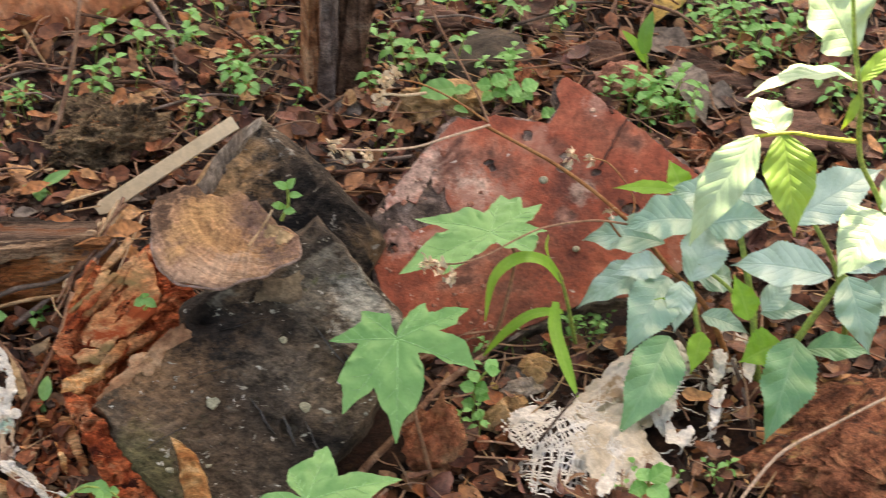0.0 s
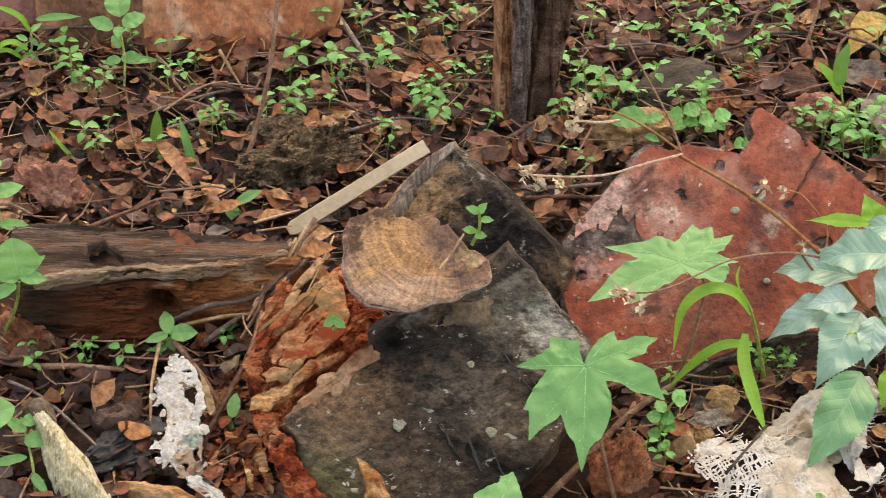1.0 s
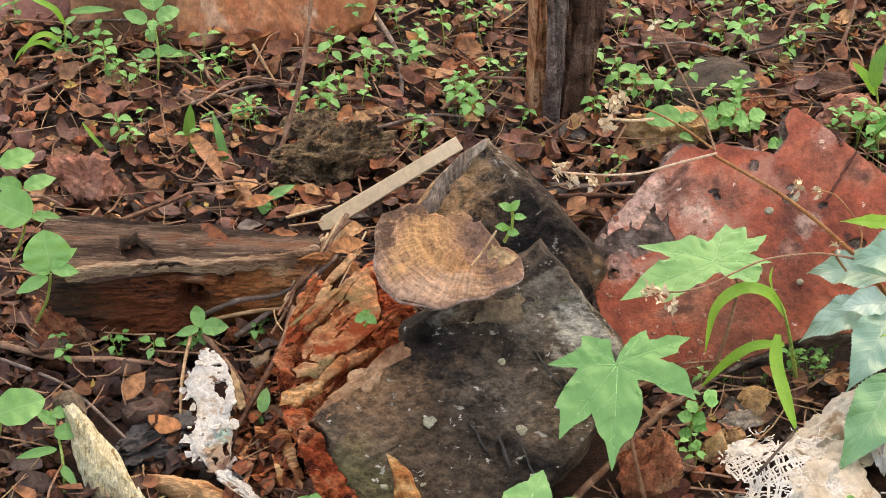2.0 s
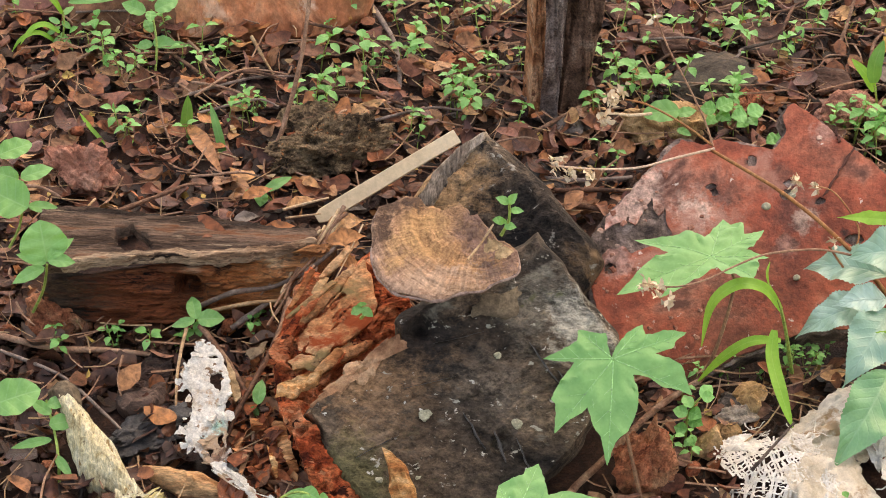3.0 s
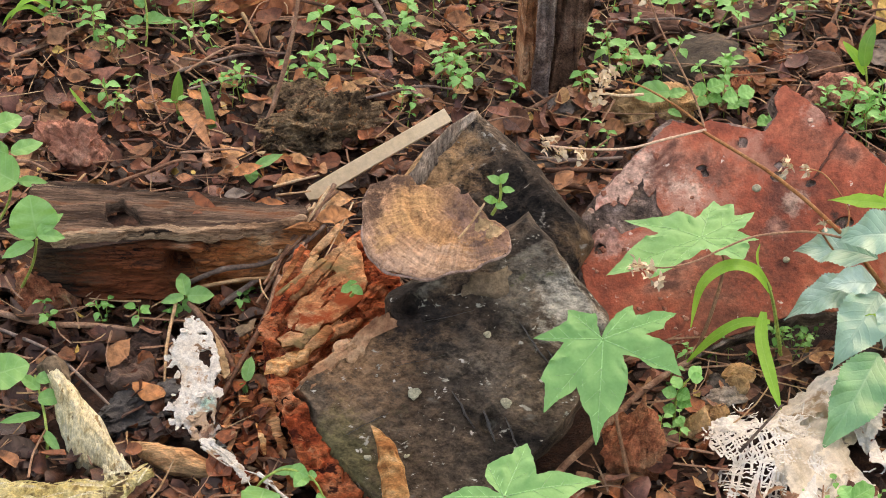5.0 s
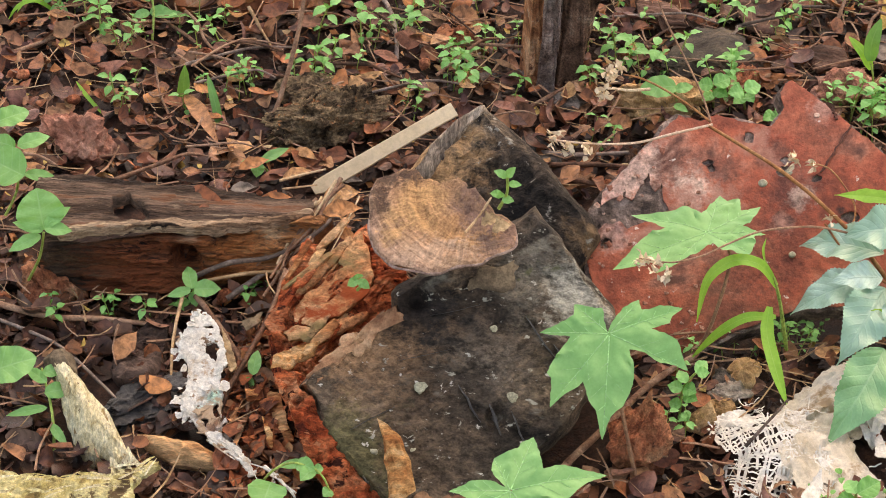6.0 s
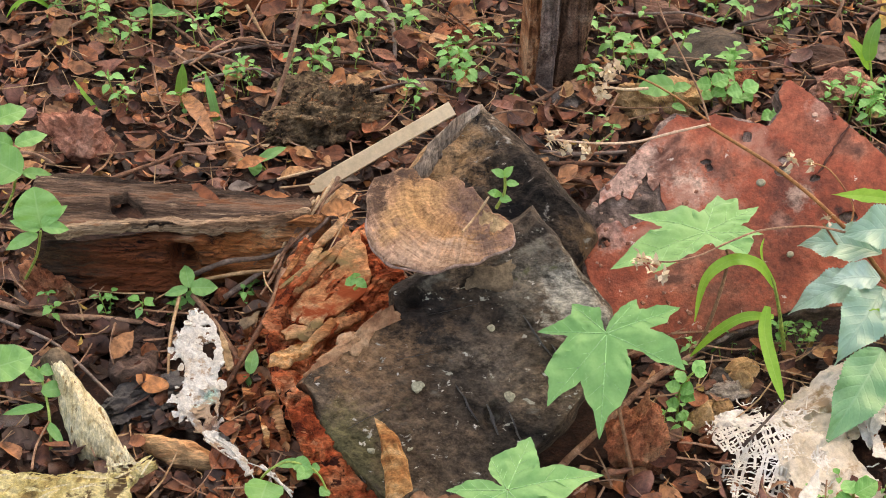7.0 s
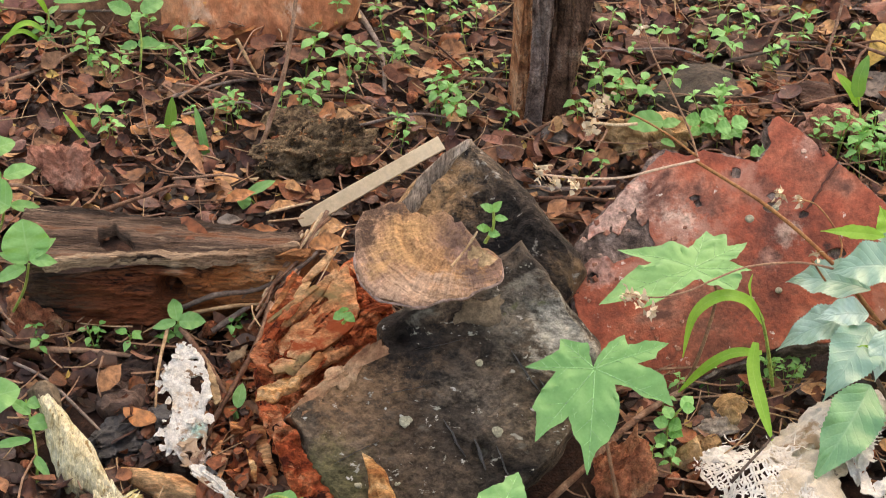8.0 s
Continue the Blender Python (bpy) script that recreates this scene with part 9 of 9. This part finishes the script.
# ---- dead leaves ----
def dead_leaf(bm, m, length, width, curl, twist, rnd, n=6, across=(-1, -0.5, 0, 0.5, 1)):
    rows = []
    ph = rnd.uniform(0, 6)
    lo, hi = (0.0, 1.0) if rnd.random() < 0.8 else (rnd.uniform(0, 0.25), rnd.uniform(0.7, 1.0))
    for i in range(n + 1):
        s = lo + (hi - lo) * i / n
        w = max(math.sin(math.pi * s ** 0.85) ** 0.62, 0.05) * width / 2 * (1 + 0.12 * math.sin(9 * s + ph))
        y = (s - 0.5) * length
        zc = curl * length * (4 * (s - 0.5) ** 2) + 0.05 * length * math.sin(5 * s + ph)
        row = []
        for u in across:
            z = zc + twist * abs(u) ** 1.5 * w + 0.15 * w * u * math.sin(4 * s + ph)
            row.append(bm.verts.new(m @ Vector((u * w, y, z))))
        rows.append(row)
    for a, b in zip(rows, rows[1:]):
        for j in range(len(across) - 1):
            bm.faces.new((a[j], a[j + 1], b[j + 1], b[j]))


# footprints that stay clear of loose litter: centre, half sizes
CLEAR = [(*(0.012, -0.268), 0.14, 0.11), (*(0.263, -0.053), 0.16, 0.13), (*(0.278, -0.316), 0.06, 0.05), (*(0.503, -0.329), 0.075, 0.06), (*(-0.266, -0.285), 0.035, 0.05), (*(-0.185, -0.224), 0.025, 0.05), (*(-0.192, -0.325), 0.04, 0.02), (*(-0.290, -0.378), 0.05, 0.012), (*(-0.231, -0.056), 0.13, 0.05), (*(0.212, 0.196), 0.034, 0.02), (*(0.261, 0.276), 0.045, 0.04), (*(-0.332, 0.104), 0.025, 0.025), (*(-0.115, 0.133), 0.055, 0.03), (-0.075, -0.392, 0.036, 0.03)]


def is_clear(x, y):
    return all(((x - a) / c) ** 2 + ((y - b) / d) ** 2 > 1 for a, b, c, d in CLEAR)


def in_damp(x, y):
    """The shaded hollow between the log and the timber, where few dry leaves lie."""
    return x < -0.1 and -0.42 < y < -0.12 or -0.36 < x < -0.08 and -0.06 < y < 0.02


def scatter_leaves(count, seed, zmin, zmax, size, tilt, material, name, label, n=5, across=(-1, -0.5, 0, 0.5, 1), xr=(-0.62, 0.85), yr=(-0.5, 0.85)):
    rnd = random.Random(seed)
    bm = bmesh.new()
    k = 0
    while k < count:
        x, y = rnd.uniform(*xr), rnd.uniform(*yr)
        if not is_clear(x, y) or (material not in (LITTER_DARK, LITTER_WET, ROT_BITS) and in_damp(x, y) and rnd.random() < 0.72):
            continue
        ln = rnd.uniform(*size)
        m = pose(x, y, ground_height(x, y) + rnd.uniform(zmin, zmax), rnd.gauss(0, tilt), rnd.gauss(0, tilt), rnd.uniform(0, 360))
        dead_leaf(bm, m, ln, ln * rnd.choice((0.22, 0.45, 0.55, 0.62, 0.75)) * rnd.uniform(0.85, 1.15), rnd.uniform(-0.12, 0.3), rnd.uniform(-0.4, 0.7), rnd, n, across)
        k += 1
    return solo(name, bm, material, Matrix(), label, "leaf litter", kind="stuff")


scatter_leaves(6500, 30, 0.0, 0.006, (0.014, 0.03), 10, LITTER_DARK, "leaf_mat", "flat layer of brown dead leaves on soil, gap shade in colour", 4, (-1, 0, 1))
scatter_leaves(6600, 31, 0.005, 0.024, (0.011, 0.03), 20, LITTER, "leaf_litter", "dense brown and purplish dead leaves covering the soil", 8)
scatter_leaves(9000, 32, 0.004, 0.016, (0.004, 0.012), 30, LITTER_DARK, "leaf_crumbs", "crumbled brown leaf fragments between dead leaves", 2, (-1, 0, 1))
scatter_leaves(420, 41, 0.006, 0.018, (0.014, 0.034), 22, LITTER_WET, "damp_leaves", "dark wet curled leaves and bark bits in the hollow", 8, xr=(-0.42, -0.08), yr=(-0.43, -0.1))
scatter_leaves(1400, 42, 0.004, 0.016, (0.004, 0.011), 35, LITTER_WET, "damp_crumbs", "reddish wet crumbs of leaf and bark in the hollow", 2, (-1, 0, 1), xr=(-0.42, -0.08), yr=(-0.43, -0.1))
scatter_leaves(620, 43, 0.008, 0.022, (0.004, 0.024), 30, ROT_BITS, "rot_chips", "orange-red splinters of rotten wood fallen beside the timber", 4, xr=(-0.165, -0.07), yr=(-0.43, -0.2))
scatter_leaves(1500, 35, 0.006, 0.016, (0.006, 0.018), 25, LITTER_TAN, "bark_flakes", "small tan and orange flakes of wood in the litter", 2, (-1, 0, 1))
scatter_leaves(150, 36, 0.016, 0.024, (0.004, 0.011), 25, YELLOW, "yellow_leaf_bits", "tiny yellow leaf bits strewn over the litter", 3, (-1, 0, 1))
scatter_leaves(260, 37, 0.016, 0.024, (0.007, 0.016), 30, LEAF_SCRAP, "pale_leaf_bits", "pale dry leaf bits strewn over the litter", 3, (-1, 0, 1))
rnd = random.Random(38)
bm = bmesh.new()
for _ in range(11000):
    a, r = rnd.uniform(0, 6.283), 0.45 + abs(rnd.gauss(0, 0.85))
    x, y = 0.1 + math.cos(a) * r * 1.15, 0.15 + math.sin(a) * r
    if -0.6 < x < 0.83 and -0.48 < y < 0.83:
        continue
    ln = rnd.uniform(0.018, 0.04)
    dead_leaf(bm, pose(x, y, ground_height(x, y) + rnd.uniform(0.003, 0.012), rnd.gauss(0, 16), rnd.gauss(0, 16), rnd.uniform(0, 360)), ln, ln * rnd.uniform(0.4, 0.7), rnd.uniform(-0.1, 0.3), rnd.uniform(-0.3, 0.6), rnd, 3, (-1, 0, 1))
solo("outer_leaf_litter", bm, LITTER, Matrix(), "scattered brown dead leaves thinning out over bare soil", "leaf litter", kind="stuff")
rnd = random.Random(33)
for count, mat, name, label in ((1700, TWIG_MID, "leaf_stalks", "fine brown stalks and stems strewn over the litter"), (750, TWIG_PALE, "straw_bits", "fine pale dry straw strewn over the litter")):
    bm = bmesh.new()
    for _ in range(count):
        x, y = rnd.uniform(-0.6, 0.8), rnd.uniform(-0.45, 0.7)
        if not is_clear(x, y):
            continue
        a, ln, z = rnd.uniform(0, 6.28), rnd.uniform(0.012, 0.065), rnd.uniform(0.01, 0.022)
        dx, dy = math.cos(a) * ln / 2, math.sin(a) * ln / 2
        r = rnd.uniform(0.0004, 0.0013) * (0.7 if mat is TWIG_PALE else 1)
        tube(bm, [(x - dx, y - dy, z + rnd.uniform(-0.004, 0.006)), (x + rnd.uniform(-0.004, 0.004), y, z), (x + dx, y + dy, z + rnd.uniform(-0.004, 0.006))], r, r * 0.7, 4, 0, 2)
    solo(name, bm, mat, Matrix(), label, "leaf litter", kind="stuff")
verts, faces = [], []
ball = bmesh.new()
bmesh.ops.create_icosphere(ball, subdivisions=1, radius=1.0)
bv, bf = [v.co.copy() for v in ball.verts], [[v.index for v in f.verts] for f in ball.faces]
ball.free()
for _ in range(900):
    x, y = rnd.uniform(-0.6, 0.8), rnd.uniform(-0.48, 0.75)
    if not is_clear(x, y):
        continue
    q = pose(x, y, ground_height(x, y) + rnd.uniform(0.003, 0.012), rnd.uniform(0, 360), rnd.uniform(0, 360), 0)
    r = rnd.uniform(0.0015, 0.0065) * rnd.uniform(0.6, 1.0)
    b = len(verts)
    verts += [q @ (v * (r * rnd.uniform(0.6, 1.15))) for v in bv]
    faces += [[b + i for i in f] for f in bf]
me = bpy.data.meshes.new("soil_clods")
me.from_pydata(verts, [], faces)
me.materials.append(LATERITE)
tagged(new("soil_clods", me), "small rusty laterite crumbs in the litter", "gravel", kind="stuff")

# rounded laterite pebbles lying among the leaves
rnd = random.Random(52)
pebbles = [finish("pebble", rock((0.007, 0.0055, 0.0045), 60 + k, 2, 0.25, 1.2, 0.25), LATERITE) for k in range(5)]
for k in range(70):
    while True:
        x, y = rnd.uniform(-0.5, 0.72), rnd.uniform(-0.36, 0.5)
        if is_clear(x, y):
            break
    ob = new("pebble", pebbles[k % 5])
    ob.matrix_world = pose(x, y, ground_height(x, y) + rnd.uniform(0.014, 0.02), rnd.uniform(-30, 30), rnd.uniform(-30, 30), rnd.uniform(0, 360)) @ Matrix.Scale(rnd.uniform(0.6, 1.3), 4)
    tagged(ob, "small orange-brown laterite pebble among dead leaves", "pebble", "laterite pebbles")

# separate leaves on top of the litter
rnd = random.Random(34)
shapes = []
for k in range(8):
    bm = bmesh.new()
    ln = rnd.uniform(0.022, 0.034)
    dead_leaf(bm, Matrix(), ln, ln * rnd.uniform(0.42, 0.68), rnd.uniform(0.0, 0.3), rnd.uniform(-0.3, 0.6), rnd, 9)
    shapes.append(finish("fallen_leaf", bm, LITTER_TAN if k % 2 else LITTER))
for k in range(260):
    while True:
        x, y = rnd.uniform(-0.5, 0.72), rnd.uniform(-0.36, 0.5)
        if is_clear(x, y) and (not in_damp(x, y) or rnd.random() < 0.08):
            break
    ob = new("fallen_leaf", shapes[k % 8])
    ob.matrix_world = pose(x, y, ground_height(x, y) + rnd.uniform(0.016, 0.024), rnd.gauss(0, 16), rnd.gauss(0, 16), rnd.uniform(0, 360)) @ Matrix.Scale(rnd.uniform(0.75, 1.2), 4)
    tagged(ob, "curled tan-brown dead leaf on the litter" if k % 2 else "dull dark brown dead leaf on the litter", "leaf", "fallen leaves")


def big_leaf(b, t, w, mat, label, droop=0.08, fold=0.25):
    solo("fallen_leaf", blade(b, t, w * PX, (0, -0.5, 1), droop, fold, 0.7, 0, 0, 0.15, 12, 4), mat, Matrix(), label, "leaf")


big_leaf((0.474, 0.386, 0.020), (0.426, 0.306, 0.014), 70, YELLOW, "yellowed dead leaf lying on debris")
big_leaf((0.419, 0.295, 0.014), (0.458, 0.232, 0.012), 80, GREY_LEAF, "large grey papery dead leaf")
big_leaf((0.436, 0.236, 0.016), (0.448, 0.120, 0.012), 80, GREY_LEAF, "long grey papery dead leaf")
big_leaf((0.453, 0.176, 0.014), (0.488, 0.158, 0.012), 70, GREY_LEAF, "grey curled dead leaf")
big_leaf((-0.241, 0.166, 0.012), (-0.199, 0.076, 0.012), 32, LITTER_TAN, "long tan dead leaf behind the log")
big_leaf((-0.099, -0.067, 0.060), (-0.068, -0.057, 0.060), 40, LITTER_TAN, "tan broken dead leaf beside the strip")
big_leaf((-0.219, -0.088, 0.075), (-0.173, -0.107, 0.075), 45, LITTER, "dark mottled dead leaf lying on the log")
big_leaf((-0.253, -0.240, 0.020), (-0.239, -0.216, 0.030), 36, LITTER_TAN, "tan dead leaf standing on edge")
big_leaf((0.294, 0.267, 0.020), (0.315, 0.229, 0.012), 30, LITTER_TAN, "pale folded dead leaf")
big_leaf((0.273, 0.225, 0.020), (0.302, 0.210, 0.014), 45, LITTER, "dark purple-brown dead leaf")
big_leaf((-0.096, 0.170, 0.012), (-0.055, 0.211, 0.016), 30, LITTER_TAN, "long tan dead leaf by the bark")
for b, t, w, m, lab in (
        ((-0.178, 0.018, 0.030), (-0.152, 0.034, 0.030), 26, LITTER_TAN, "tan dead leaf behind the log"), ((-0.138, -0.003, 0.035), (-0.114, 0.016, 0.032), 24, LITTER_TAN, "curled tan dead leaf behind the log"),
        ((-0.094, 0.032, 0.014), (-0.069, 0.027, 0.014), 22, GREY_LEAF, "pale grey dead leaf under the strip"), ((-0.153, -0.074, 0.060), (-0.125, -0.064, 0.058), 24, LITTER_TAN, "tan dead leaf at the end of the log"),
        ((-0.097, -0.110, 0.075), (-0.064, -0.109, 0.080), 34, LITTER_TAN, "broken tan dead leaf beside the fungus"), ((-0.088, -0.087, 0.070), (-0.074, -0.070, 0.070), 26, LITTER_TAN, "small tan dead leaf beside the strip"),
        ((-0.180, -0.036, 0.045), (-0.158, -0.031, 0.045), 22, GREY_LEAF, "rounded pale dead leaf behind the log"), ((-0.132, 0.066, 0.020), (-0.110, 0.050, 0.020), 22, LITTER_TAN, "small tan dead leaf below the bark")):
    big_leaf(b, t, w, m, lab)
big_leaf((-0.371, 0.248, 0.014), (-0.358, 0.250, 0.014), 20, YELLOW, "small yellow dead leaf")


# ---- tall tree behind, whose crown shades the ground ----
tree = thing("tree", (5.2, 7.4, 0), "tall leafy tree whose crown shades the ground", "tree")
bm = tube(bmesh.new(), [(5.2, 7.4, -0.2), (5.1, 7.2, 2.5), (4.7, 6.4, 5.0), (3.8, 5.2, 6.8)], 0.24, 0.12, 16, 0.08, 6)
for tip in ((1.8, 3.2, 7.0), (2.4, 4.0, 7.6), (3.0, 3.0, 7.3), (1.4, 4.4, 7.4)):
    tube(bm, [(4.4, 6.0, 5.6), ((4.2 + tip[0]) / 2, (5.6 + tip[1]) / 2, 6.7), tip], 0.07, 0.012, 8, 0.08, 5)
part("trunk", bm, TWIG_GREY, tree)
GAP = Vector((0.380, -0.430, 0.378))
rnd = random.Random(90)
verts, faces = [], []
made = 0
while made < 23000:
    core = made >= 15500
    foot = Vector((rnd.uniform(-0.45, 0.85), rnd.uniform(-0.6, 0.6), 0)) if core else Vector((rnd.uniform(-2.4, 2.6), rnd.uniform(-2.3, 2.2), 0))
    edge_far = math.hypot((foot.x - 0.08) / 2.1, (foot.y + 0.08) / 1.9) + 0.35 * noise.noise(foot * 1.6)
    if edge_far > 0.72 + 0.35 * rnd.random() ** 2 and max(abs(foot.x - 0.08) / 0.95, abs(foot.y + 0.1) / 0.88) > 1:
        continue
    h = rnd.uniform(6.6, 7.8)
    p = foot + SUN_DIR * (h / SUN_DIR.z)
    miss = (p - GAP) - SUN_DIR * (p - GAP).dot(SUN_DIR)
    if (miss.x / 1.5) ** 2 + miss.y ** 2 + miss.z ** 2 < 0.115 ** 2:
        continue
    q = pose(*p, rnd.gauss(0, 35), rnd.gauss(0, 35), rnd.uniform(0, 360))
    ln, w = rnd.uniform(0.08, 0.13), rnd.uniform(0.035, 0.055)
    b = len(verts)
    verts += [q @ Vector(v) for v in ((0, -ln / 2, 0), (w * 0.8, -ln / 6, 0.008), (w * 0.7, ln / 5, 0.006), (0, ln / 2, -0.01), (-w * 0.7, ln / 5, 0.006), (-w * 0.8, -ln / 6, 0.008))]
    faces.append(tuple(range(b, b + 6)))
    made += 1
me = bpy.data.meshes.new("crown")
me.from_pydata([v - tree.location for v in verts], [], faces)
me.materials.append(G_DARKGRASS)
crown = new("crown", me)
crown.parent = tree
tagged(crown, "dense green foliage", kind="stuff")
